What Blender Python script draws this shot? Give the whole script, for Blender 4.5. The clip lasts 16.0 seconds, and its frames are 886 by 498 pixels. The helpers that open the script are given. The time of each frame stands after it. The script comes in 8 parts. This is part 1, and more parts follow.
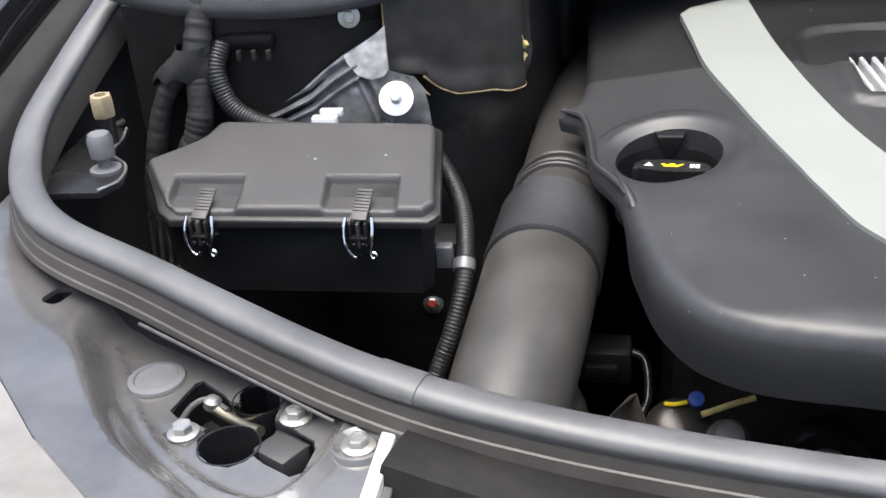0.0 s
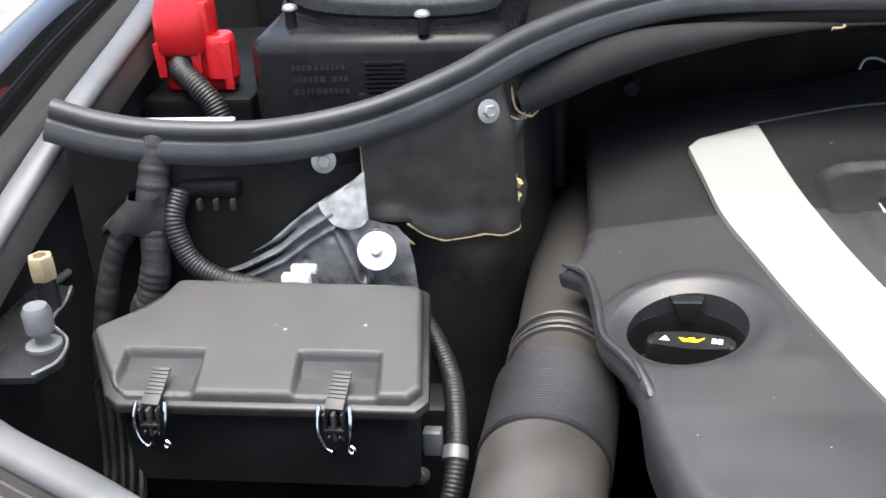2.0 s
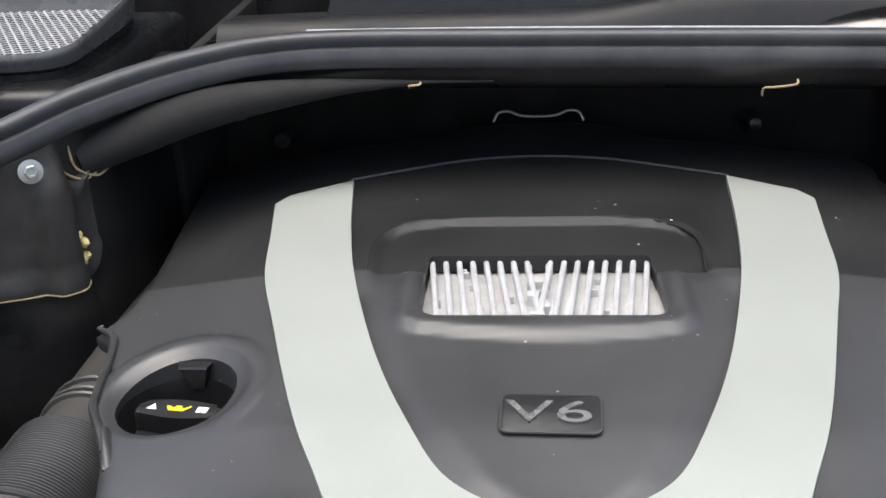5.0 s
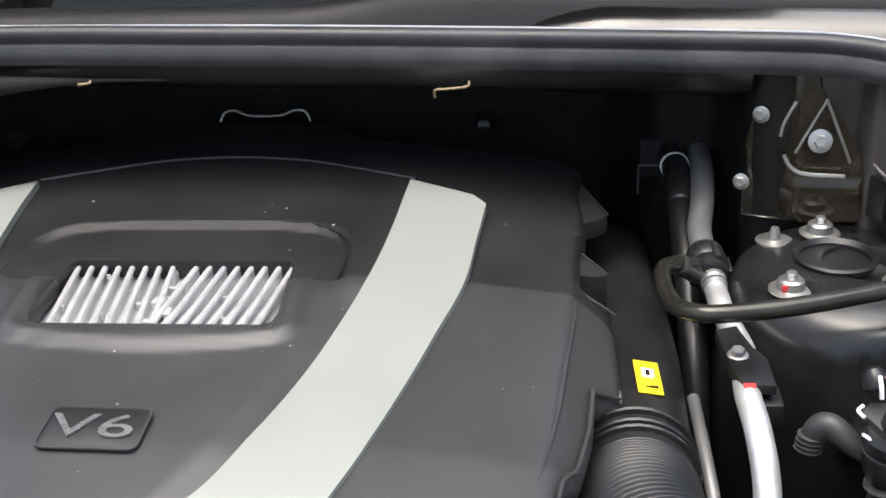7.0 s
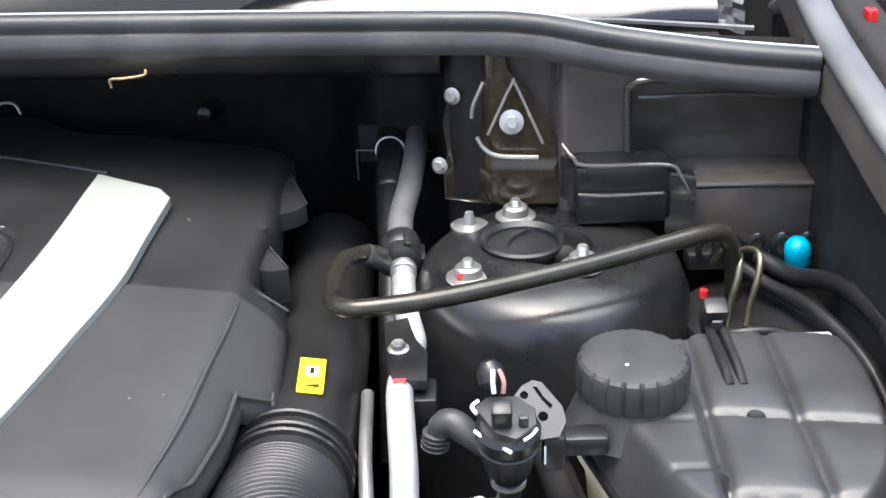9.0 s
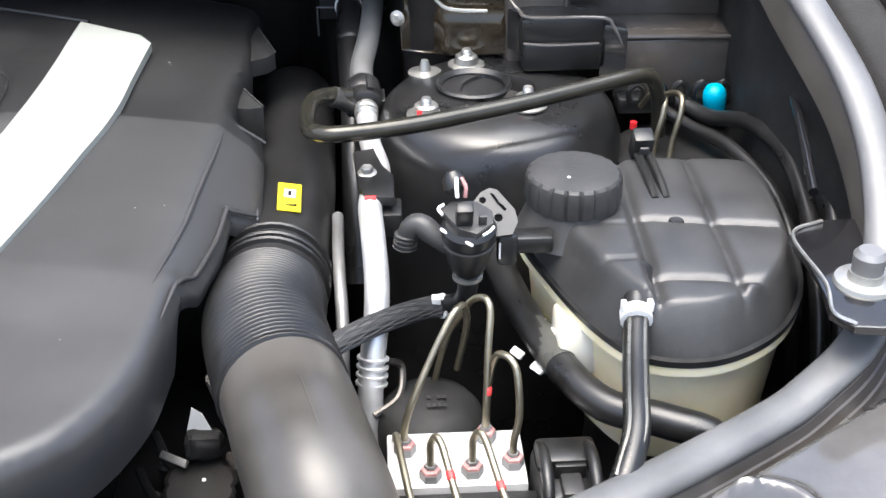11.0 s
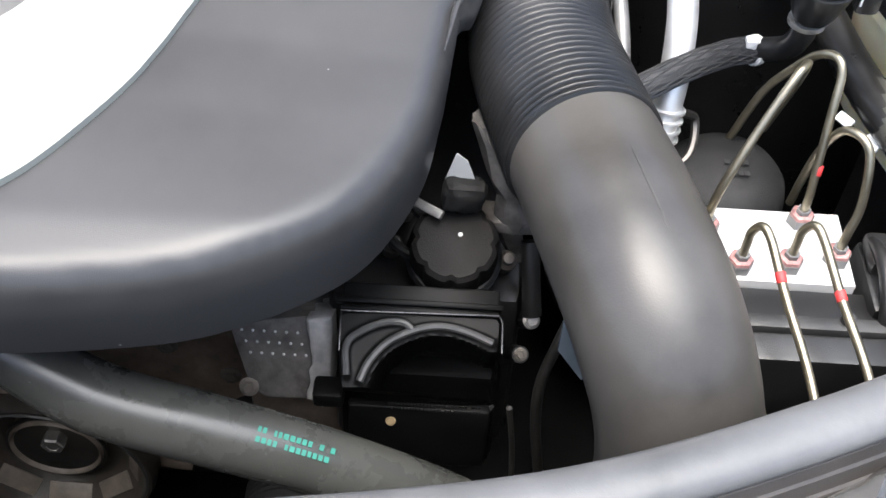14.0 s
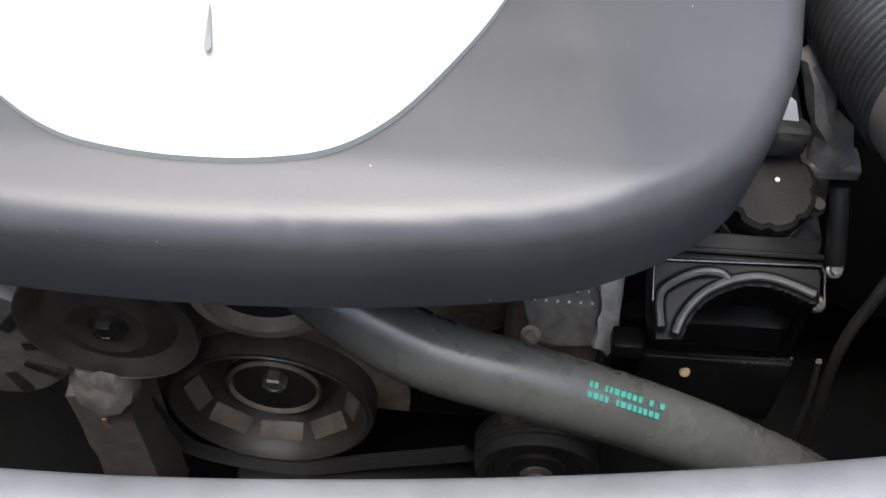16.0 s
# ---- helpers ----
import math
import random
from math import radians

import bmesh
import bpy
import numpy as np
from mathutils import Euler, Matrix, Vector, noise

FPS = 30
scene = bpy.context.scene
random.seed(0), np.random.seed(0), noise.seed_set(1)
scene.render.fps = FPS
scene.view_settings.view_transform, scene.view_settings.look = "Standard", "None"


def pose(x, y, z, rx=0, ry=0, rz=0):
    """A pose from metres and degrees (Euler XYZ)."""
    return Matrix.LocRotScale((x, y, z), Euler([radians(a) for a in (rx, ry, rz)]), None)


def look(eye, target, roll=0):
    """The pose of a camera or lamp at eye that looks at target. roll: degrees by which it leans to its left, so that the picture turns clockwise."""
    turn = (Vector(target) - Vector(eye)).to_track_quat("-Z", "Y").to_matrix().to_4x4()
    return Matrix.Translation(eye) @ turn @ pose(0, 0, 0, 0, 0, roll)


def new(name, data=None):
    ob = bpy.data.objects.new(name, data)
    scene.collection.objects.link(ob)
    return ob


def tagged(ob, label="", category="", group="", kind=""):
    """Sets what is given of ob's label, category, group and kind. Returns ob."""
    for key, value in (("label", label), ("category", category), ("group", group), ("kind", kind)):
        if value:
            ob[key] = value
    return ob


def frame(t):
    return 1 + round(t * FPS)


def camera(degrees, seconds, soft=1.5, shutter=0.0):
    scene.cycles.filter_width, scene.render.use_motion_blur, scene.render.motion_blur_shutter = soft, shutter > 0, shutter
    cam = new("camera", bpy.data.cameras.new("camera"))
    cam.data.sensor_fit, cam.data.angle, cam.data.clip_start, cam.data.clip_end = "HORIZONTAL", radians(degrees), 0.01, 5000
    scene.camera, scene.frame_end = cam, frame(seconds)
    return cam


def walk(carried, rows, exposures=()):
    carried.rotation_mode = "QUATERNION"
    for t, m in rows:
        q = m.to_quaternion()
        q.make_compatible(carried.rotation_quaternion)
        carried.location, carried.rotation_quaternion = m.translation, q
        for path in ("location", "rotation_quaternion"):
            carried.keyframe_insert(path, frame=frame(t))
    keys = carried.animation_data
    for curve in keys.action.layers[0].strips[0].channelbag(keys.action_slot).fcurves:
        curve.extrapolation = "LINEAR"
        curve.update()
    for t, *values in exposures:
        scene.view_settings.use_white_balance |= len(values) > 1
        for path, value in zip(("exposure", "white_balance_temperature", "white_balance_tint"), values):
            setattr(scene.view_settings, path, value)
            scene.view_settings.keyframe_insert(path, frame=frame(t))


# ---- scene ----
cam = camera(42.6, 16.0)
PATH = [
    (0, (-0.288, -1.136, 0.494), (-0.641, 0.592, -0.45), -4.7),
    (0.5, (-0.307, -1.07, 0.502), (-0.646, 0.65, -0.462), -4.8),
    (1, (-0.32, -1.028, 0.511), (-0.642, 0.689, -0.462), -4.2),
    (1.5, (-0.324, -1.004, 0.522), (-0.644, 0.74, -0.404), -4.3),
    (2, (-0.321, -0.982, 0.53), (-0.631, 0.793, -0.338), -4.1),
    (2.5, (-0.311, -0.962, 0.536), (-0.611, 0.834, -0.292), -4.5),
    (3, (-0.293, -0.946, 0.538), (-0.518, 0.871, -0.269), -4.5),
    (3.5, (-0.257, -0.956, 0.531), (-0.43, 0.867, -0.272), -4.2),
    (4, (-0.152, -0.95, 0.534), (-0.343, 0.865, -0.284), -3.3),
    (4.2, (-0.095, -0.94, 0.536), (-0.3, 0.87, -0.289), -2.9),
    (6.3, (0.171, -0.891, 0.519), (-0.009, 0.92, -0.311), -2.9),
    (6.5, (0.229, -0.879, 0.526), (0.034, 0.924, -0.315), -1.9),
    (7, (0.325, -0.86, 0.513), (0.127, 0.946, -0.322), -2.5),
    (7.5, (0.39, -0.847, 0.513), (0.206, 0.957, -0.331), -2.2),
    (8, (0.439, -0.829, 0.511), (0.283, 0.975, -0.337), -2.5),
    (8.5, (0.48, -0.815, 0.507), (0.363, 0.991, -0.345), -3.0),
    (9, (0.514, -0.81, 0.5), (0.48, 0.988, -0.377), -2.5),
    (9.2, (0.522, -0.813, 0.499), (0.524, 0.974, -0.4), -2.2),
    (11.3, (0.465, -0.946, 0.506), (0.573, 0.724, -0.59), 0.3),
    (11.5, (0.455, -0.937, 0.503), (0.565, 0.698, -0.644), 1.0),
    (12, (0.433, -0.905, 0.504), (0.538, 0.65, -0.75), 2.5),
    (12.5, (0.418, -0.87, 0.498), (0.462, 0.637, -0.817), 3.2),
    (13, (0.407, -0.822, 0.482), (0.416, 0.596, -0.929), 3.1),
    (13.5, (0.369, -0.795, 0.469), (0.366, 0.56, -1.002), 3.5),
    (14, (0.329, -0.781, 0.462), (0.331, 0.531, -1.047), 3.5),
    (14.5, (0.29, -0.776, 0.453), (0.284, 0.499, -1.088), 3.1),
    (15, (0.249, -0.769, 0.447), (0.222, 0.482, -1.113), 2.9),
    (15.5, (0.205, -0.761, 0.442), (0.161, 0.47, -1.134), 2.5),
    (16, (0.171, -0.761, 0.442), (0.095, 0.445, -1.152), 0.9),
]
walk(cam, [(t, look(eye, target, roll)) for t, eye, target, roll in PATH],
     [(0.0, 1.42, 6250, 8), (1.5, 1.70, 6250, 8), (3.0, 1.86, 6250, 8), (4.0, 1.45, 6150, 8), (6.3, 1.10, 6480, 8), (7.5, 1.28, 6250, 8), (8.5, 1.62, 6150, 8), (9.0, 1.93, 6150, 8),
      (11.5, 2.0, 6200, 8), (12.5, 1.88, 6150, 8), (13.5, 1.72, 6150, 8), (14.5, 2.0, 6150, 8), (16.0, 1.76, 6150, 8)])

# ---- world and light: an overcast day under the raised bonnet ----
world = bpy.data.worlds.new("sky")
scene.world = world
world.use_nodes = True
wn = world.node_tree
sky = wn.nodes.new("ShaderNodeTexSky")
sky.sky_type = "NISHITA"
sky.sun_disc = False
sky.sun_elevation = radians(81)
sky.sun_rotation = radians(233)
sky.air_density, sky.dust_density, sky.ozone_density = 1.0, 6.0, 0.4
wn.nodes["Background"].inputs["Strength"].default_value = 0.13
wn.links.new(sky.outputs["Color"], wn.nodes["Background"].inputs["Color"])
sun_data = bpy.data.lights.new("sun", "SUN")
sun_data.energy, sun_data.angle, sun_data.color = 1.5, radians(60), (1.0, 0.98, 0.95)
sun = new("sun", sun_data)
sun.matrix_world = look((0.2, -0.3, 3.1), (0, 0, 0))


# ---- materials ----
def mat(name, base, rough=0.5, metal=0.0, var=0.25, scale=30.0, bump=0.0, grain=900.0, dust=0.0, specks=0.0, coat=0.0, dirt=None, sub=0.0):
    m = bpy.data.materials.new(name)
    m.use_nodes = True
    nt = m.node_tree
    b = nt.nodes["Principled BSDF"]
    L = nt.links.new

    def node(kind, **kw):
        n = nt.nodes.new(kind)
        for k, v in kw.items():
            n.inputs[k].default_value = v
        return n
    co = node("ShaderNodeTexCoord").outputs["Object"]
    big = node("ShaderNodeTexNoise", Scale=scale, Detail=6.0, Roughness=0.62)
    fine = node("ShaderNodeTexNoise", Scale=grain, Detail=3.0)
    L(co, big.inputs["Vector"]), L(co, fine.inputs["Vector"])
    ramp = node("ShaderNodeMapRange")
    ramp.inputs["From Min"].default_value, ramp.inputs["From Max"].default_value = 0.3, 0.7
    ramp.inputs["To Min"].default_value, ramp.inputs["To Max"].default_value = 1 - var, 1 + var
    L(big.outputs["Fac"], ramp.inputs["Value"])
    mix = node("ShaderNodeMix")
    mix.data_type, mix.blend_type = "RGBA", "MULTIPLY"
    mix.inputs["Factor"].default_value = 1.0
    mix.inputs["A"].default_value = (*base, 1)
    mix.inputs[6].default_value = (*base, 1)
    L(ramp.outputs["Result"], mix.inputs[7])
    colour = mix.outputs[2]
    if dirt or dust:
        tone = dirt or (0.12, 0.115, 0.11)
        d = node("ShaderNodeTexNoise", Scale=scale * 0.35, Detail=9.0, Roughness=0.75)
        L(co, d.inputs["Vector"])
        dr = node("ShaderNodeMapRange")
        dr.inputs["From Min"].default_value, dr.inputs["From Max"].default_value = 0.48, 0.75
        dr.inputs["To Max"].default_value = dust or 0.5
        L(d.outputs["Fac"], dr.inputs["Value"])
        dm = node("ShaderNodeMix")
        dm.data_type = "RGBA"
        dm.inputs[7].default_value = (*tone, 1)
        L(dr.outputs["Result"], dm.inputs[0]), L(colour, dm.inputs[6])
        colour = dm.outputs[2]
    if specks:
        vo = node("ShaderNodeTexVoronoi", Scale=specks)
        L(co, vo.inputs["Vector"])
        sz = node("ShaderNodeTexNoise", Scale=specks * 0.6)
        L(co, sz.inputs["Vector"])
        th = node("ShaderNodeMapRange")
        th.inputs["From Min"].default_value, th.inputs["From Max"].default_value = 0.52, 0.78
        th.inputs["To Min"].default_value, th.inputs["To Max"].default_value = 0.0, 0.15
        L(sz.outputs["Fac"], th.inputs["Value"])
        lt = nt.nodes.new("ShaderNodeMath")
        lt.operation = "LESS_THAN"
        L(vo.outputs["Distance"], lt.inputs[0]), L(th.outputs["Result"], lt.inputs[1])
        sm = node("ShaderNodeMix")
        sm.data_type = "RGBA"
        sm.inputs[7].default_value = (0.30, 0.295, 0.28, 1)
        L(lt.outputs[0], sm.inputs[0]), L(colour, sm.inputs[6])
        colour = sm.outputs[2]
    L(colour, b.inputs["Base Color"])
    rr = node("ShaderNodeMapRange")
    rr.inputs["From Min"].default_value, rr.inputs["From Max"].default_value = 0.3, 0.7
    rr.inputs["To Min"].default_value, rr.inputs["To Max"].default_value = max(0.03, rough * 0.82), min(1.0, rough * 1.18)
    L(big.outputs["Fac"], rr.inputs["Value"]), L(rr.outputs["Result"], b.inputs["Roughness"])
    b.inputs["Metallic"].default_value = metal
    b.inputs["Coat Weight"].default_value = coat
    b.inputs["Coat Roughness"].default_value = 0.08
    if sub:
        b.inputs["Subsurface Weight"].default_value = sub
        b.inputs["Subsurface Radius"].default_value = (0.02, 0.016, 0.008)
        b.inputs["Subsurface Scale"].default_value = 0.5
    if bump:
        bp = node("ShaderNodeBump", Strength=bump, Distance=0.0006)
        L(fine.outputs["Fac"], bp.inputs["Height"]), L(bp.outputs["Normal"], b.inputs["Normal"])
    return m


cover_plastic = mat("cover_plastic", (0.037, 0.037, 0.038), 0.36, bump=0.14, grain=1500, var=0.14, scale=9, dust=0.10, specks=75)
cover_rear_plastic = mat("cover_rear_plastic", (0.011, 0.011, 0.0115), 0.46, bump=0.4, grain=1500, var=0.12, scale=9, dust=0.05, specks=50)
silver_paint = mat("silver_paint", (0.295, 0.312, 0.285), 0.36, 0.15, var=0.03, scale=12, bump=0.05, grain=2500)
lid_plastic = mat("lid_plastic", (0.052, 0.050, 0.049), 0.42, bump=0.35, grain=1700, var=0.16, scale=14, dust=0.2, specks=60)
black_plastic = mat("black_plastic", (0.013, 0.013, 0.0132), 0.34, bump=0.2, var=0.3, scale=25, dust=0.16)
matt_plastic = mat("matt_plastic", (0.032, 0.032, 0.032), 0.48, bump=0.3, var=0.3, scale=25, dust=0.2)
satin_black = mat("satin_black", (0.014, 0.0135, 0.0135), 0.31, bump=0.08, var=0.3, scale=18, dust=0.20)
tower_paint = mat("tower_paint", (0.011, 0.011, 0.0112), 0.30, var=0.25, scale=18, coat=0.15, dust=0.16, bump=0.05)
gloss_black = mat("gloss_black", (0.010, 0.010, 0.011), 0.16, var=0.2, scale=14, coat=0.6, dust=0.10)
panel_paint = mat("panel_paint", (0.085, 0.083, 0.081), 0.16, var=0.3, scale=10, coat=1.0, dust=0.35, dirt=(0.22, 0.21, 0.20), bump=0.05, grain=300)
body_paint = mat("body_paint", (0.008, 0.008, 0.009), 0.08, coat=1.0, var=0.1, dust=0.04)
seal_rubber = mat("seal_rubber", (0.031, 0.032, 0.035), 0.46, bump=0.14, var=0.3, scale=18, dust=0.30, dirt=(0.12, 0.12, 0.118))
front_rubber = mat("front_rubber", (0.098, 0.099, 0.101), 0.38, bump=0.14, var=0.25, scale=18, dust=0.30, dirt=(0.17, 0.17, 0.165))
duct_front = mat("duct_front", (0.050, 0.0465, 0.042), 0.36, bump=0.10, var=0.3, scale=16, dust=0.55, dirt=(0.085, 0.079, 0.071))
cowl_trim = mat("cowl_trim", (0.012, 0.012, 0.013), 0.50, bump=0.2, var=0.25, scale=12, dust=0.12)
cowl_plastic = mat("cowl_plastic", (0.007, 0.007, 0.008), 0.18, coat=0.45, bump=0.08, var=0.25, scale=12, dust=0.08)
hose_rubber = mat("hose_rubber", (0.011, 0.011, 0.011), 0.31, bump=0.12, var=0.3, scale=30, dust=0.12)
conduit = mat("conduit", (0.012, 0.012, 0.012), 0.48, bump=0.1, var=0.3, scale=40, dust=0.15)
pad_felt = mat("pad_felt", (0.030, 0.0275, 0.024), 0.60, bump=0.5, grain=500, var=0.3, scale=35, dust=0.2)
old_hose = mat("old_hose", (0.052, 0.053, 0.049), 0.27, bump=0.12, var=0.25, scale=20, dust=0.25, dirt=(0.10, 0.09, 0.07))
bellows_grey = mat("bellows_grey", (0.036, 0.036, 0.0365), 0.42, bump=0.1, var=0.25, scale=14, dust=0.35, dirt=(0.085, 0.08, 0.074))
duct_plastic = mat("duct_plastic", (0.046, 0.043, 0.040), 0.40, bump=0.06, var=0.25, scale=9, dust=0.25, dirt=(0.085, 0.078, 0.070))
braid = mat("braid", (0.03, 0.03, 0.031), 0.6, bump=0.8, grain=700, var=0.35, scale=120)
zinc = mat("zinc", (0.44, 0.435, 0.41), 0.38, 0.85, var=0.15, scale=60, bump=0.1)
steel_pipe = mat("steel_pipe", (0.30, 0.27, 0.20), 0.36, 0.9, var=0.2, scale=60, bump=0.05)
dark_steel = mat("dark_steel", (0.10, 0.095, 0.09), 0.4, 0.8, var=0.3, scale=40, dust=0.3, dirt=(0.09, 0.07, 0.05))
rusty = mat("rusty", (0.25, 0.20, 0.16), 0.6, 0.2, var=0.4, scale=45, bump=0.5, grain=300, dust=0.4, dirt=(0.12, 0.08, 0.05))
aluminium = mat("aluminium", (0.78, 0.78, 0.77), 0.44, 0.75, var=0.10, scale=40, bump=0.08, grain=400)
cast_alu = mat("cast_alu", (0.30, 0.29, 0.275), 0.5, 0.7, var=0.25, scale=50, bump=0.6, grain=350, dust=0.2, dirt=(0.15, 0.13, 0.11))
grey_pipe = mat("grey_pipe", (0.22, 0.22, 0.22), 0.45, 0.5, var=0.15, scale=30, dust=0.1)
chrome = mat("chrome", (0.75, 0.75, 0.76), 0.12, 1.0, var=0.05)
white_plastic = mat("white_plastic", (0.72, 0.72, 0.70), 0.4, var=0.06, scale=40)
tank_plastic = mat("tank_plastic", (0.70, 0.64, 0.44), 0.35, var=0.12, scale=12, sub=0.5, dust=0.12, dirt=(0.40, 0.34, 0.20))
clear_plug = mat("clear_plug", (0.13, 0.13, 0.135), 0.20, var=0.1, scale=40, dust=0.2)
red_plastic = mat("red_plastic", (0.50, 0.014, 0.018), 0.30, var=0.08, scale=30)
cyan_plastic = mat("cyan_plastic", (0.0, 0.42, 0.62), 0.4, var=0.06, scale=30)
yellow_print = mat("yellow_print", (0.80, 0.62, 0.02), 0.4, var=0.05, scale=40)
white_print = mat("white_print", (0.8, 0.8, 0.78), 0.5, var=0.04, scale=40)
red_print = mat("red_print", (0.65, 0.05, 0.05), 0.5, var=0.1, scale=60)
nut_paint = mat("nut_paint", (0.36, 0.19, 0.18), 0.5, 0.2, var=0.5, scale=220)
green_print = mat("green_print", (0.012, 0.20, 0.15), 0.5, var=0.15, scale=200)
olive_print = mat("olive_print", (0.13, 0.15, 0.06), 0.6, var=0.3, scale=200)
grey_print = mat("grey_print", (0.018, 0.018, 0.018), 0.5, var=0.15, scale=200)
felt = mat("felt", (0.013, 0.0124, 0.0118), 0.95, bump=1.0, grain=700, var=0.3, scale=40, dust=0.05)
foam_mat = mat("foam_mat", (0.62, 0.50, 0.20), 0.9, bump=0.8, grain=400, var=0.25, scale=120)
brown_wax = mat("brown_wax", (0.026, 0.020, 0.012), 0.20, var=0.45, scale=30, coat=0.5, dust=0.3, dirt=(0.09, 0.06, 0.03))
tan_edge = mat("tan_edge", (0.30, 0.22, 0.12), 0.7, var=0.4, scale=120, bump=0.3)
paving = mat("paving", (0.20, 0.195, 0.185), 0.85, var=0.25, scale=5, bump=0.6, grain=120, dust=0.3)
belt_rubber = mat("belt_rubber", (0.030, 0.029, 0.028), 0.6, bump=0.2, var=0.3, scale=60, dust=0.2, dirt=(0.06, 0.05, 0.045))
bare_patch = mat("bare_patch", (0.50, 0.49, 0.475), 0.42, 0.3, var=0.4, scale=50, bump=0.2, grain=500, dust=0.1)
foil_grey = mat("foil_grey", (0.13, 0.13, 0.135), 0.24, 0.2, var=0.35, scale=40, bump=0.4, grain=120)
scuffed_black = mat("scuffed_black", (0.075, 0.075, 0.077), 0.28, 0.3, var=0.45, scale=45, bump=0.2, grain=400, dust=0.2)
blue_plastic = mat("blue_plastic", (0.03, 0.08, 0.35), 0.4)
glass = mat("glass", (0.02, 0.022, 0.024), 0.03, coat=1.0, var=0.02)

bay_paint = mat("bay_paint", (0.074, 0.066, 0.060), 0.21, var=0.25, scale=16, coat=0.4, dust=0.18, dirt=(0.09, 0.085, 0.08))
box_plastic = mat("box_plastic", (0.013, 0.013, 0.0135), 0.27, bump=0.12, var=0.2, scale=20, dust=0.05)
dusty_rubber = mat("dusty_rubber", (0.21, 0.178, 0.147), 0.45, var=0.35, scale=40, bump=0.2, dust=0.35, dirt=(0.22, 0.19, 0.16))
tank_cap = mat("tank_cap", (0.025, 0.025, 0.025), 0.55, bump=0.3, var=0.2, scale=40, dust=0.3)
olive_steel = mat("olive_steel", (0.036, 0.034, 0.027), 0.16, 0.35, var=0.25, scale=50, dust=0.2, dirt=(0.06, 0.055, 0.04))
tank_black = mat("tank_black", (0.035, 0.035, 0.0355), 0.36, bump=0.25, var=0.2, scale=22, dust=0.3)
dusty_cast = mat("dusty_cast", (0.18, 0.16, 0.14), 0.6, 0.3, var=0.35, scale=50, bump=0.6, grain=350, dust=0.3, dirt=(0.18, 0.15, 0.12))
machined = mat("machined", (0.60, 0.60, 0.59), 0.38, 0.3, var=0.06, scale=60, bump=0.05)
trim_black = mat("trim_black", (0.010, 0.0095, 0.009), 0.60, bump=0.2, var=0.4, scale=14, dust=0.45, dirt=(0.05, 0.044, 0.038))
filter_black = mat("filter_black", (0.009, 0.0083, 0.0076), 0.60, bump=0.4, var=0.25, scale=50, dust=0.25, dirt=(0.05, 0.04, 0.03))
matt_black = mat("matt_black", (0.016, 0.016, 0.016), 0.6, bump=0.4, var=0.2, scale=60, dust=0.1)
bulkhead_black = mat("bulkhead_black", (0.014, 0.0132, 0.0128), 0.36, var=0.3, scale=18, bump=0.08, dust=0.15)
oily_black = mat("oily_black", (0.006, 0.006, 0.006), 0.42, var=0.3, scale=30, bump=0.1)
dusty_black = mat("dusty_black", (0.052, 0.045, 0.038), 0.40, var=0.3, scale=40, bump=0.2, dust=0.5, dirt=(0.15, 0.125, 0.10))
for m, level in ((matt_black, 0.22), (oily_black, 0.12), (box_plastic, 0.22), (bulkhead_black, 0.22), (cowl_trim, 0.30), (trim_black, 0.20), (filter_black, 0.22)):
    m.node_tree.nodes["Principled BSDF"].inputs["Specular IOR Level"].default_value = level
# lighter grey for black edges and ribs, with their sky sheen in the colour
sheen_grey = mat("sheen_grey", (0.060, 0.060, 0.060), 0.42, var=0.35, scale=60)
dull_cast = mat("dull_cast", (0.17, 0.16, 0.148), 0.55, 0.3, var=0.45, scale=70, bump=0.7, grain=260, dust=0.5, dirt=(0.035, 0.030, 0.026))
grille_web = mat("grille_web", (0.46, 0.46, 0.46), 0.4, var=0.12, scale=60)
grille_rim = mat("grille_rim", (0.10, 0.10, 0.10), 0.28, var=0.12, scale=40, bump=0.2)
vent_metal = mat("vent_metal", (0.56, 0.56, 0.56), 0.36, 0.35, var=0.12, scale=60, bump=0.1)
badge_metal = mat("badge_metal", (0.31, 0.31, 0.305), 0.29, 0.72, var=0.08, scale=60)

# pale colour that carries the sky's reflection along the seal crest
crest_glint = mat("crest_glint", (0.42, 0.43, 0.45), 0.25, 0.1, var=0.15, scale=14)
tan_nut = mat("tan_nut", (0.40, 0.32, 0.20), 0.45, 0.3, var=0.2, scale=80)
lug_plastic = mat("lug_plastic", (0.74, 0.73, 0.64), 0.35, var=0.06, scale=30, sub=0.3)
blue_grey = mat("blue_grey", (0.13, 0.16, 0.19), 0.4, var=0.15, scale=40, dust=0.2)
foot_rubber = mat("foot_rubber", (0.056, 0.050, 0.045), 0.42, bump=0.2, var=0.25, scale=14, dust=0.5, dirt=(0.10, 0.09, 0.078))
scuffed_grey = mat("scuffed_grey", (0.20, 0.20, 0.20), 0.30, 0.3, var=0.6, scale=38, bump=0.25, grain=300, dust=0.6, dirt=(0.03, 0.03, 0.03))
tape_cloth = mat("tape_cloth", (0.021, 0.0205, 0.020), 0.62, bump=0.8, grain=600, var=0.35, scale=60, dust=0.3, dirt=(0.06, 0.056, 0.05))

# ---- building helpers ----
ORG = {}
Z = Vector((0, 0, 1))


def thing(name, label, category, at=(0, 0, 0), group="", kind=""):
    ob = tagged(new(name), label, category, group, kind)
    ob.location = at
    ORG[ob] = Vector(at)
    return ob


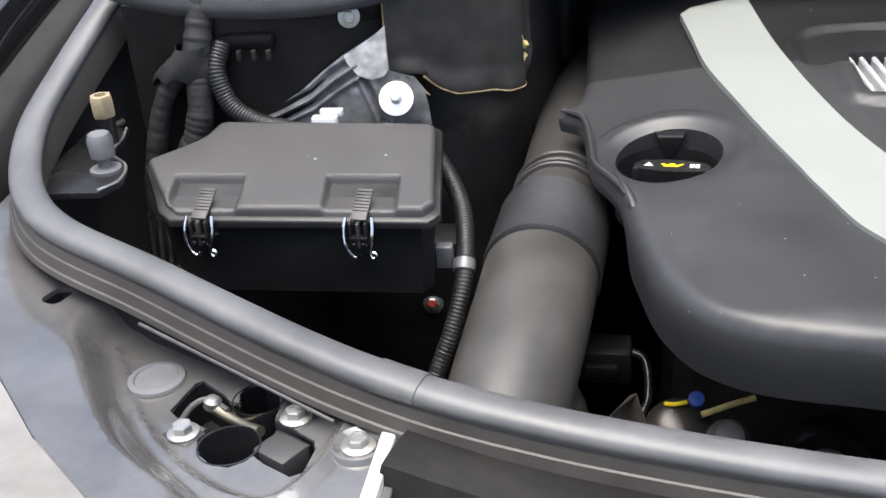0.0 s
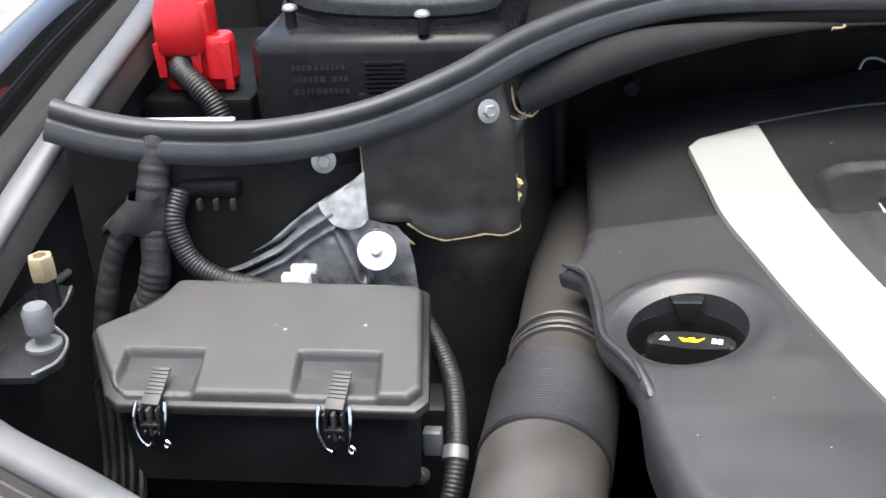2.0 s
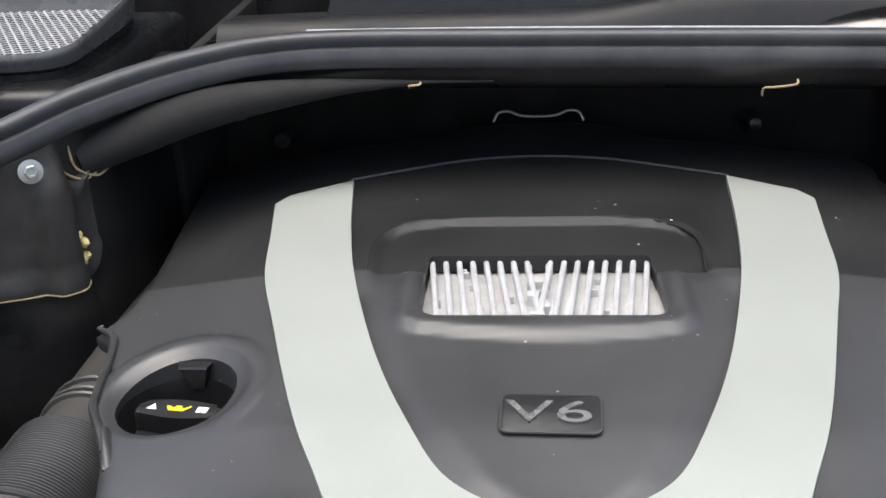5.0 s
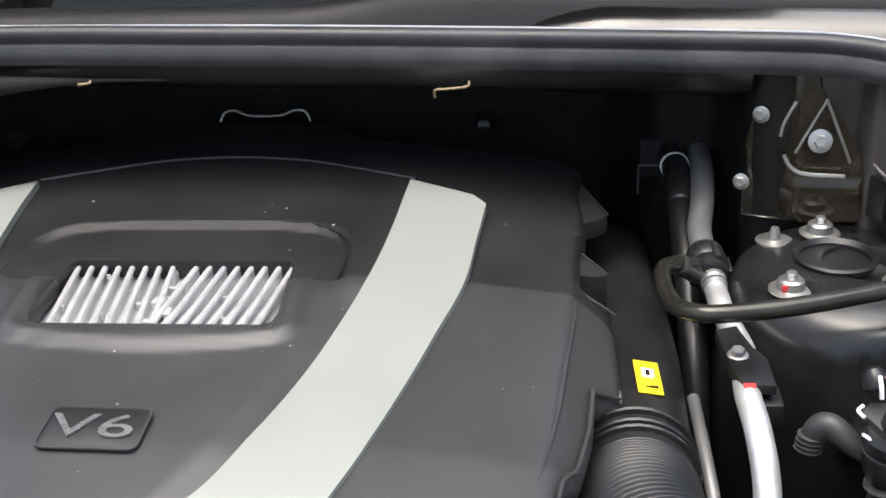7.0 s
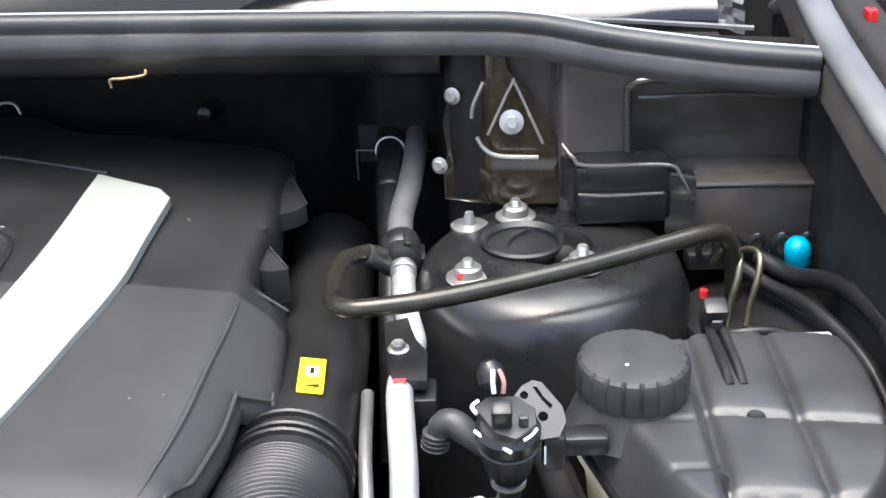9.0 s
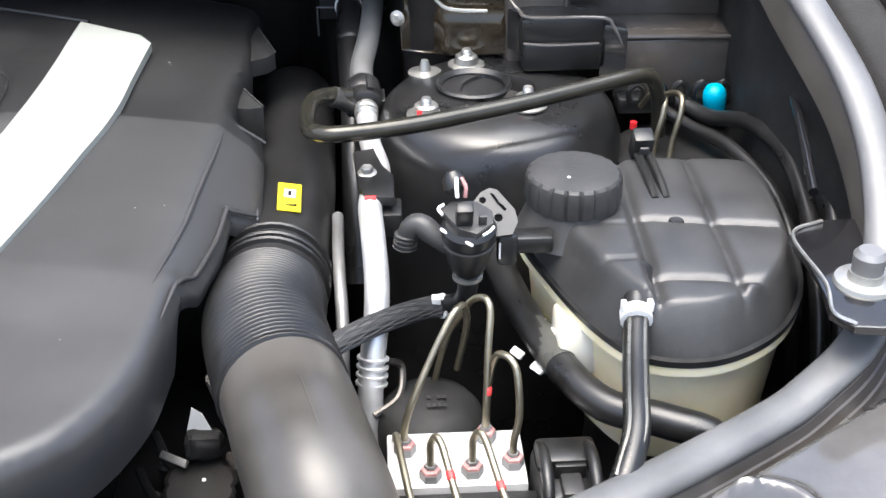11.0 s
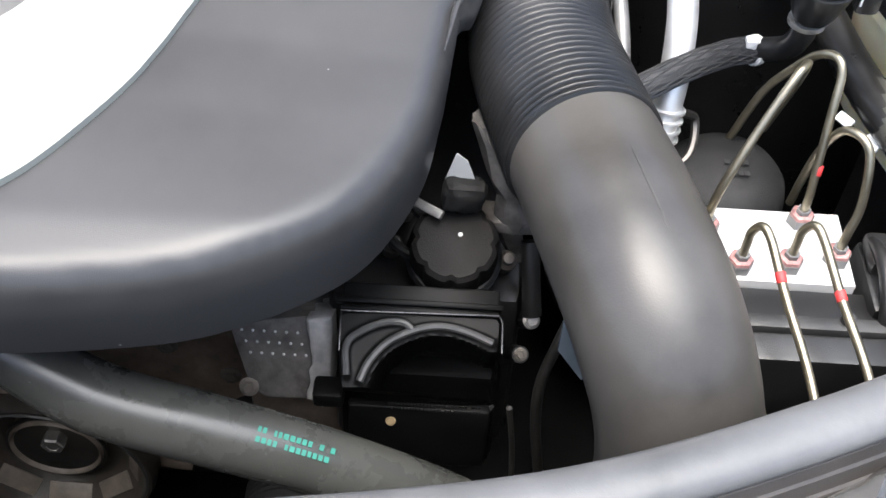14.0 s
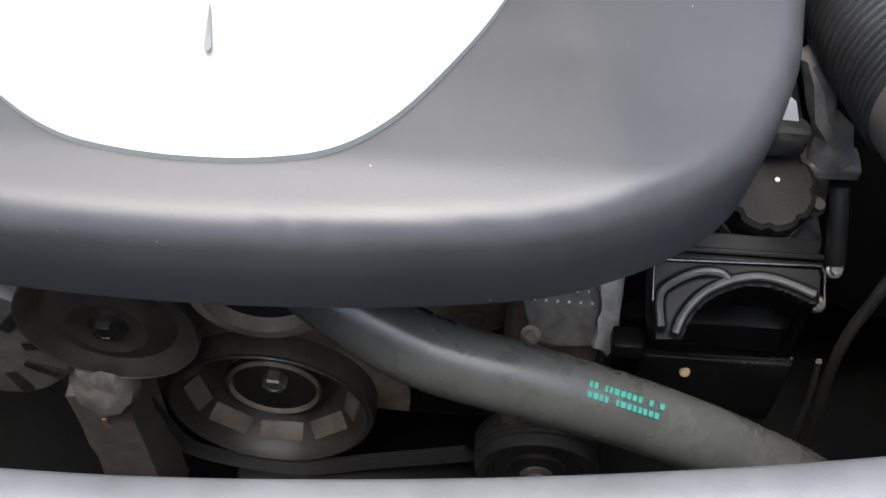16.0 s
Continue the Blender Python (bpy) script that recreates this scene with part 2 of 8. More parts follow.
def put_mesh(name, bm, material, origin, angle=38):
    bmesh.ops.recalc_face_normals(bm, faces=bm.faces)
    bm.transform(Matrix.Translation(-origin))
    me = bpy.data.meshes.new(name)
    bm.to_mesh(me)
    bm.free()
    me.materials.append(material)
    me.shade_smooth()
    me.set_sharp_from_angle(angle=radians(angle))
    return me


def part(name, bm, material, parent, label="", angle=38):
    """One mesh, built in world metres, hung under a thing or a part."""
    org = ORG[parent]
    ob = new(name, put_mesh(name, bm, material, org, angle))
    ob.parent = parent
    ORG[ob] = org
    return tagged(ob, label)


def solid(name, bm, material, label, category, at=(0, 0, 0), group="", kind="", angle=38):
    """A thing that is one mesh, which may carry parts."""
    org = Vector(at)
    ob = tagged(new(name, put_mesh(name, bm, material, org, angle)), label, category, group, kind)
    ob.location = at
    ORG[ob] = org
    return ob


def spline(pts, n=8, closed=False):
    P = [Vector(p) for p in pts]
    out, N = [], len(P)
    if N < 3 or n < 2:
        return P
    for i in range(N if closed else N - 1):
        a, b = P[i], P[(i + 1) % N]
        z = P[(i - 1) % N] if closed or i else a * 2 - b
        c = P[(i + 2) % N] if closed or i < N - 2 else b * 2 - a
        for k in range(n):
            t = k / n
            out.append(0.5 * ((2 * a) + (b - z) * t + (2 * z - 5 * a + 4 * b - c) * t * t + (3 * a - z - 3 * b + c) * t ** 3))
    if not closed:
        out.append(P[-1])
    return out


def lerp_list(values, u):
    k = u * (len(values) - 1)
    i = min(int(k), len(values) - 2)
    return values[i] + (values[i + 1] - values[i]) * (k - i)


def loft(bm, rings, closed=True, cap=True):
    vs = [[bm.verts.new(p) for p in r] for r in rings]
    n = len(vs[0])
    for a, b in zip(vs, vs[1:]):
        for i in range(n if closed else n - 1):
            j = (i + 1) % n
            bm.faces.new((a[i], a[j], b[j], b[i]))
    if cap and closed:
        bm.faces.new(vs[0])
        bm.faces.new(vs[-1])
    return bm


def frames(P):
    """Tangent, side and up along a polyline, with no twist."""
    out, side = [], None
    for i, p in enumerate(P):
        t = (P[min(i + 1, len(P) - 1)] - P[max(i - 1, 0)]).normalized()
        if side is None:
            side = t.cross(Z if abs(t.z) < 0.9 else Vector((0, 1, 0))).normalized()
        side = (side - t * side.dot(t)).normalized()
        out.append((p, t, side, side.cross(t)))
    return out


def tube(pts, r, seg=14, n=8, bm=None, cap=True):
    """r: a radius, a list spread along the way, or a function of the metres gone."""
    bm = bm or bmesh.new()
    P = spline(pts, n)
    gone, total = [0.0], 0.0
    for a, b in zip(P, P[1:]):
        total += (b - a).length
        gone.append(total)
    rings = []
    for (p, t, s, u), g in zip(frames(P), gone):
        k = r(g) if callable(r) else lerp_list(r, g / total) if isinstance(r, (list, tuple)) else r
        rings.append([p + (s * math.cos(a) + u * math.sin(a)) * k for a in (math.tau * i / seg for i in range(seg))])
    return loft(bm, rings, cap=cap)


def sweep(pts, section, n=8, bm=None, up=Z):
    """Carries a closed section (side, up) along a way, kept upright."""
    bm = bm or bmesh.new()
    P = spline(pts, n)
    rings = []
    for i, p in enumerate(P):
        t = (P[min(i + 1, len(P) - 1)] - P[max(i - 1, 0)]).normalized()
        s = t.cross(up).normalized()
        v = s.cross(t)
        rings.append([p + s * a + v * b for a, b in section])
    return loft(bm, rings)


def axis(p, d):
    return Matrix.Translation(Vector(p)) @ Vector(d).to_track_quat("Z", "Y").to_matrix().to_4x4()


def lathe(profile, m=Matrix(), seg=24, bm=None, wob=None):
    """Turns (radius, height) pairs round the z of m."""
    bm = bm or bmesh.new()
    rings = [[m @ Vector((max(r, 1e-5) * (wob(i, k) if wob else 1) * math.cos(a), max(r, 1e-5) * (wob(i, k) if wob else 1) * math.sin(a), z)) for k, a in enumerate(math.tau * q / seg for q in range(seg))]
             for i, (r, z) in enumerate(profile)]
    return loft(bm, rings)


def box(x0, x1, y0, y1, z0, z1, bevel=0.0, bm=None, m=None, seg=2):
    b2 = bmesh.new()
    bmesh.ops.create_cube(b2, size=1)
    b2.transform(Matrix.LocRotScale(((x0 + x1) / 2, (y0 + y1) / 2, (z0 + z1) / 2), None, (x1 - x0, y1 - y0, z1 - z0)))
    if bevel:
        bmesh.ops.bevel(b2, geom=b2.edges[:], offset=bevel, segments=seg, affect="EDGES", profile=0.5)
    if m:
        b2.transform(m)
    return merge(bm, b2)


def merge(bm, b2):
    if bm is None:
        return b2
    me = bpy.data.meshes.new("tmp")
    b2.to_mesh(me)
    b2.free()
    bm.from_mesh(me)
    bpy.data.meshes.remove(me)
    return bm


def prism(outline, z0, z1, bevel=0.0, bm=None, m=None, seg=2, taper=1.0):
    """An outline (x, y) pulled up from z0 to z1; taper scales its foot."""
    b2 = bmesh.new()
    cx = sum(p[0] for p in outline) / len(outline)
    cy = sum(p[1] for p in outline) / len(outline)
    lo = [b2.verts.new((cx + (x - cx) * taper, cy + (y - cy) * taper, z0)) for x, y in outline]
    hi = [b2.verts.new((x, y, z1)) for x, y in outline]
    b2.faces.new(lo[::-1])
    top = b2.faces.new(hi)
    n = len(lo)
    for i in range(n):
        b2.faces.new((lo[i], lo[(i + 1) % n], hi[(i + 1) % n], hi[i]))
    if bevel:
        bmesh.ops.bevel(b2, geom=list(top.edges), offset=bevel, segments=seg, affect="EDGES", profile=0.5)
    if m:
        b2.transform(m)
    return merge(bm, b2)


def round_poly(pts, n=6):
    return [(p.x, p.y) for p in spline([(x, y, 0) for x, y in pts], n, closed=True)]


def rounded_rect(w, h, r, n=5):
    out = []
    for cx, cy, a0 in ((w / 2 - r, h / 2 - r, 0), (-w / 2 + r, h / 2 - r, 90), (-w / 2 + r, -h / 2 + r, 180), (w / 2 - r, -h / 2 + r, 270)):
        for i in range(n + 1):
            a = radians(a0 + 90 * i / n)
            out.append((cx + r * math.cos(a), cy + r * math.sin(a)))
    return out


def inside(p, poly):
    x, y = p
    c = False
    for (x0, y0), (x1, y1) in zip(poly, poly[1:] + poly[:1]):
        if (y0 > y) != (y1 > y) and x < (x1 - x0) * (y - y0) / (y1 - y0) + x0:
            c = not c
    return c


def patch(loops, holes, step, height, under=0.0):
    """A sheet inside the loops, less the holes, with its edges cut clean; height gives z. under: skirt depth on the outer loop."""
    from mathutils.geometry import delaunay_2d_cdt
    pts, edges = [], []
    for lp in loops + holes:
        k = len(pts)
        pts += [Vector(p) for p in lp]
        edges += [(k + i, k + (i + 1) % len(lp)) for i in range(len(lp))]
    outer = loops[0]
    xs, ys = [p[0] for p in outer], [p[1] for p in outer]
    arr = np.array([tuple(p) for p in pts])
    y = min(ys) + step / 2
    row = 0
    while y < max(ys):
        x = min(xs) + step / 2 + (row % 2) * step / 2
        while x < max(xs):
            if inside((x, y), outer) and not any(inside((x, y), h) for h in holes):
                if np.min((arr[:, 0] - x) ** 2 + (arr[:, 1] - y) ** 2) > (0.45 * step) ** 2:
                    pts.append(Vector((x, y)))
            x += step
        y += step * 0.87
        row += 1
    v2, e2, f2, *_ = delaunay_2d_cdt(pts, edges, [], 0, 1e-6)
    bm = bmesh.new()
    vs = [bm.verts.new((v.x, v.y, height(v.x, v.y))) for v in v2]
    for f in f2:
        c = sum((v2[i] for i in f), Vector((0, 0))) / len(f)
        a, b, d = (v2[i] for i in f[:3])
        if abs((b - a).cross(d - a)) > 4e-8 and inside((c.x, c.y), outer) and not any(inside((c.x, c.y), h) for h in holes):
            bm.faces.new([vs[i] for i in f])
    bmesh.ops.delete(bm, geom=[v for v in bm.verts if not v.link_faces], context="VERTS")
    if under:
        rim = [e for e in bm.edges if e.is_boundary]
        new_geom = bmesh.ops.extrude_edge_only(bm, edges=rim)["geom"]
        for v in new_geom:
            if isinstance(v, bmesh.types.BMVert):
                v.co.z -= under
    return bm


def rough(bm, amp=0.002, freq=90.0, cuts=5, seed=0):
    """Roughens a mesh like a sand casting."""
    bmesh.ops.subdivide_edges(bm, edges=bm.edges[:], cuts=cuts, use_grid_fill=True)
    bm.normal_update()
    for v in bm.verts:
        q = v.co * freq + Vector((seed, seed * 2, 0))
        v.co = v.co + v.normal * amp * (noise.noise(q) + 0.5 * noise.noise(q * 2.3))
    return bm


def bolt_mesh(p, d, r, flange=1.5, h=0.6, bm=None):
    """A hexagon head on its flange washer."""
    m = axis(p, d)
    bm = lathe([(0, 0), (r * flange, 0), (r * flange, r * 0.18), (r * 1.1, r * 0.34), (0, r * 0.34)], m, 20, bm)
    return lathe([(0, r * 0.3), (r, r * 0.3), (r, r * (0.3 + h * 0.85)), (r * 0.88, r * (0.3 + h)), (r * 0.55, r * (0.3 + h)), (r * 0.5, r * (0.22 + h)), (0, r * (0.22 + h))], m, 6, bm)


def bolt(parent, p, d, r, material=None, label="", flange=1.5, h=0.6):
    return part("bolt", bolt_mesh(p, d, r, flange, h), material or zinc, parent, label, angle=25)


def stud_nut(parent, p, d, r, long, material=None):
    """A nut with a wide washer on a threaded stud."""
    m = axis(p, d)
    nut = part("nut", lathe([(0, 0), (r * 1.9, 0), (r * 1.9, r * 0.16), (r * 1.25, r * 0.3), (r * 1.15, r * 1.0), (r * 0.9, r * 1.2), (0, r * 1.2)], m, 24), material or zinc, parent, angle=25)
    prof, z = [(0, 0)], 0.0
    while z < long:
        prof += [(r * 0.52, z), (r * 0.44, z + r * 0.1)]
        z += r * 0.2
    part("stud", lathe(prof + [(r * 0.4, z), (0, z)], m, 12), zinc, nut)
    return nut


def text_mesh(body, size, m, depth=0.0004):
    cu = bpy.data.curves.new("text", "FONT")
    cu.body, cu.size, cu.extrude, cu.align_x, cu.align_y = body, size, depth, "CENTER", "CENTER"
    ob = bpy.data.objects.new("text", cu)
    scene.collection.objects.link(ob)
    me = bpy.data.meshes.new_from_object(ob.evaluated_get(bpy.context.evaluated_depsgraph_get()))
    bm = bmesh.new()
    bm.from_mesh(me)
    bm.transform(m)
    bpy.data.objects.remove(ob)
    bpy.data.curves.remove(cu)
    bpy.data.meshes.remove(me)
    return bm


def bars(rows, m, height, gap, length, seed=1, bm=None):
    """Unreadable print: rows of short bars in the plane of m."""
    rng = random.Random(seed)
    bm = bm or bmesh.new()
    for r in range(rows):
        x, y = -length / 2, (rows / 2 - r - 0.5) * (height + gap)
        while x < length / 2:
            w = height * rng.uniform(0.5, 0.9)
            if rng.random() > 0.14:
                box(x, x + w, y - height / 2, y + height / 2, 0, 0.0003, 0, bm, m)
            x += w + height * 0.28
    return bm


# ---- ground and the car's body round the engine bay ----
bm = bmesh.new()
bmesh.ops.create_grid(bm, x_segments=40, y_segments=40, size=400)
bm.transform(Matrix.Translation((0, 0, -0.98)))
solid("ground", bm, paving, "pale grey concrete paving round the car", "ground", (0, 0, -0.98), kind="structure")

HALF = [(0.84, 0.34, 0.275), (0.815, 0.10, 0.245), (0.815, -0.05, 0.215), (0.832, -0.17, 0.165), (0.830, -0.275, 0.128), (0.775, -0.375, 0.105),
        (0.655, -0.435, 0.085), (0.485, -0.515, 0.062), (0.345, -0.555, 0.05), (0.15, -0.585, 0.042)]
RIGHT = HALF[:3] + [(0.835, -0.17, 0.163), (0.834, -0.250, 0.108), (0.805, -0.322, 0.060), (0.755, -0.362, 0.036), (0.705, -0.393, 0.030), (0.6045, -0.451, 0.030), (0.504, -0.500, 0.030), (0.403, -0.539, 0.031), (0.302, -0.562, 0.034), (0.15, -0.583, 0.038)]
LOOP = [(-x, y, z) for x, y, z in HALF] + [(0.0, -0.592, 0.04)] + RIGHT[::-1]
CROSS = [(-0.800, -0.118, 0.246), (-0.755, -0.117, 0.232), (-0.70, -0.113, 0.223), (-0.62, -0.10, 0.218), (-0.54, -0.072, 0.224), (-0.47, -0.02, 0.238), (-0.41, 0.045, 0.254),
         (-0.33, 0.115, 0.265), (-0.22, 0.150, 0.272), (0.0, 0.155, 0.268), (0.25, 0.155, 0.262), (0.50, 0.148, 0.256), (0.58, 0.135, 0.254),
         (0.65, 0.100, 0.248), (0.73, 0.068, 0.243), (0.80, 0.055, 0.238)]


def offset_way(way, d):
    P = spline(way, 4)
    out = []
    for i, p in enumerate(P):
        t = P[min(i + 1, len(P) - 1)] - P[max(i - 1, 0)]
        s = Vector((t.y, -t.x, 0)).normalized() * d
        out.append(p + s)
    return out


def wall_under(way, top, foot, thick, n=6):
    """An upright sheet that follows a way, from a little under it down to the floor."""
    P = spline(way, n)
    bm = bmesh.new()
    rings = []
    for i, p in enumerate(P):
        t = P[min(i + 1, len(P) - 1)] - P[max(i - 1, 0)]
        s = Vector((t.y, -t.x, 0)).normalized() * thick
        rings.append([Vector((p.x, p.y, p.z - top)) + s * 0, Vector((p.x, p.y, p.z - top)) + s, Vector((p.x, p.y, foot)) + s, Vector((p.x, p.y, foot))])
    return loft(bm, rings)


solid("inner_wall", wall_under(LOOP, 0.012, -0.62, 0.004), matt_black, "black painted inner wing and front panel of the engine bay", "body panel", (0, -0.4, -0.62), kind="structure")
FIRE = [(-0.796, -0.115, 0.205), (-0.75, -0.114, 0.200), (-0.70, -0.112, 0.195), (-0.62, -0.097, 0.195), (-0.555, -0.070, 0.20), (-0.47, -0.015, 0.21), (-0.415, 0.045, 0.225), (-0.40, 0.14, 0.215), (-0.395, 0.30, 0.215), (-0.35, 0.385, 0.215), (0.0, 0.395, 0.215), (0.33, 0.385, 0.215),
        (0.40, 0.35, 0.215), (0.43, 0.285, 0.215), (0.485, 0.275, 0.215), (0.505, 0.22, 0.22), (0.512, 0.158, 0.225), (0.57, 0.155, 0.225), (0.62, 0.170, 0.22), (0.72, 0.180, 0.21), (0.86, 0.18, 0.20)]
bulkhead = solid("bulkhead", wall_under(FIRE, 0.002, -0.62, 0.004), bulkhead_black, "black painted sheet-metal bulkhead across the engine bay", "bulkhead", (0, 0.1, -0.62), kind="structure")
rows = []
for p in spline([q for q in CROSS if -0.72 < q[0] < 0.51], 6):
    back = max(p.y + 0.05, 0.40 if -0.38 < p.x < 0.42 else 0.30 if -0.41 < p.x < 0.50 else p.y + 0.05)
    rows.append([Vector((p.x, p.y - 0.004, p.z - 0.030)), Vector((p.x, p.y + 0.004, p.z - 0.052)), Vector((p.x, min(back, p.y + 0.045), p.z - 0.070)), Vector((p.x, back, p.z - 0.060)), Vector((p.x, back, p.z - 0.050)), Vector((p.x, p.y + 0.01, p.z - 0.030))])
solid("cowl_beam", loft(bmesh.new(), rows), satin_black, "black painted beam under the bulkhead seal", "cowl beam", (0, 0.2, 0.2), kind="structure", angle=50)
bm = box(-0.95, 0.95, -0.75, 0.6, -0.66, -0.62)
solid("undertray", bm, oily_black, "dark plastic undertray below the engine", "undertray", (0, 0, -0.66), kind="structure")

# the rubber seals: a bulb on a ribbed foot
bulb = [(0.0140 * math.cos(a), 0.002 + 0.0080 * math.sin(a)) for a in (math.pi * i / 10 for i in range(11))]
front_section = bulb + [(-0.0136, -0.001), (-0.0105, -0.005), (0.0105, -0.005), (0.0136, -0.001)]
front_seal = solid("front_seal", sweep(LOOP, front_section, 8), front_rubber, "grey-black rubber bonnet seal round the engine bay", "seal", (0, -0.59, 0.02), kind="structure")
part("seal_foot", sweep(LOOP, [(0.0105, -0.004), (0.0110, -0.0055), (0.0125, -0.0060), (0.0138, -0.0120), (0.0141, -0.0135), (0.0156, -0.0145), (0.0172, -0.0220), (0.0176, -0.0235), (0.0192, -0.0245), (0.0205, -0.0290), (0.0150, -0.0340), (-0.0130, -0.0340), (-0.0120, -0.0060), (-0.0105, -0.0040)], 8), foot_rubber, front_seal, "dusty ribbed foot of the seal")
lip_way = [p + Vector((0, 0, -0.030)) for p in offset_way([q for q in LOOP if -0.70 < q[0] < -0.40 and q[1] < -0.4], 0.0245)]
part("flange_lip", tube(lip_way, 0.0014, 8, 1), sheen_grey, front_seal, "bright folded edge below the seal")
joint = [p for p in spline(LOOP, 8) if -0.478 < p.x < -0.430 and p.y < -0.4]
part("seal_joint", sweep(joint, [(a * 1.06, b * 1.06 + 0.0004) for a, b in front_section], 1), front_rubber, front_seal, "moulded joint in the seal")
cross_section = [(0.0092 * math.cos(a), 0.001 + 0.0070 * math.sin(a)) for a in (math.pi * i / 8 for i in range(9))] + \
    [(-0.0090, -0.0025), (-0.0078, -0.0048), (-0.0074, -0.0072), (-0.0110, -0.0088), (-0.0142, -0.0150), (-0.0148, -0.021), (-0.012, -0.027), (0.012, -0.027), (0.0148, -0.021), (0.0142, -0.0150), (0.0110, -0.0088), (0.0074, -0.0072), (0.0078, -0.0048), (0.0090, -0.0025)]
cross_seal = solid("cross_seal", sweep([(x, y, z - 0.006) for x, y, z in CROSS], cross_section, 8), seal_rubber, "grey-black rubber seal along the bulkhead top", "seal", (0, 0.15, 0.2), kind="structure")

# the crest's reflection, drawn as a thin pale tube
part("crest", tube([(x, y + 0.0050, z + 0.0012) for x, y, z in CROSS if x > -0.30], 0.0016, 8), crest_glint, cross_seal, "bright line on the seal crest, its glint painted in")

# outer wings and the sill beside the seal
for side, name in ((-1, "wing_left"), (1, "wing_right")):
    rows = []
    for y, z in ((1.6, 0.42), (0.9, 0.36), (0.4, 0.285), (0.1, 0.24), (-0.1, 0.20), (-0.20, 0.17), (-0.28, 0.13), (-0.33, 0.06)):
        e = -max(0.0, -0.15 - y) * 0.15
        rows.append([Vector((side * (x - e), y, z + dz)) for x, dz in ((0.846, -0.06 - 0.40 * (y > -0.05)), (0.846, -0.05), (0.850, -0.012), (0.858, -0.008), (0.884, -0.010), (0.888, -0.030), (0.906, -0.032), (0.910, 0.010), (0.920, 0.016), (0.96, 0.008), (1.02, -0.03), (1.06, -0.12), (1.07, -0.45))])
    wing = solid(name, loft(bmesh.new(), [r[6:] for r in rows], closed=False), body_paint, "gloss black painted front wing of the car", "car wing", (side * 0.95, 0, -0.3), kind="structure", angle=60)
    part("wing_gutter", loft(bmesh.new(), [r[:7] for r in rows], closed=False), felt, wing, "dull black gutter beside the seal", angle=60)


# the front panels that carry the headlamps, with a pressed pocket each
def smooth(a, b, v):
    t = max(0.0, min(1.0, (v - a) / (b - a)))
    return t * t * (3 - 2 * t)


def outline_distance(edge, x, y):
    a, b = edge, np.roll(edge, -1, 0)
    d = b - a
    t = np.clip(((x - a[:, 0]) * d[:, 0] + (y - a[:, 1]) * d[:, 1]) / (d ** 2).sum(1), 0, 1)
    return float(np.sqrt(((a + d * t[:, None] - (x, y)) ** 2).sum(1)).min())


ISLAND = round_poly([(-0.6791, -0.4685), (-0.6918, -0.4471), (-0.686, -0.4315), (-0.6577, -0.4286), (-0.6042, -0.4491), (-0.5478, -0.4841), (-0.5108, -0.5036), (-0.4962, -0.5191), (-0.4943, -0.5415), (-0.5001, -0.5736), (-0.5176, -0.6067), (-0.5488, -0.6067), (-0.6023, -0.5717), (-0.6383, -0.5327), (-0.6607, -0.5006)], 4)
ISLAND_EDGE = np.array(ISLAND)
ISLAND_LIP = [(a[0] + (b[1] - a[1]) / math.dist(a, b) * k, a[1] - (b[0] - a[0]) / math.dist(a, b) * k) for k in (-0.004,) for a, b in zip(ISLAND, ISLAND[1:] + ISLAND[:1])]


def front_height(x, y):
    a = abs(x)
    z = (0.011 + 0.10 * max(0.0, a - 0.6) if x > 0 else 0.025 + 0.30 * max(0.0, a - 0.63)) - 0.10 * max(0.0, -y - 0.615 + 0.75 * max(0.0, a - 0.5))
    cx, cy = 0.628, -0.500
    if x < 0:
        d = outline_distance(ISLAND_EDGE, x, y)
        if inside((x, y), ISLAND):
            return 0.025 - 0.0030 * smooth(0.0, 0.005, d)
        lip = 0.0045 * smooth(0.0, 0.0035, d) * smooth(0.016, 0.0035, d)
        # a steep pressed wall on the outer sides of the pocket, then a flatter shoulder
        w = smooth(0.0, 0.05, -0.85 * (x + 0.59) - 0.5 * (y + 0.52))
        shoulder = 0.025 + 0.022 * smooth(0.006, 0.034, d) + 0.06 * max(0.0, a - 0.66) + 0.24 * max(0.0, a - 0.75) - 0.10 * max(0.0, -y - 0.64)
        return lip * (1 - w) + (0.025 + (z - 0.025) * smooth(0.006, 0.040, d)) * (1 - w) + shoulder * w
    u, v = (a - cx) * -0.868 - (y - cy) * 0.497, (a - cx) * -0.497 + (y - cy) * 0.868
    g = ((x - 0.504) * 0.47 - (y + 0.5) * 0.883 - 0.014) / 0.010
    z -= 0.014 * (1 - max(0.0, min(1.0, g)))
    d = math.hypot(u / (0.100 if u < 0 else 0.105), v / (0.050 if v > 0 else 0.11))
    k = max(0.0, min(1.0, (1.10 - d) / 0.24))
    z += 0.005 * math.exp(-((d - 1.10) / 0.06) ** 2)
    return z + (-0.002 - z) * k * k * (3 - 2 * k)


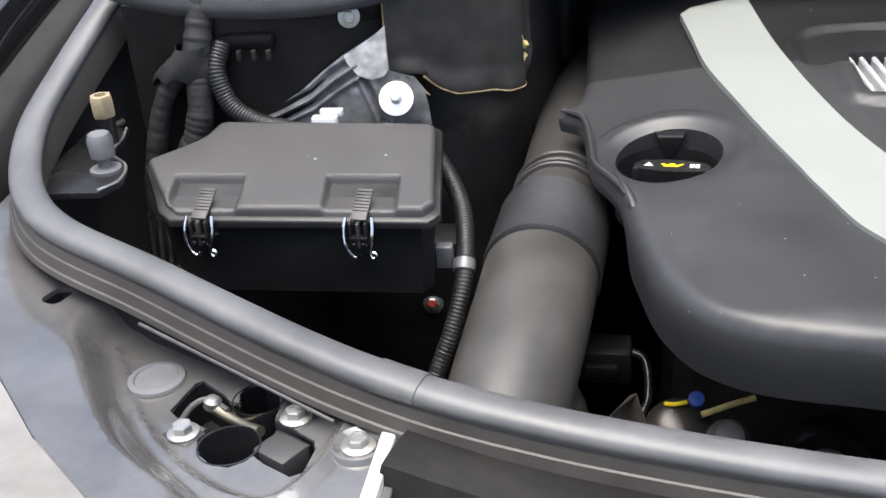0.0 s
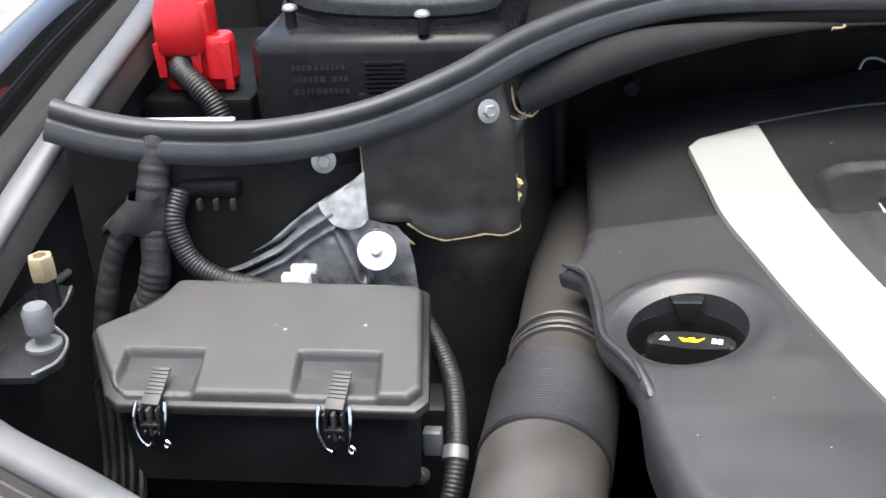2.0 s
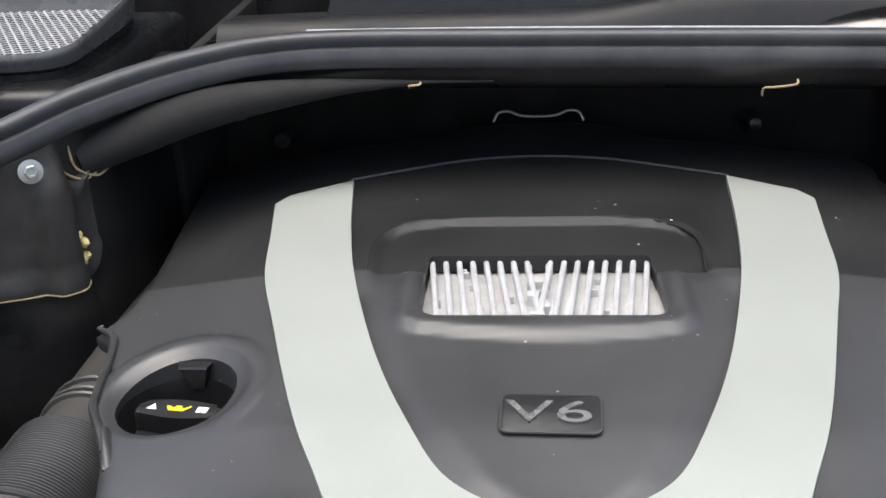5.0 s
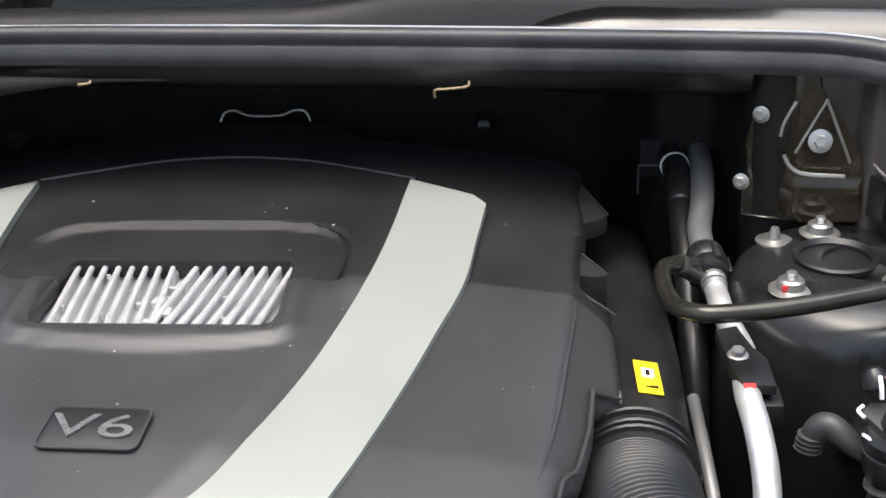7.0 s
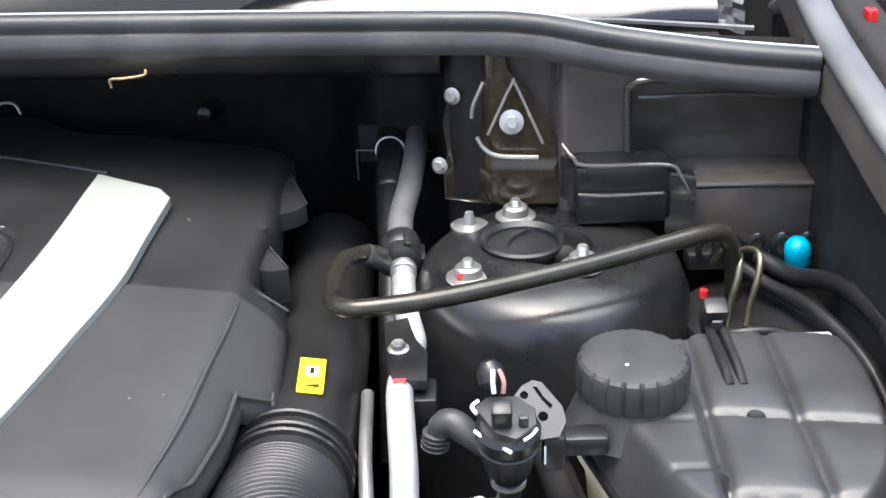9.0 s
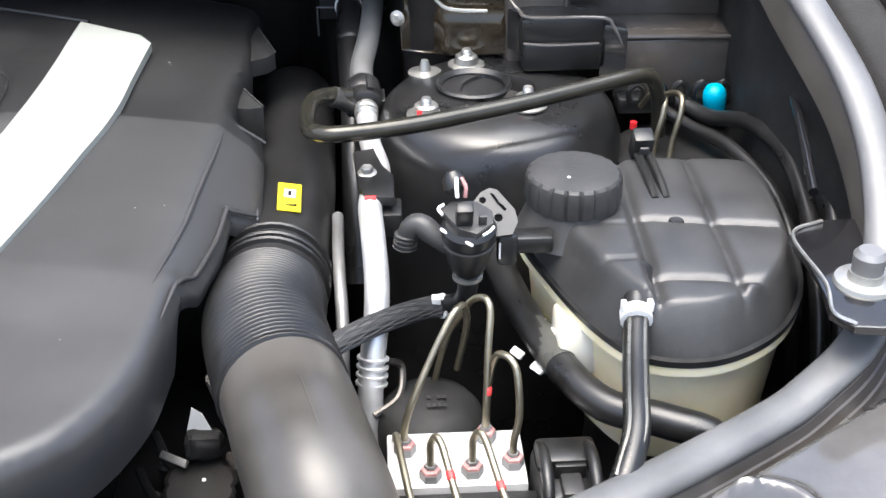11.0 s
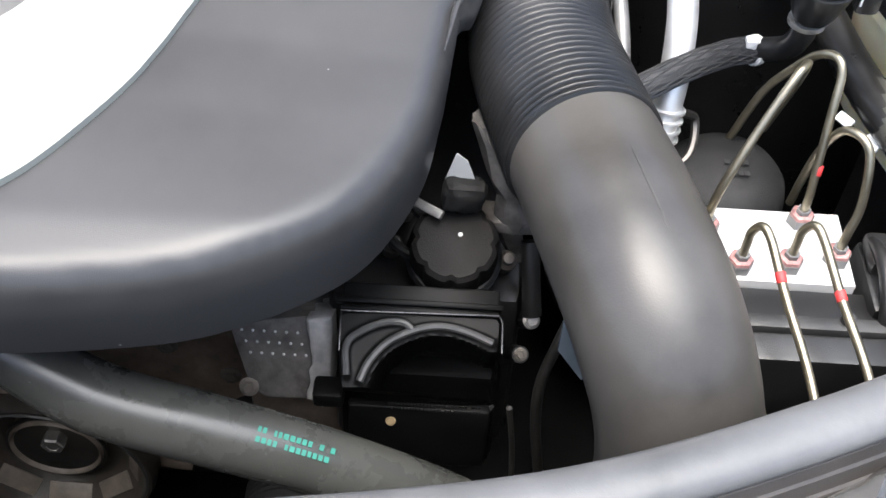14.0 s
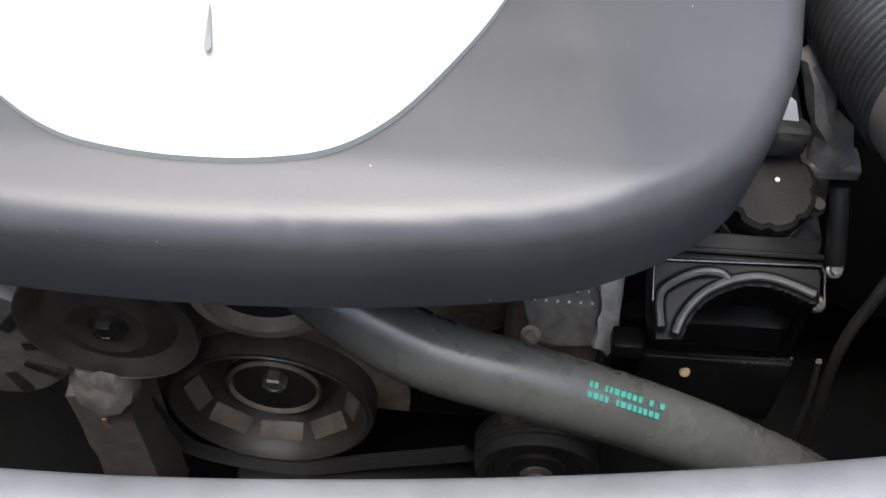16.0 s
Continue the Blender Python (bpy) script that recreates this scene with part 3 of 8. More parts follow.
CATCH = [(-0.636, -0.487), (-0.629, -0.452), (-0.624, -0.448), (-0.603, -0.463), (-0.593, -0.474), (-0.587, -0.474), (-0.59, -0.462), (-0.586, -0.453), (-0.578, -0.449), (-0.568, -0.454), (-0.559, -0.464), (-0.554, -0.478), (-0.554, -0.49), (-0.544, -0.498), (-0.518, -0.515), (-0.515, -0.524), (-0.517, -0.549), (-0.525, -0.554), (-0.547, -0.542), (-0.557, -0.534), (-0.561, -0.541), (-0.571, -0.548), (-0.585, -0.545), (-0.596, -0.536), (-0.602, -0.524), (-0.604, -0.513), (-0.601, -0.506), (-0.618, -0.499), (-0.628, -0.495)]


def catch_xy(side, x, y):
    """Places a point of the bonnet catch on the left or the right panel."""
    if side < 0:
        return x * 0.973 - 0.0039, y * 0.973 - 0.0453
    dx, dy = x + 0.5385, y + 0.489
    return 0.632 + dx * 0.643 - dy * 0.766, -0.480 + dx * 0.766 + dy * 0.643


LP = offset_way(LOOP, 0.0)
for side, name in ((-1, "front_panel_left"), (1, "front_panel_right")):
    inner = [(p.x, p.y) for p in LP if p.x * side > 0.44 and p.y < -0.10]
    if side < 0:
        inner = inner[::-1]
    inner = [(x * 0.995, y) for x, y in inner]
    outer = [(side * 0.852, -0.10), (side * 0.856, -0.24), (side * 0.850, -0.34), (side * 0.822, -0.42), (side * 0.765, -0.505), (side * 0.69, -0.585), (side * 0.62, -0.645), (side * 0.54, -0.68), (side * 0.44, -0.69)]
    ring = inner + outer if math.dist(inner[-1], outer[0]) < math.dist(inner[0], outer[0]) else inner[::-1] + outer
    sx, sy = (0.752, -0.416) if side < 0 else (0.788, -0.362)
    slot = [(side * (sx - 0.25 * q), sy + q) for sx, q in ((sx + 0.0075 * math.cos(a), 0.0075 * math.sin(a) + (0.006 if math.sin(a) > 0 else -0.006)) for a in (math.tau * (i + 0.5) / 16 for i in range(16)))]
    bm = patch([ring, ISLAND, ISLAND_LIP] if side < 0 else [ring], [slot, [catch_xy(side, x, y) for x, y in CATCH]], 0.0045 if side < 0 else 0.0038, front_height, 0.004)
    panel = solid(name, bm, panel_paint, "black painted sheet-metal front panel, dusty and scratched", "body panel", (side * 0.6, -0.5, -0.05), kind="structure", angle=55)
    # added dark sheet that stands for the shade inside the slot
    part("slot_backing", box(side * sx - 0.035, side * sx + 0.035, sy - 0.030, sy + 0.050, front_height(side * sx, sy) - 0.026, front_height(side * sx, sy) - 0.020, 0.002), felt, panel)
bm = sweep([(x, y - 0.036 - 0.0, z - 0.035) for x, y, z in [(-0.448, -0.530, 0.060)] + LOOP[8:14] + [(0.448, -0.522, 0.040)]], [(-0.028, 0.010), (0.0, 0.014), (0.02, 0.012), (0.026, 0.0), (0.03, -0.012), (0.09, -0.03), (0.2, -0.09), (0.2, -0.10), (0.0, -0.03), (-0.028, -0.01)], 6)
solid("front_crossmember", bm, trim_black, "black plastic trim over the radiator support", "front trim", (0, -0.62, -0.1), kind="structure")

# cowl, windscreen foot and raised bonnet
def cowl_strip(xs, profile):
    """A moulded strip along the foot of the windscreen, bowed like the glass."""
    return loft(bmesh.new(), [[Vector((x, y - 0.09 * (x / 0.9) ** 2 if y > 0.2 else y, z)) for y, z in profile(x)] for x in xs], closed=False)


def trim_profile(x):
    r = 0.020 * smooth(0.03, 0.24, x)
    return [(0.195, 0.205), (0.24, 0.204), (0.30, 0.206), (0.318, 0.210), (0.324, 0.216), (0.330, 0.228), (0.337, 0.236 + r * 0.4), (0.344, 0.2405 + r * 0.8), (0.352, 0.2435 + r), (0.357, 0.2435 + r), (0.361, 0.2405 + r), (0.372, 0.236 + r), (0.42, 0.234)]


def hump_profile(x):
    lift = 0.007 * math.exp(-((x - 0.385) / 0.055) ** 2) + 0.009 * smooth(0.655, 0.725, x)
    fade = smooth(0.16, 0.38, x)
    base = [(0.300, 0.204), (0.301, 0.2135 + lift), (0.304, 0.2185 + lift), (0.310, 0.2255 + lift * 0.9), (0.318, 0.2325 + lift * 0.7), (0.327, 0.2385 + lift * 0.5), (0.338, 0.2435 + lift * 0.3), (0.354, 0.2490), (0.38, 0.2555), (0.43, 0.266)]
    return [(y + 0.020 * (1 - fade), z - 0.034 * (1 - fade)) for y, z in base]


solid("cowl_trim", cowl_strip([i * 0.04 - 0.36 for i in range(29)], trim_profile), cowl_trim, "matt black plastic trim below the windscreen", "cowl trim", (0, 0.30, 0.20), kind="structure", angle=60)
solid("cowl_cover", cowl_strip([0.16 + i * 0.03 for i in range(21)], hump_profile), cowl_plastic, "glossy black rounded cowl cover below the windscreen", "cowl", (0.45, 0.35, 0.20), kind="structure", angle=60)
part_line = [(x, 0.283 - 0.09 * (x / 0.9) ** 2 - 0.10 * max(0.0, x - 0.66), 0.2215 - 0.03 * max(0.0, x - 0.66)) for x in (0.615, 0.64, 0.67, 0.70, 0.73, 0.76, 0.785)]
solid("cowl_lip", sweep(part_line, [(-0.003, -0.001), (0.003, -0.0015), (0.003, 0.0012), (-0.003, 0.0016)], 5), grey_pipe, "thin grey lip under the cowl cover", "cowl lip", (0.70, 0.23, 0.20), kind="structure")
bm = bmesh.new()
loft(bm, [[Vector((x, 0.368 - 0.09 * (x / 0.9) ** 2 + d, 0.2395 + d * 0.62)) for x in [i * 0.1 - 0.24 for i in range(11)]] for d in (0.0, 0.1, 0.26, 0.5, 0.8)], closed=False)
solid("windscreen", bm, glass, "dark glass windscreen of the car", "windscreen", (0, 0.40, 0.24), kind="structure", angle=80)
# the bonnet stays out of view; narrowed and steepened to admit more sky
rows = []
for x in [i * 0.138 - 0.621 for i in range(10)]:
    rows.append([Vector((x, 0.64 - 0.22 * t, 0.42 + 0.98 * t - 0.12 * (x / 0.9) ** 2 + 0.03 * math.sin(t * 3))) for t in (0, 0.1, 0.3, 0.5, 0.7, 0.9, 1.0)])
bm = loft(bmesh.new(), rows, closed=False)
bmesh.ops.solidify(bm, geom=bm.faces[:], thickness=0.025)
solid("bonnet", bm, felt, "raised car bonnet lined with dark insulation", "bonnet", (0, 0.56, 0.4), kind="structure", angle=60)

# ---- engine block below the cover ----
bm = box(-0.27, 0.30, -0.20, 0.28, -0.60, -0.12, 0.03)
engine = solid("engine_block", bm, dark_steel, "dark oily engine block below the cover", "engine", (0, 0, -0.6))


# ---- engine cover ----
def zc(y):
    ks = [(-0.50, 0.050), (-0.43, 0.066), (-0.36, 0.073), (-0.31, 0.079), (-0.25, 0.089), (-0.16, 0.096), (-0.05, 0.107), (0.1, 0.116), (0.34, 0.122), (0.5, 0.12)]
    for (a, za), (b, zb) in zip(ks, ks[1:]):
        if y <= b:
            t = max(0.0, (y - a) / (b - a))
            return za + (zb - za) * t
    return ks[-1][1]


def shift(y):
    return 0.003 + (0.1 - y) * 0.045 + max(0.0, -0.33 - y) * 0.12


COVER = [(-0.36, 0.235), (-0.356, 0.10), (-0.352, -0.03), (-0.360, -0.075), (-0.373, -0.091), (-0.373, -0.093), (-0.356, -0.108), (-0.349, -0.130), (-0.343, -0.170), (-0.338, -0.205), (-0.322, -0.235), (-0.310, -0.262), (-0.297, -0.315), (-0.277, -0.378), (-0.240, -0.428), (-0.17, -0.455), (-0.05, -0.468), (0.06, -0.470), (0.165, -0.462),
         (0.232, -0.446), (0.286, -0.408), (0.316, -0.350), (0.326, -0.295), (0.331, -0.262), (0.3325, -0.258), (0.341, -0.236), (0.347, -0.205), (0.351, -0.180), (0.354, -0.142), (0.355, -0.139), (0.374, -0.124), (0.3755, -0.121), (0.374, -0.07), (0.370, -0.010), (0.366, -0.006), (0.350, -0.002), (0.346, 0.002), (0.346, 0.06), (0.352, 0.10), (0.346, 0.18), (0.340, 0.25), (0.20, 0.268), (0.13, 0.285), (0.06, 0.335), (-0.06, 0.335), (-0.13, 0.29), (-0.22, 0.27), (-0.33, 0.25)]
COVER = round_poly(COVER, 6)
EDGE = np.array(COVER)


def edge_distance(x, y):
    return outline_distance(EDGE, x, y)


OUT = [(0.2585, 0.098), (0.251, 0.03), (0.2425, -0.047), (0.223, -0.12), (0.2005, -0.20), (0.183, -0.255), (0.165, -0.298), (0.148, -0.336), (0.120, -0.375), (0.091, -0.408), (0.0635, -0.427), (0.035, -0.434)]
INN = [(0.1855, 0.147), (0.176, 0.04), (0.164, -0.045), (0.1445, -0.13), (0.1235, -0.20), (0.0985, -0.262), (0.0765, -0.301), (0.046, -0.325), (0.020, -0.332)]
FILLER = (-0.270, -0.197)


def top(x, y):
    u = x - shift(y)
    z = zc(y) - 0.16 * max(0.0, abs(u) - 0.19) ** 1.15
    z -= 0.75 * max(0.0, x - (0.338 + (y + 0.02) * 0.085)) * smooth(-0.262, -0.235, y)
    return z


def cover_top(x, y):
    u = x - shift(y)
    z = top(x, y)
    d = edge_distance(x, y)
    r = 0.0125 - 0.0055 * smooth(-0.27, -0.22, y) * smooth(0.25, 0.3, abs(x))
    if d < r:
        z -= (r - math.sqrt(max(0.0, r * r - (r - d) ** 2))) * 1.0
    # raised crescent round the oil filler, open towards the front
    dx, dy = x - FILLER[0], y - FILLER[1]
    f = math.hypot(dx, dy)
    z += 0.0026 * smooth(0.0765, 0.0705, f) * smooth(-0.55, 0.35, (dy + 0.45 * dx) / max(f, 1e-6)) - 0.0034 * smooth(0.0605, 0.0550, f) * smooth(-0.9, 0.2, (dy + 0.45 * dx) / max(f, 1e-6)) - 0.0030 * smooth(0.0545, 0.0475, f)
    # the dished panel that holds the window
    q = (abs(u + 0.004) / 0.146) ** 5 + (abs(y + 0.036) / 0.104) ** 5
    z -= 0.0050 * smooth(1.0, 0.86, q) * smooth(-0.060, -0.030, y)
    # rounded lip along the window's front and flanks
    ox, oy = max(0.0, abs(u + 0.003) - 0.098), max(0.0, -0.108 - y)
    bow = 0.024 + 0.012 * max(0.0, 1 - (u / 0.105) ** 2)
    w = math.hypot(ox, oy * 0.024 / bow)
    z += (0.0060 * smooth(0.024, 0.0185, w) - 0.0050 * smooth(0.010, 0.0, w)) * smooth(-0.026, -0.050, y)
    # the middle panel dips towards the bands
    if y < -0.036:
        over = float(np.interp(-y, [-p[1] for p in INN], [p[0] for p in INN])) - abs(u)
        z -= 0.006 * smooth(0.030, 0.0, over) * smooth(-0.040, -0.012, over) * smooth(-0.036, -0.08, y) * smooth(-0.40, -0.34, y)
    return z


def ring(c, r, n=40, ry=None):
    return [(c[0] + r * math.cos(math.tau * i / n), c[1] + (ry or r) * math.sin(math.tau * i / n)) for i in range(n)]


VENT = [(u + shift(y), y) for u, y in [(-0.098, 0.004), (0.091, 0.004), (0.095, -0.003), (0.098, -0.095), (0.095, -0.106), (0.087, -0.112), (-0.092, -0.112), (-0.100, -0.106), (-0.104, -0.095), (-0.102, -0.003)]]
cover = thing("engine_cover", "dark grey grained plastic engine cover with silver bands", "engine cover", (0, 0, 0.0))
bm = patch([COVER] + [ring(FILLER, r, 56) for r in (0.0760, 0.0735, 0.0705, 0.0600, 0.0575, 0.0550, 0.0500)], [ring(FILLER, 0.0468, 56, 0.0485), VENT], 0.0065, cover_top)
rim = [e for e in bm.edges if e.is_boundary]
outer_rim = [e for e in rim if edge_distance(*e.verts[0].co.xy) < 1e-4 and edge_distance(*e.verts[1].co.xy) < 1e-4]
inner_rim = [e for e in rim if e not in outer_rim]
for dz, pull in ((0.018, 1.0), (0.027, 0.994)):
    geom = bmesh.ops.extrude_edge_only(bm, edges=outer_rim)["geom"]
    outer_rim = [g for g in geom if isinstance(g, bmesh.types.BMEdge)]
    for v in (g for g in geom if isinstance(g, bmesh.types.BMVert)):
        short = 1 - 0.7 * smooth(-0.29, -0.26, v.co.y) * smooth(-0.04, -0.07, v.co.y) * smooth(0.28, 0.30, abs(v.co.x))
        v.co = Vector((v.co.x * pull, v.co.y * pull, v.co.z - dz * short))
geom = bmesh.ops.extrude_edge_only(bm, edges=inner_rim)["geom"]
for v in (g for g in geom if isinstance(g, bmesh.types.BMVert)):
    v.co.z -= 0.016 if v.co.x > -0.2 else 0.05
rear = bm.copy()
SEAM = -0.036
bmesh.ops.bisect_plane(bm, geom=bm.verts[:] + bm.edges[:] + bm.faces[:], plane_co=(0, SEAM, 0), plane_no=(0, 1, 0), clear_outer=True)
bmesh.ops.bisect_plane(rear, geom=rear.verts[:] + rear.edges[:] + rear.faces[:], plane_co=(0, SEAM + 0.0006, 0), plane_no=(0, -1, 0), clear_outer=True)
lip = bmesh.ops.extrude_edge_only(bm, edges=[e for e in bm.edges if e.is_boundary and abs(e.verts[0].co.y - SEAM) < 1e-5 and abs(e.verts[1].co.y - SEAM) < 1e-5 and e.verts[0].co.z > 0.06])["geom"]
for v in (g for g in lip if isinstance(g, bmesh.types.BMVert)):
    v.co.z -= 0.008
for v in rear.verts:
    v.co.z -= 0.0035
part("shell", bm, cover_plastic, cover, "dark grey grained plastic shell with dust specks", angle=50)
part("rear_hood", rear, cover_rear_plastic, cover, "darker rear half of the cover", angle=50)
part("filler_well", lathe([(0, -0.030), (0.0450, -0.030), (0.0464, 0.0), (0.0474, 0.0), (0.0464, -0.033), (0, -0.034)], Matrix.Translation((*FILLER, 0.066)), 56), black_plastic, cover)

def band_loop():
    def mirrored(half, middle):
        return [(p.x, p.y) for p in spline([(u, y, 0) for u, y in half + [middle] + [(-u, y) for u, y in half[::-1]]], 8)]
    outer, inner = mirrored(OUT, (0.0, -0.4362)), mirrored(INN, (0.0, -0.3338))
    lp = outer + [(-0.246, 0.117)] + inner[::-1] + [(0.246, 0.117)]
    return [(u + shift(y), y) for u, y in lp]


BAND = band_loop()
part("silver_band", patch([BAND], [], 0.012, lambda x, y: zc(y) - 0.10 * max(0.0, abs(x - shift(y)) - 0.19) ** 1.2 + 0.004 - 0.02 * max(0.0, -0.415 - y), 0.008), silver_paint, cover, "U-shaped matt silver painted band", angle=50)
# raised lines on the hood, round the window and round the filler
line = [(u + shift(y), y, zc(y) - 0.0025) for u, y in [(-0.19, 0.163), (-0.13, 0.190), (-0.07, 0.213), (0.0, 0.222), (0.07, 0.213), (0.13, 0.190), (0.19, 0.163)]]
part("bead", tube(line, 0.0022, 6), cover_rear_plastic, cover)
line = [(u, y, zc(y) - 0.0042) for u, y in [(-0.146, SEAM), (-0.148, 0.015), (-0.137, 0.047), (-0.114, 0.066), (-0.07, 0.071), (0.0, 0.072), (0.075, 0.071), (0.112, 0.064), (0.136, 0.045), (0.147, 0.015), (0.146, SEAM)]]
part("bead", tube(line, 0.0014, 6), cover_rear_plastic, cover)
line = [(x + 0.004, y, cover_top(x + 0.009, y) + 0.0006) for x, y in COVER if x < -0.30 and -0.262 < y < -0.088]
part("edge_lip", tube(line, [0.0016] + [0.0036] * 6 + [0.0018], 8, 1), cover_plastic, cover, "raised lip along the cover edge")
line = [(x, y, top(x, y) + 0.0004) for x, y in [(0.3415, -0.040), (0.3385, -0.075), (0.332, -0.13), (0.326, -0.19), (0.319, -0.24), (0.3145, -0.262)]]
part("fold", tube(line, [0.0004, 0.0018, 0.0024, 0.0024, 0.0016, 0.0003], 8), cover_plastic, cover, "moulded fold along the side flange")
line = [(x - 0.0020, y, cover_top(x - 0.0055, y) + 0.0002) for x, y in COVER if x > 0.32 and -0.300 < y < -0.112]
part("flange_lip", tube(line, [0.0004] + [0.0019] * 6 + [0.0012], 8, 1), cover_plastic, cover, "thin raised lip along the side flange")
rows = []
for t, (x, y) in zip((0.3, 1.0, 0.7, 0.2, -0.4), ((-0.313, -0.234), (-0.310, -0.240), (-0.305, -0.254), (-0.300, -0.267), (-0.296, -0.278))):
    z = cover_top(x + 0.004, y)
    rows.append([Vector((x - 0.007, y, z - 0.012)), Vector((x - 0.0045, y, z + 0.005 * t)), Vector((x - 0.002, y, z + 0.0065 * t)), Vector((x + 0.001, y, z + 0.004 * t)), Vector((x + 0.006, y, z - 0.004))])
part("fin", loft(bmesh.new(), rows), cover_plastic, cover, "upright fin on the cover edge", angle=60)

# the window: a ribbed bright tray under the opening
tray = part("vent_tray", box(-0.112, 0.118, -0.124, 0.018, 0.072, 0.0835), vent_metal, cover, "bright ribbed metal tray under the window")
for s in (-1, 1):
    for k in range(8):
        x0 = 0.004 + s * (0.017 + k * 0.0122)
        part("rib", tube([(x0 - s * 0.006, 0.010, 0.0945), (x0 + (0.021 if s < 0 else -0.017), -0.1105, 0.0905)], 0.0027, 8, 1), vent_metal, tray)
        part("rib_web", box(-0.0012, 0.0012, -0.112, 0.010, 0.074, 0.092, 0, m=Matrix(((1, -0.16 if s < 0 else 0.14, 0, x0 - s * 0.006), (0, 1, 0, 0), (0, 0, 1, 0), (0, 0, 0, 1)))), vent_metal, tray)
bm = bmesh.new()
for k, (x, y, w, l) in enumerate(((-0.004, -0.01, 0.004, 0.03), (0.012, -0.012, 0.004, 0.03), (0.004, -0.028, 0.020, 0.004), (0.0, -0.055, 0.010, 0.010), (0.012, -0.07, 0.006, 0.012), (0.004, -0.09, 0.012, 0.006))):
    box(x - w / 2, x + w / 2, y - l / 2, y + l / 2, 0.083, 0.0925 + 0.002 * (k % 2), 0.001, bm)
part("ribs_cross", bm, vent_metal, tray)

# casting flecks between the ribs
rng = random.Random(21)
for k in range(14):
    fx, fy, fw = rng.uniform(-0.085, 0.09), rng.uniform(-0.10, 0.0), rng.uniform(0.003, 0.008)
    part("fleck", box(fx, fx + fw, fy, fy + rng.uniform(0.002, 0.005), 0.0830, 0.0885 + rng.uniform(0.0, 0.004), 0.0006), vent_metal, tray)

# badge with its letters
BM = Matrix.Translation((0.0155, -0.240, 0.0920)) @ Matrix.Rotation(radians(8), 4, "X") @ Matrix.Rotation(radians(-1), 4, "Z")
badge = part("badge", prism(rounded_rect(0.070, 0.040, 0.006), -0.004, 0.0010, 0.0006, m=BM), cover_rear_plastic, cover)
part("badge_letters", text_mesh("V6", 0.040, BM @ Matrix.Translation((-0.001, -0.0005, 0.0016)) @ Matrix.Diagonal((1.42, 0.80, 1, 1)), 0.0016), badge_metal, badge, "silver V6 letters")
fr = [BM @ Vector((x, y, 0.0012)) for x, y in rounded_rect(0.0705, 0.0405, 0.006)]
part("badge_rim", tube(fr + fr[:2], 0.0010, 6, 1), cover_plastic, badge, "raised plastic frame")

# gussets and fins on the rear flank, and a small grey mark on the band
part("rear_fin", prism([(0.338, 0.224), (0.347, 0.222), (0.373, 0.140), (0.366, 0.128), (0.350, 0.118), (0.342, 0.15)], 0.070, 0.0870, 0.001), matt_black, cover)
part("fin_rib", tube([(0.347, 0.224, 0.0873), (0.3740, 0.139, 0.0873)], 0.0009, 6), matt_plastic, cover)
part("gusset", prism([(0.342, 0.072), (0.347, 0.072), (0.369, 0.029), (0.356, 0.026), (0.342, 0.030)], 0.046, 0.0775, 0.001), matt_black, cover)
part("gusset_rib", tube([(0.347, 0.073, 0.078), (0.3695, 0.029, 0.078)], 0.0009, 6), matt_plastic, cover)
part("flank_line", tube([(0.348, -0.012, 0.0790), (0.362, -0.016, 0.0715), (0.374, -0.019, 0.064)], 0.0012, 6), cover_plastic, cover)
part("band_mark", prism([(0.0310, -0.347), (0.0322, -0.350), (0.0380, -0.378), (0.0370, -0.381), (0.0345, -0.378)], 0.0775, 0.0786, 0.0), grey_pipe, cover, "small grey mark on the band")

# wire loops at the back of the cover
bm = tube([(-0.052, 0.335, 0.118), (-0.046, 0.338, 0.128), (-0.034, 0.338, 0.130), (-0.02, 0.337, 0.125), (0.0, 0.336, 0.124), (0.02, 0.337, 0.125), (0.034, 0.338, 0.130), (0.046, 0.338, 0.128), (0.052, 0.335, 0.118)], 0.0018, 8)
part("wire_clip", bm, zinc, cover, "bent silver wire clip")

# oil filler cap
cap_c = Vector((-0.267, -0.2055, 0.0385))
cap = thing("oil_filler_cap", "black plastic oil filler cap with printed symbols", "oil cap", cap_c)
part("base", lathe([(0, 0), (0.036, 0), (0.037, 0.006), (0.036, 0.014), (0.030, 0.018), (0, 0.018)], Matrix.Translation(cap_c), 32), black_plastic, cap)
grip = [(x, y * (1 + 0.22 * math.cos(x / 0.036 * math.pi * 0.9))) for x, y in rounded_rect(0.069, 0.021, 0.006)]
grip = [p for a, b in zip(grip, grip[1:] + grip[:1]) for p in ([a] if math.dist(a, b) < 0.02 else [(a[0] + (b[0] - a[0]) * t, math.copysign(0.0105 * (1 + 0.22 * math.cos((a[0] + (b[0] - a[0]) * t) / 0.036 * math.pi * 0.9)), a[1])) for t in (0, 0.15, 0.3, 0.45, 0.6, 0.75, 0.9)])]
part("grip", prism(grip, 0.012, 0.034, 0.004, m=Matrix.Translation(cap_c) @ Matrix.Rotation(radians(-7), 4, "Z")), black_plastic, cap, "bar-shaped grip")
GM = Matrix.Translation(cap_c + Vector((0, 0, 0.0343))) @ Matrix.Rotation(radians(-7), 4, "Z") @ Matrix.Scale(0.85, 4)
part("warning_symbol", prism([(-0.029, -0.004), (-0.019, -0.004), (-0.024, 0.005)], 0, 0.0003, m=GM), white_print, cap, "white triangle symbol")
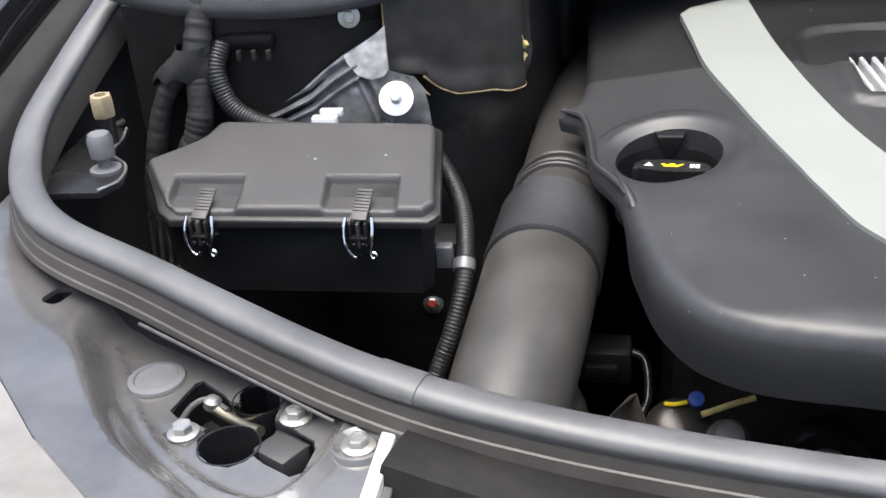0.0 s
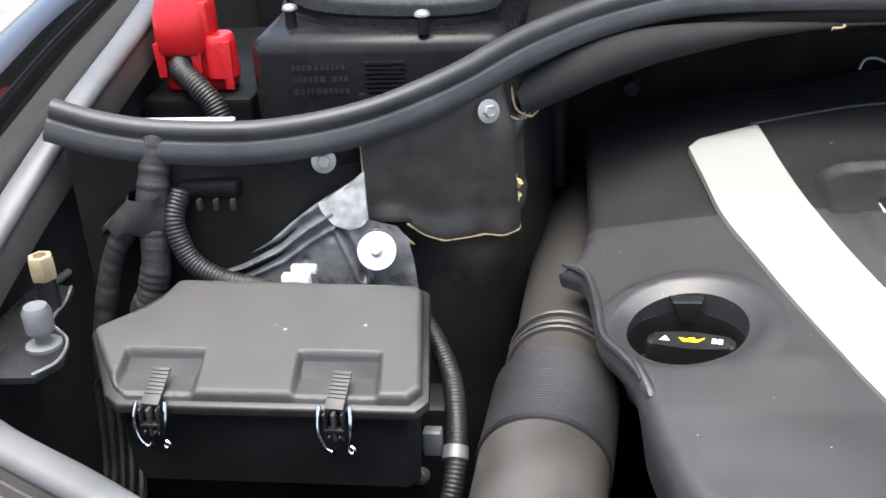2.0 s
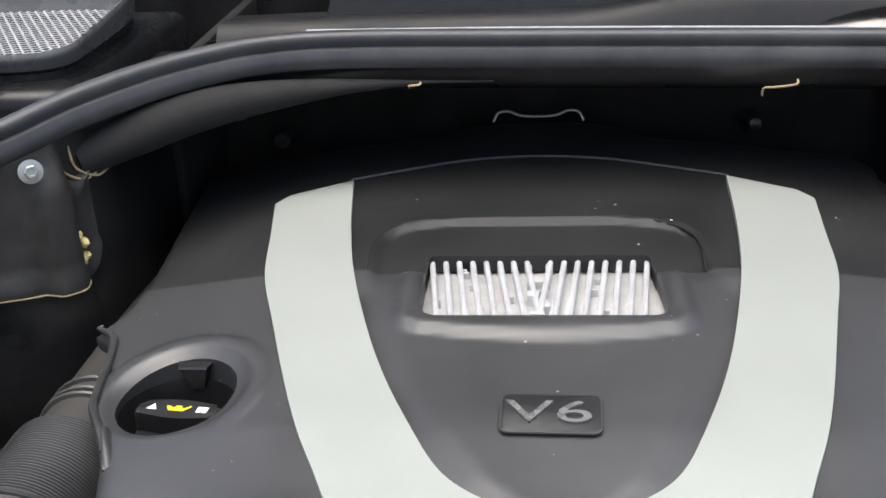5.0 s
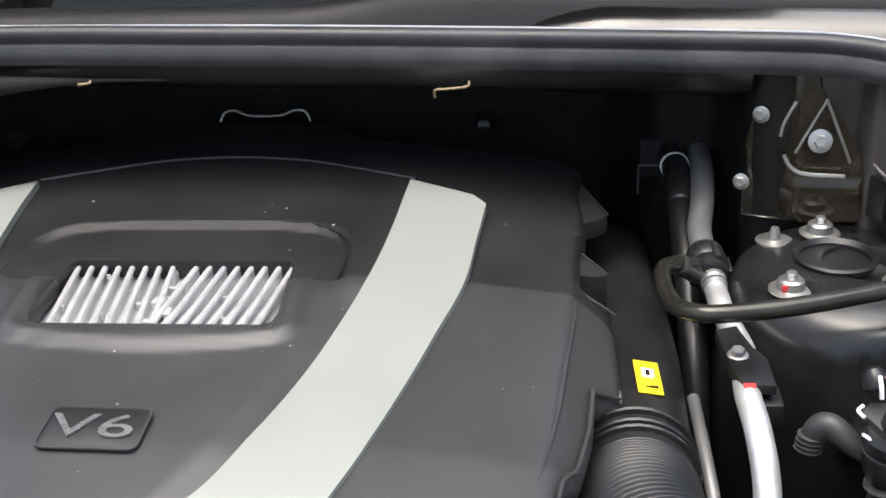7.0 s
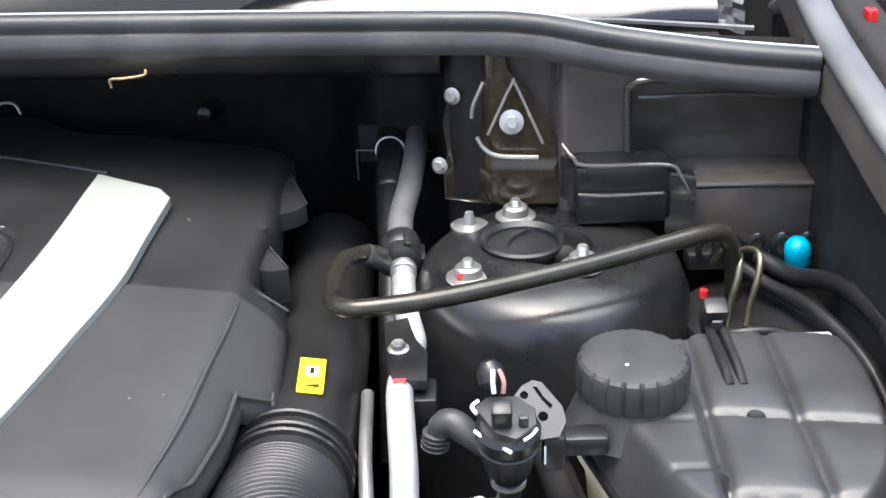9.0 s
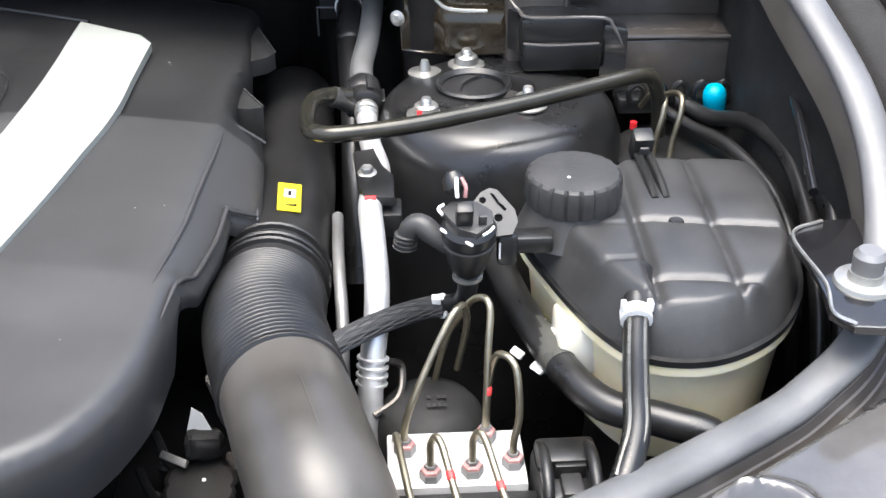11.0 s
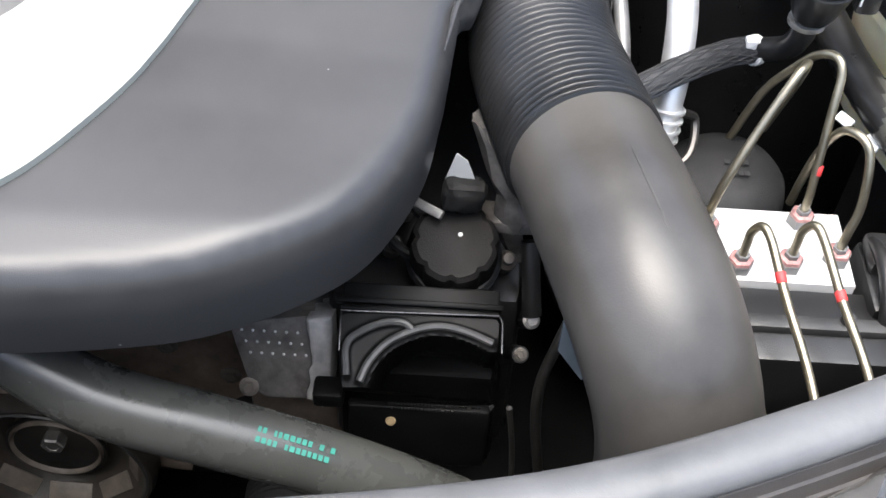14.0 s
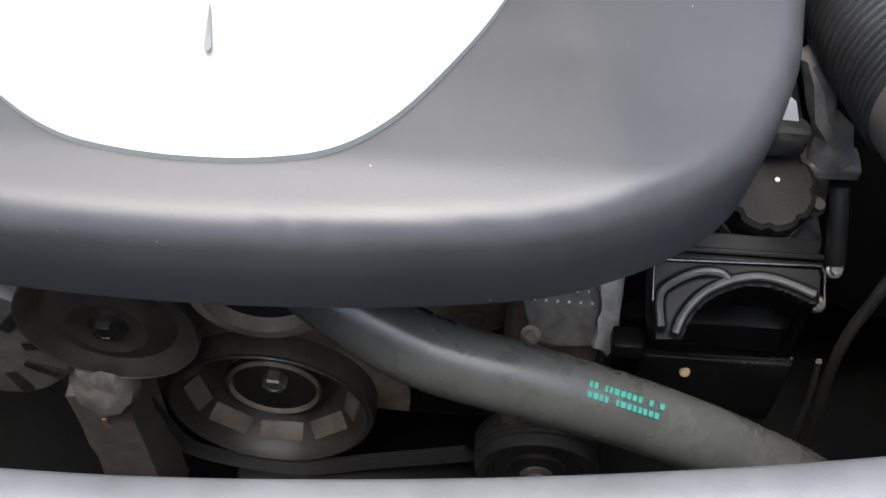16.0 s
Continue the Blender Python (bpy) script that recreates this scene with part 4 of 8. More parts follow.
bm = prism([(-0.012, 0.003), (-0.008, 0.003), (-0.006, 0.001), (0.006, 0.001), (0.011, 0.005), (0.012, 0.004), (0.006, -0.004), (-0.008, -0.004)], 0, 0.0003, m=GM)
box(-0.003, 0.003, 0.001, 0.004, 0, 0.0003, 0, bm, GM)
part("oil_can_symbol", bm, yellow_print, cap, "yellow oil can symbol")
bm = box(0.018, 0.0225, -0.004, 0.0045, 0, 0.0003, 0, None, GM)
box(0.0235, 0.028, -0.004, 0.0045, 0, 0.0003, 0, bm, GM)
part("book_symbol", bm, white_print, cap, "white book symbol")
part("well_tab", loft(bmesh.new(), [[Vector((-0.268 + w * a, FILLER[1] + 0.0475 - d * b, z)) for a, b in ((-1, 0), (1, 0), (0.8, 1), (-0.8, 1))] for w, d, z in ((0.006, 0.004, 0.058), (0.013, 0.009, 0.0775), (0.0145, 0.011, 0.080), (0.0145, 0.010, 0.0815))]), black_plastic, cover)

# ---- air intake ducts ----
def bellows(r, a, pitch):
    return lambda g: r + a * (0.5 + 0.5 * math.cos(math.tau * g / pitch))


def duct(name, rear, bell, front, rb, rf, ribs, label, skin, folds, steps):
    d = thing(name, label, "air duct", tuple(Vector(rear[0]) - Vector((0, 0, 0.05))))
    part("rear_pipe", tube(rear, 0.043, 28), skin, d)
    b = Vector(rear[-1])
    t = (Vector(rear[-1]) - Vector(rear[-2])).normalized()
    for k in steps:
        part("collar", lathe([(0.040, 0), (0.0465, 0.001), (0.0475, 0.003), (0.0465, 0.005), (0.040, 0.006)], axis(b - t * k, t), 32), skin, d)
    L = (Vector(bell[-1]) - Vector(bell[0])).length
    part("bellows", tube(bell, bellows(rb - 0.0030, 0.0032 if ribs < 30 else 0.0026, L / ribs), 32, int(ribs * 12 / (len(bell) - 1))), folds, d, "finely ribbed black bellows", angle=70)
    part("front_pipe", tube(front, rf, 36, 10), duct_front, d, "smooth brown-black moulded pipe")
    e = Vector(front[0])
    t = (Vector(front[1]) - e).normalized()
    part("rim", lathe([(rb - 0.006, -0.004), (rb - 0.0005, -0.003), (rb - 0.0005, 0.002), (rb - 0.004, 0.004)], axis(e, t), 36), black_plastic, d)
    seam = [Vector(p) + Vector((0.004, 0, (rf[min(i, len(rf) - 1)] if isinstance(rf, list) else rf) - 0.0006)) for i, p in enumerate(front[1:-1])]
    part("mould_seam", tube(seam, 0.0007, 6), duct_front, d)
    return d


duct("air_duct_left", [(-0.350, 0.26, -0.01), (-0.360, 0.15, 0.0), (-0.370, 0.03, 0.0), (-0.374, -0.190, 0.0)], [(-0.374, -0.184, 0.0), (-0.376, -0.23, -0.001), (-0.379, -0.274, -0.0035)],
     [(-0.379, -0.272, -0.0035), (-0.383, -0.34, -0.010), (-0.391, -0.42, -0.024), (-0.400, -0.49, -0.05), (-0.404, -0.545, -0.10), (-0.404, -0.575, -0.17)], 0.0535, [0.051, 0.050, 0.048, 0.046, 0.045], 30, "brown-black plastic air intake duct with ribbed bellows", duct_plastic, bellows_grey, (0.078, 0.062, 0.053))
duct_right = duct("air_duct_right", [(0.380, 0.26, -0.02), (0.386, 0.12, -0.006), (0.389, -0.02, -0.003), (0.384, -0.190, 0.003)], [(0.3838, -0.183, 0.003), (0.386, -0.242, 0.016), (0.4050, -0.323, 0.0225)],
     [(0.4047, -0.321, 0.0225), (0.412, -0.346, 0.0243), (0.4215, -0.382, 0.026), (0.4366, -0.4296, 0.018), (0.4521, -0.4576, -0.018), (0.4606, -0.466, -0.075), (0.464, -0.466, -0.167)], 0.0462, [0.0438, 0.044, 0.0437, 0.043, 0.043, 0.045, 0.050], 27, "brown-black plastic air intake duct with ribbed bellows and yellow label", black_plastic, black_plastic, (0.058, 0.0425, 0.034))
label = part("label", prism(rounded_rect(0.020, 0.048, 0.001), 0, 0.0006, m=Matrix.Translation((0.397, -0.082, 0.0425)) @ Matrix.Rotation(radians(10), 4, "Y") @ Matrix.Rotation(radians(2), 4, "Z")), yellow_print, duct_right, "yellow printed label")
part("label_field", prism(rounded_rect(0.010, 0.014, 0.001), 0.0006, 0.0009, m=Matrix.Translation((0.397, -0.076, 0.0425)) @ Matrix.Rotation(radians(10), 4, "Y")), white_print, label)
part("label_mark", box(0.3955, 0.3985, -0.080, -0.072, 0.0430, 0.0437, 0, m=None), black_plastic, label)
part("label_line", box(0.3895, 0.4040, -0.0975, -0.0955, 0.0418, 0.0436, 0), black_plastic, label)

# ---- fuse box ----
fuse = thing("fuse_box", "dark grey plastic fuse box with two wire clips", "fuse box", (-0.60, -0.22, -0.15))
LID = [(-0.690, -0.160), (-0.489, -0.165), (-0.483, -0.170), (-0.467, -0.280), (-0.476, -0.291), (-0.697, -0.292), (-0.711, -0.281), (-0.748, -0.224), (-0.746, -0.219), (-0.712, -0.193), (-0.704, -0.184), (-0.700, -0.174), (-0.696, -0.163)]
LID_EDGE = np.array(LID)
CLIPS = (-0.6735, -0.530)


def lid_height(x, y):
    e = outline_distance(LID_EDGE, x, y)
    z = 0.0985 + (y + 0.165) * 0.215
    if e < 0.0045:
        z -= (0.0045 - math.sqrt(max(0.0, 0.0045 ** 2 - (0.0045 - e) ** 2))) * 0.8
    for cx in (-0.679, -0.536):
        c = cx - (y + 0.247) * 0.10
        w = 0.0285 + (-0.247 - y) * 0.03
        k = smooth(w + 0.0055, w, abs(x - c)) * smooth(-0.2445, -0.2485, y)
        z += (min(z, 0.0685 - 0.6 * max(0.0, -0.288 - y)) - z) * k
    return z


LIDF = []
for a, b in zip(LID, LID[1:] + LID[:1]):
    n = max(1, int(math.dist(a, b) / 0.0023))
    LIDF += [(a[0] + (b[0] - a[0]) * i / n, a[1] + (b[1] - a[1]) * i / n) for i in range(n)]
part("lid", patch([LIDF], [], 0.0019, lid_height, 0.015), lid_plastic, fuse, "grained dark grey lid with two clip recesses", angle=78)
rimo = [(x + (0.006 if x > -0.6 else -0.006), y + (0.005 if y > -0.25 else -0.006)) for x, y in LID]
SH = Matrix(((1, 0, 0, 0), (0, 1, 0, 0), (0, 0.215, 1, 0.035), (0, 0, 0, 1)))
part("lid_rim", prism(rimo, 0.0835, 0.0905, 0.0025, m=SH), black_plastic, fuse, "black rim of the lid")
part("body", prism([(-0.6 + (x + 0.6) * 0.985, -0.226 + (y + 0.226) * 0.97) for x, y in LID], 0.012, 0.084, 0.0, taper=0.97, m=SH), black_plastic, fuse, "black lower housing")
for cx in CLIPS:
    clip = part("spring_clip", tube([(cx - 0.0115, -0.299, 0.066), (cx - 0.0125, -0.305, 0.058), (cx - 0.0118, -0.309, 0.048), (cx - 0.0080, -0.311, 0.038), (cx - 0.0030, -0.311, 0.0335), (cx + 0.0005, -0.312, 0.0345), (cx + 0.0015, -0.312, 0.038)], 0.0016, 8), chrome, fuse, "bright bent wire clip")
    part("spring_clip", tube([(cx + 0.0115, -0.299, 0.066), (cx + 0.0125, -0.305, 0.058), (cx + 0.0118, -0.309, 0.048), (cx + 0.0102, -0.311, 0.038), (cx + 0.0120, -0.312, 0.0340), (cx + 0.0150, -0.312, 0.0345), (cx + 0.0152, -0.312, 0.0375), (cx + 0.0125, -0.311, 0.0390)], 0.0016, 8), chrome, fuse, "bright bent wire clip")
    TM = Matrix.Translation((cx + 0.001, -0.2865, 0.0725)) @ Matrix.Rotation(radians(28), 4, "X") @ Matrix.Rotation(radians(-4), 4, "Z")
    tongue = part("clip_tongue", box(-0.0072, 0.0072, -0.017, 0.016, -0.0012, 0.0012, 0.0006, m=TM), lid_plastic, fuse, "ribbed spring tongue")
    for k in range(7):
        part("grip_line", box(-0.0066, 0.0066, 0.0125 - 0.0034 * k, 0.0137 - 0.0034 * k, 0.0008, 0.0020, 0.0003, m=TM), matt_plastic, tongue)
    hook = part("clip_hook", box(cx - 0.0078, cx - 0.0056, -0.308, -0.300, 0.041, 0.064, 0.0008), black_plastic, fuse)
    part("hook_rib", box(cx + 0.0056, cx + 0.0078, -0.308, -0.300, 0.041, 0.064, 0.0008), black_plastic, hook)
    part("hook_rib", box(cx - 0.0015, cx + 0.0015, -0.308, -0.301, 0.041, 0.064, 0.0006), matt_plastic, hook)
    part("hook_rib", box(cx - 0.0080, cx + 0.0080, -0.3085, -0.301, 0.0485, 0.0515, 0.0006), black_plastic, hook)
    for dx in (-0.004, 0.004):
        part("hook_pin", lathe([(0, 0), (0.0012, 0), (0.0010, 0.0012), (0, 0.0014)], axis((cx + dx, -0.3085, 0.0455), (0, -1, 0)), 8), lid_plastic, hook)

# ---- suspension turret, right ----
turret = thing("strut_tower", "glossy black strut tower with zinc nuts", "strut tower", (0.585, 0.045, -0.5))
TW = Vector((0.588, 0.045, 0.0))
part("dome", lathe([(0.145, -0.5), (0.135, -0.2), (0.122, -0.02), (0.116, 0.045), (0.108, 0.066), (0.096, 0.077), (0.060, 0.082), (0.036, 0.083), (0.034, 0.078), (0.030, 0.070), (0, 0.070)], Matrix.Translation(TW), 64), tower_paint, turret)
part("hole_rim", lathe([(0.033, 0.080), (0.036, 0.086), (0.034, 0.088), (0.030, 0.084), (0.029, 0.074), (0, 0.073)], Matrix.Translation((0.565, 0.052, 0)), 40), black_plastic, turret)
for p, lng in (((0.562, 0.105, 0.083), 0.017), ((0.610, 0.004, 0.083), 0.018), ((0.518, 0.001, 0.078), 0.017)):
    stud_nut(turret, p, (0, 0, 1), 0.0095, lng)
    if p[1] < 0.05:
        part("paint_mark", box(p[0] - 0.009, p[0] - 0.001, p[1] - 0.0105, p[1] - 0.0085, p[2] + 0.003, p[2] + 0.009, 0.0006), red_print, turret)
part("washer", lathe([(0, 0), (0.0165, 0), (0.0165, 0.002), (0.006, 0.0035), (0.005, 0.009), (0.0035, 0.014), (0, 0.014)], Matrix.Translation((0.521, 0.098, 0.078)), 28), zinc, turret, "flat zinc washer")

# ---- expansion tank ----
tank = thing("expansion_tank", "coolant tank with black quilted top and cream bottom", "coolant tank", (0.70, -0.18, -0.14))
TANK = round_poly([(0.588, -0.155), (0.600, -0.21), (0.622, -0.275), (0.650, -0.318), (0.690, -0.328), (0.728, -0.315), (0.762, -0.285), (0.788, -0.235), (0.800, -0.16), (0.799, -0.115), (0.780, -0.088), (0.705, -0.080), (0.645, -0.090), (0.602, -0.118)], 6)
TE = np.array(TANK)


def tank_top(x, y):
    d = outline_distance(TE, x, y)
    t = min(1.0, d / 0.0165)
    z = 0.0405 + 0.0345 * (1 - (1 - t) ** 1.5)
    on = smooth(0.006, 0.018, d)
    # the raised spine from the cap to the spout
    c, w = 0.626 - (y + 0.18) * 0.14, 0.036 + 0.20 * min(0.0, y + 0.18) * 0.9
    spine = smooth(w + 0.006, w - 0.003, abs(x - c)) * smooth(0.002, 0.020, d)
    z += 0.0085 * spine
    for g in (-0.212, -0.262):
        z -= 0.0018 * math.exp(-((y - g) / 0.0025) ** 2) * spine
    # quilted pads
    a, b = 0.668 + (y + 0.21) * 0.05, 0.7265 + (y + 0.20) * 0.04
    g1, g2 = -0.1930 - (x - 0.665) * 0.16, -0.2790 - (x - 0.665) * 0.10
    if x > a - 0.004:
        u = (x - a) / (b - a) if x < b else (x - b) / 0.058
        v = (y - g1) / 0.115 if y > g1 else (y - g2) / (g1 - g2) if y > g2 else (y - g2 + 0.034) / 0.034
        u, v = max(0.0, min(1.0, u)), max(0.0, min(1.0, v))
        z += 0.0042 * (1 - (2 * u - 1) ** 4) * (1 - (2 * v - 1) ** 4) * on
        for q in (x - a, x - b):
            z -= 0.0026 * math.exp(-(q / 0.0030) ** 2) * on
        for q in (y - g1, y - g2):
            z -= 0.0026 * math.exp(-(q / 0.0030) ** 2) * on
    return z


part("upper_shell", patch([TANK], [], 0.0027, tank_top, 0.008), tank_black, tank, "black top with quilted pads", angle=60)
part("flange", prism([(0.7 + (x - 0.7) * 1.035, -0.18 + (y + 0.18) * 1.03) for x, y in TANK], 0.0365, 0.0415, 0.002), black_plastic, tank)
part("lower_rim", prism([(0.7 + (x - 0.7) * 1.028, -0.18 + (y + 0.18) * 1.024) for x, y in TANK], 0.0285, 0.0362, 0.002), tank_plastic, tank, "cream rim below the black flange")
part("lower_shell", prism([(0.7 + (x - 0.7) * 0.97, -0.18 + (y + 0.18) * 0.97) for x, y in TANK], -0.062, 0.038, 0.006, taper=0.90), tank_plastic, tank, "translucent cream lower shell")
part("tank_foot", box(0.66, 0.76, -0.26, -0.10, -0.60, -0.058, 0.01), black_plastic, tank)
cc = Vector((0.6225, -0.178, 0.0))
part("neck", lathe([(0.044, 0.060), (0.036, 0.079), (0.034, 0.088), (0, 0.088)], Matrix.Translation(cc), 40), tank_black, tank)
capp = part("cap", lathe([(0.030, 0.084), (0.0362, 0.0855), (0.0372, 0.090), (0.0370, 0.1045), (0.0362, 0.1080), (0.0342, 0.1100), (0.0310, 0.1106), (0.022, 0.1110), (0, 0.1112)], Matrix.Translation(cc), 120, wob=lambda i, k: 1.0 - 0.045 * max(0.0, math.cos(math.tau * k / 120 * 20)) ** 5 if i in (1, 2, 3, 4, 5) else 1.0), tank_cap, tank, "round black notched screw cap", angle=30)

# ---- brake hydraulic block ----
abs_unit = thing("brake_valve_block", "aluminium brake valve block on black controller", "brake unit", (0.53, -0.33, -0.20))
part("valve_body", box(0.474, 0.572, -0.352, -0.294, -0.105, -0.043, 0.0015), machined, abs_unit, "machined aluminium block")
part("controller", box(0.470, 0.625, -0.405, -0.3525, -0.16, -0.0475, 0.003), black_plastic, abs_unit)
part("motor", lathe([(0.042, -0.20), (0.042, -0.066), (0.040, -0.056), (0.034, -0.048), (0.022, -0.043), (0, -0.041)], Matrix.Translation((0.508, -0.255, 0)), 40), matt_black, abs_unit, "round black pump motor")
part("mount", box(0.47, 0.59, -0.40, -0.22, -0.21, -0.16, 0.003), dark_steel, abs_unit)


# ---- left side of the bay: fittings on the bulkhead ----
def along(way, n=6):
    return spline(way, n)


PADLINE = along([(-0.545, -0.080, 0), (-0.522, -0.067, 0), (-0.50, -0.050, 0), (-0.465, -0.024, 0), (-0.440, 0.002, 0), (-0.426, 0.028, 0), (-0.420, 0.040, 0)], 8)
pad = bmesh.new()
rows = []
for i, p in enumerate(PADLINE):
    u = i / (len(PADLINE) - 1)
    t = (PADLINE[min(i + 1, len(PADLINE) - 1)] - PADLINE[max(i - 1, 0)]).normalized()
    nrm = Vector((t.y, -t.x, 0))
    foot = lerp_list([0.117, 0.115, 0.112, 0.096, 0.083, 0.079, 0.076, 0.074, 0.076, 0.084, 0.096], u)
    head = lerp_list([0.196, 0.200, 0.205, 0.215, 0.222], u)
    ring_p = [p + Z * foot]
    for k in range(15):
        v = k / 14
        off = 0.007 * min(1.0, 6 * u) + 0.0045 * math.exp(-((v - 0.04) / 0.05) ** 2)
        off += 0.013 * smooth(0.56, 0.62, u) * smooth(0.80, 0.70, u) * smooth(0.95, 0.7, v)
        off -= 0.003 * smooth(0.10, 0.16, v) * smooth(0.56, 0.50, u) * smooth(0.05, 0.12, u)
        off += 0.005 * math.exp(-((v - 0.62) / 0.05) ** 2) * smooth(0.72, 0.80, u) - 0.006 * smooth(0.64, 0.74, v) * smooth(0.70, 0.80, u)
        off += 0.0009 * noise.noise(Vector((u * 9, v * 7, 2.0)))
        ring_p.append(p + nrm * max(0.001, off) + Z * (foot + (head - foot) * v))
    rows.append(ring_p + [p + Z * head])
insul = solid("insulation_pad", loft(pad, rows), pad_felt, "dark felt insulation pad on the bulkhead, frayed edge", "insulation", (-0.49, -0.03, 0.05), angle=60)
def frayed(i0, i1, thick, seed):
    edge = [rows[i][1] + Z * -0.0012 for i in range(i0, i1)]
    return tube(edge, lambda g: thick * (0.45 + 0.9 * abs(noise.noise(Vector((g * 220, seed, 0))))), 6, 3)
part("frayed_edge", frayed(10, 38, 0.0017, 1), tan_edge, insul, "frayed tan edge")
part("frayed_edge", tube([rows[0][k] for k in range(3, 15)], lambda g: 0.0006 + 0.0012 * abs(noise.noise(Vector((g * 260, 4, 0)))), 6, 2), tan_edge, insul, "frayed tan edge")
for pts in ([(-0.523, -0.084, 0.112), (-0.517, -0.083, 0.106), (-0.513, -0.081, 0.096), (-0.516, -0.082, 0.086), (-0.522, -0.085, 0.078)], [(-0.519, -0.083, 0.108), (-0.513, -0.080, 0.099), (-0.505, -0.075, 0.091)]):
    part("torn_flap", tube(pts, [0.0008, 0.0026, 0.0034, 0.0018, 0.0006], 7), tan_edge, insul, "torn tan flap")
part("torn_edge", tube([(-0.449, -0.016, 0.161), (-0.445, -0.016, 0.156), (-0.438, -0.011, 0.153), (-0.430, -0.005, 0.154), (-0.424, 0.002, 0.160)], lambda g: 0.0004 + 0.0016 * abs(noise.noise(Vector((g * 300, 7, 0)))), 6), tan_edge, insul)
roll = solid("insulation_roll", tube([(-0.425, 0.045, 0.185), (-0.40, 0.062, 0.192), (-0.35, 0.092, 0.205), (-0.29, 0.120, 0.214), (-0.20, 0.140, 0.220), (-0.11, 0.146, 0.222), (-0.04, 0.148, 0.221)], [0.019, 0.022, 0.020, 0.014, 0.007, 0.002, 0.001], 18), felt, "dark insulation roll below the bulkhead seal", "insulation", (-0.33, 0.1, 0.18))
for k, a in enumerate(((-0.432, 0.020, 0.205), (-0.424, 0.030, 0.200))):
    part("torn_edge", tube([(a[0], a[1], 0.222), (a[0] + 0.002, a[1] - 0.004, 0.20), (a[0] + 0.006, a[1] - 0.003, 0.182), (a[0] + 0.018, a[1] + 0.012, 0.170), (a[0] + 0.028, a[1] + 0.03, 0.176)], 0.0013, 6), tan_edge, roll)
foam = bmesh.new()
rng = random.Random(4)
for k in range(7):
    c = Vector((-0.4205 - 0.0007 * k + rng.uniform(-0.003, 0.003), 0.0135 + rng.uniform(-0.003, 0.002), 0.122 - k * 0.0045))
    b2 = bmesh.new()
    bmesh.ops.create_icosphere(b2, subdivisions=2, radius=rng.uniform(0.0035, 0.006))
    for v in b2.verts:
        v.co *= 1 + 0.5 * noise.noise(v.co * 300 + Vector((k, 0, 0)))
    b2.transform(Matrix.Translation(c))
    merge(foam, b2)
solid("foam_scrap", foam, foam_mat, "torn scrap of yellow foam on the bulkhead", "foam scrap", (-0.431, 0.035, 0.08))

# bright flange plate with its pressed ribs, and the fixings
plate = thing("tower_flange", "scuffed bare metal flange with pressed ribs", "metal flange", (-0.58, -0.09, 0.03))
def line_distance(pts, x, y):
    best = 1.0
    for (ax, ay), (bx, by) in zip(pts, pts[1:]):
        t = max(0.0, min(1.0, ((x - ax) * (bx - ax) + (y - ay) * (by - ay)) / ((bx - ax) ** 2 + (by - ay) ** 2)))
        best = min(best, math.hypot(ax + (bx - ax) * t - x, ay + (by - ay) * t - y))
    return best


PLATE = [(-0.541, 0.169), (-0.551, 0.161), (-0.568, 0.151), (-0.584, 0.142), (-0.606, 0.127), (-0.630, 0.108), (-0.658, 0.091), (-0.680, 0.083), (-0.680, 0.055), (-0.500, 0.055), (-0.503, 0.085), (-0.507, 0.105), (-0.516, 0.117), (-0.530, 0.121), (-0.540, 0.124)]
GROOVES = [[(-0.577, 0.136), (-0.596, 0.125), (-0.620, 0.106), (-0.653, 0.091), (-0.68, 0.083)], [(-0.571, 0.125), (-0.596, 0.111), (-0.621, 0.094), (-0.649, 0.082), (-0.68, 0.073)], [(-0.566, 0.118), (-0.558, 0.099), (-0.548, 0.070)]]


def plate_y(x, z):
    y = -0.099 + (x + 0.56) * 0.10 + (z - 0.09) * 0.10
    for g in GROOVES:
        d = line_distance(g, x, z)
        y += 0.0045 * math.exp(-(d / 0.0024) ** 2) - 0.0028 * math.exp(-((d - 0.0055) / 0.0028) ** 2)
    for cx, cz in ((-0.575, 0.109), (-0.600, 0.088)):
        y += 0.003 * math.exp(-((math.hypot(x - cx, z - cz)) / 0.004) ** 2)
    return y


sheet = patch([PLATE], [], 0.0014, lambda x, z: 0.0)
for v in sheet.verts:
    v.co = Vector((v.co.x, plate_y(v.co.x, v.co.y), v.co.y))
part("plate", sheet, scuffed_grey, plate, "scuffed grey sheet with pressed ribs", angle=60)
bare = patch([[(-0.541, 0.169), (-0.551, 0.161), (-0.568, 0.151), (-0.583, 0.142), (-0.580, 0.134), (-0.570, 0.122), (-0.556, 0.117), (-0.545, 0.120), (-0.540, 0.126)]], [], 0.004, lambda x, z: 0.0)
for v in bare.verts:
    x, z = v.co.x, v.co.y
    v.co = Vector((x, -0.1025 + (x + 0.56) * 0.10 + (z - 0.09) * 0.10 - 0.002 * math.exp(-((x + 0.562) / 0.008) ** 2) + 0.0015 * noise.noise(Vector((x * 120, z * 120, 0))), z))
part("bare_spot", bare, bare_patch, plate, "bright bare metal spot", angle=60)
part("big_washer", lathe([(0, 0), (0.017, 0), (0.0172, 0.0015), (0.006, 0.0025), (0.004, 0.006), (0.0035, 0.011), (0, 0.011)], axis((-0.533, -0.105, 0.099), (0.1, -0.85, 0.5)), 32), aluminium, plate, "large round zinc washer")
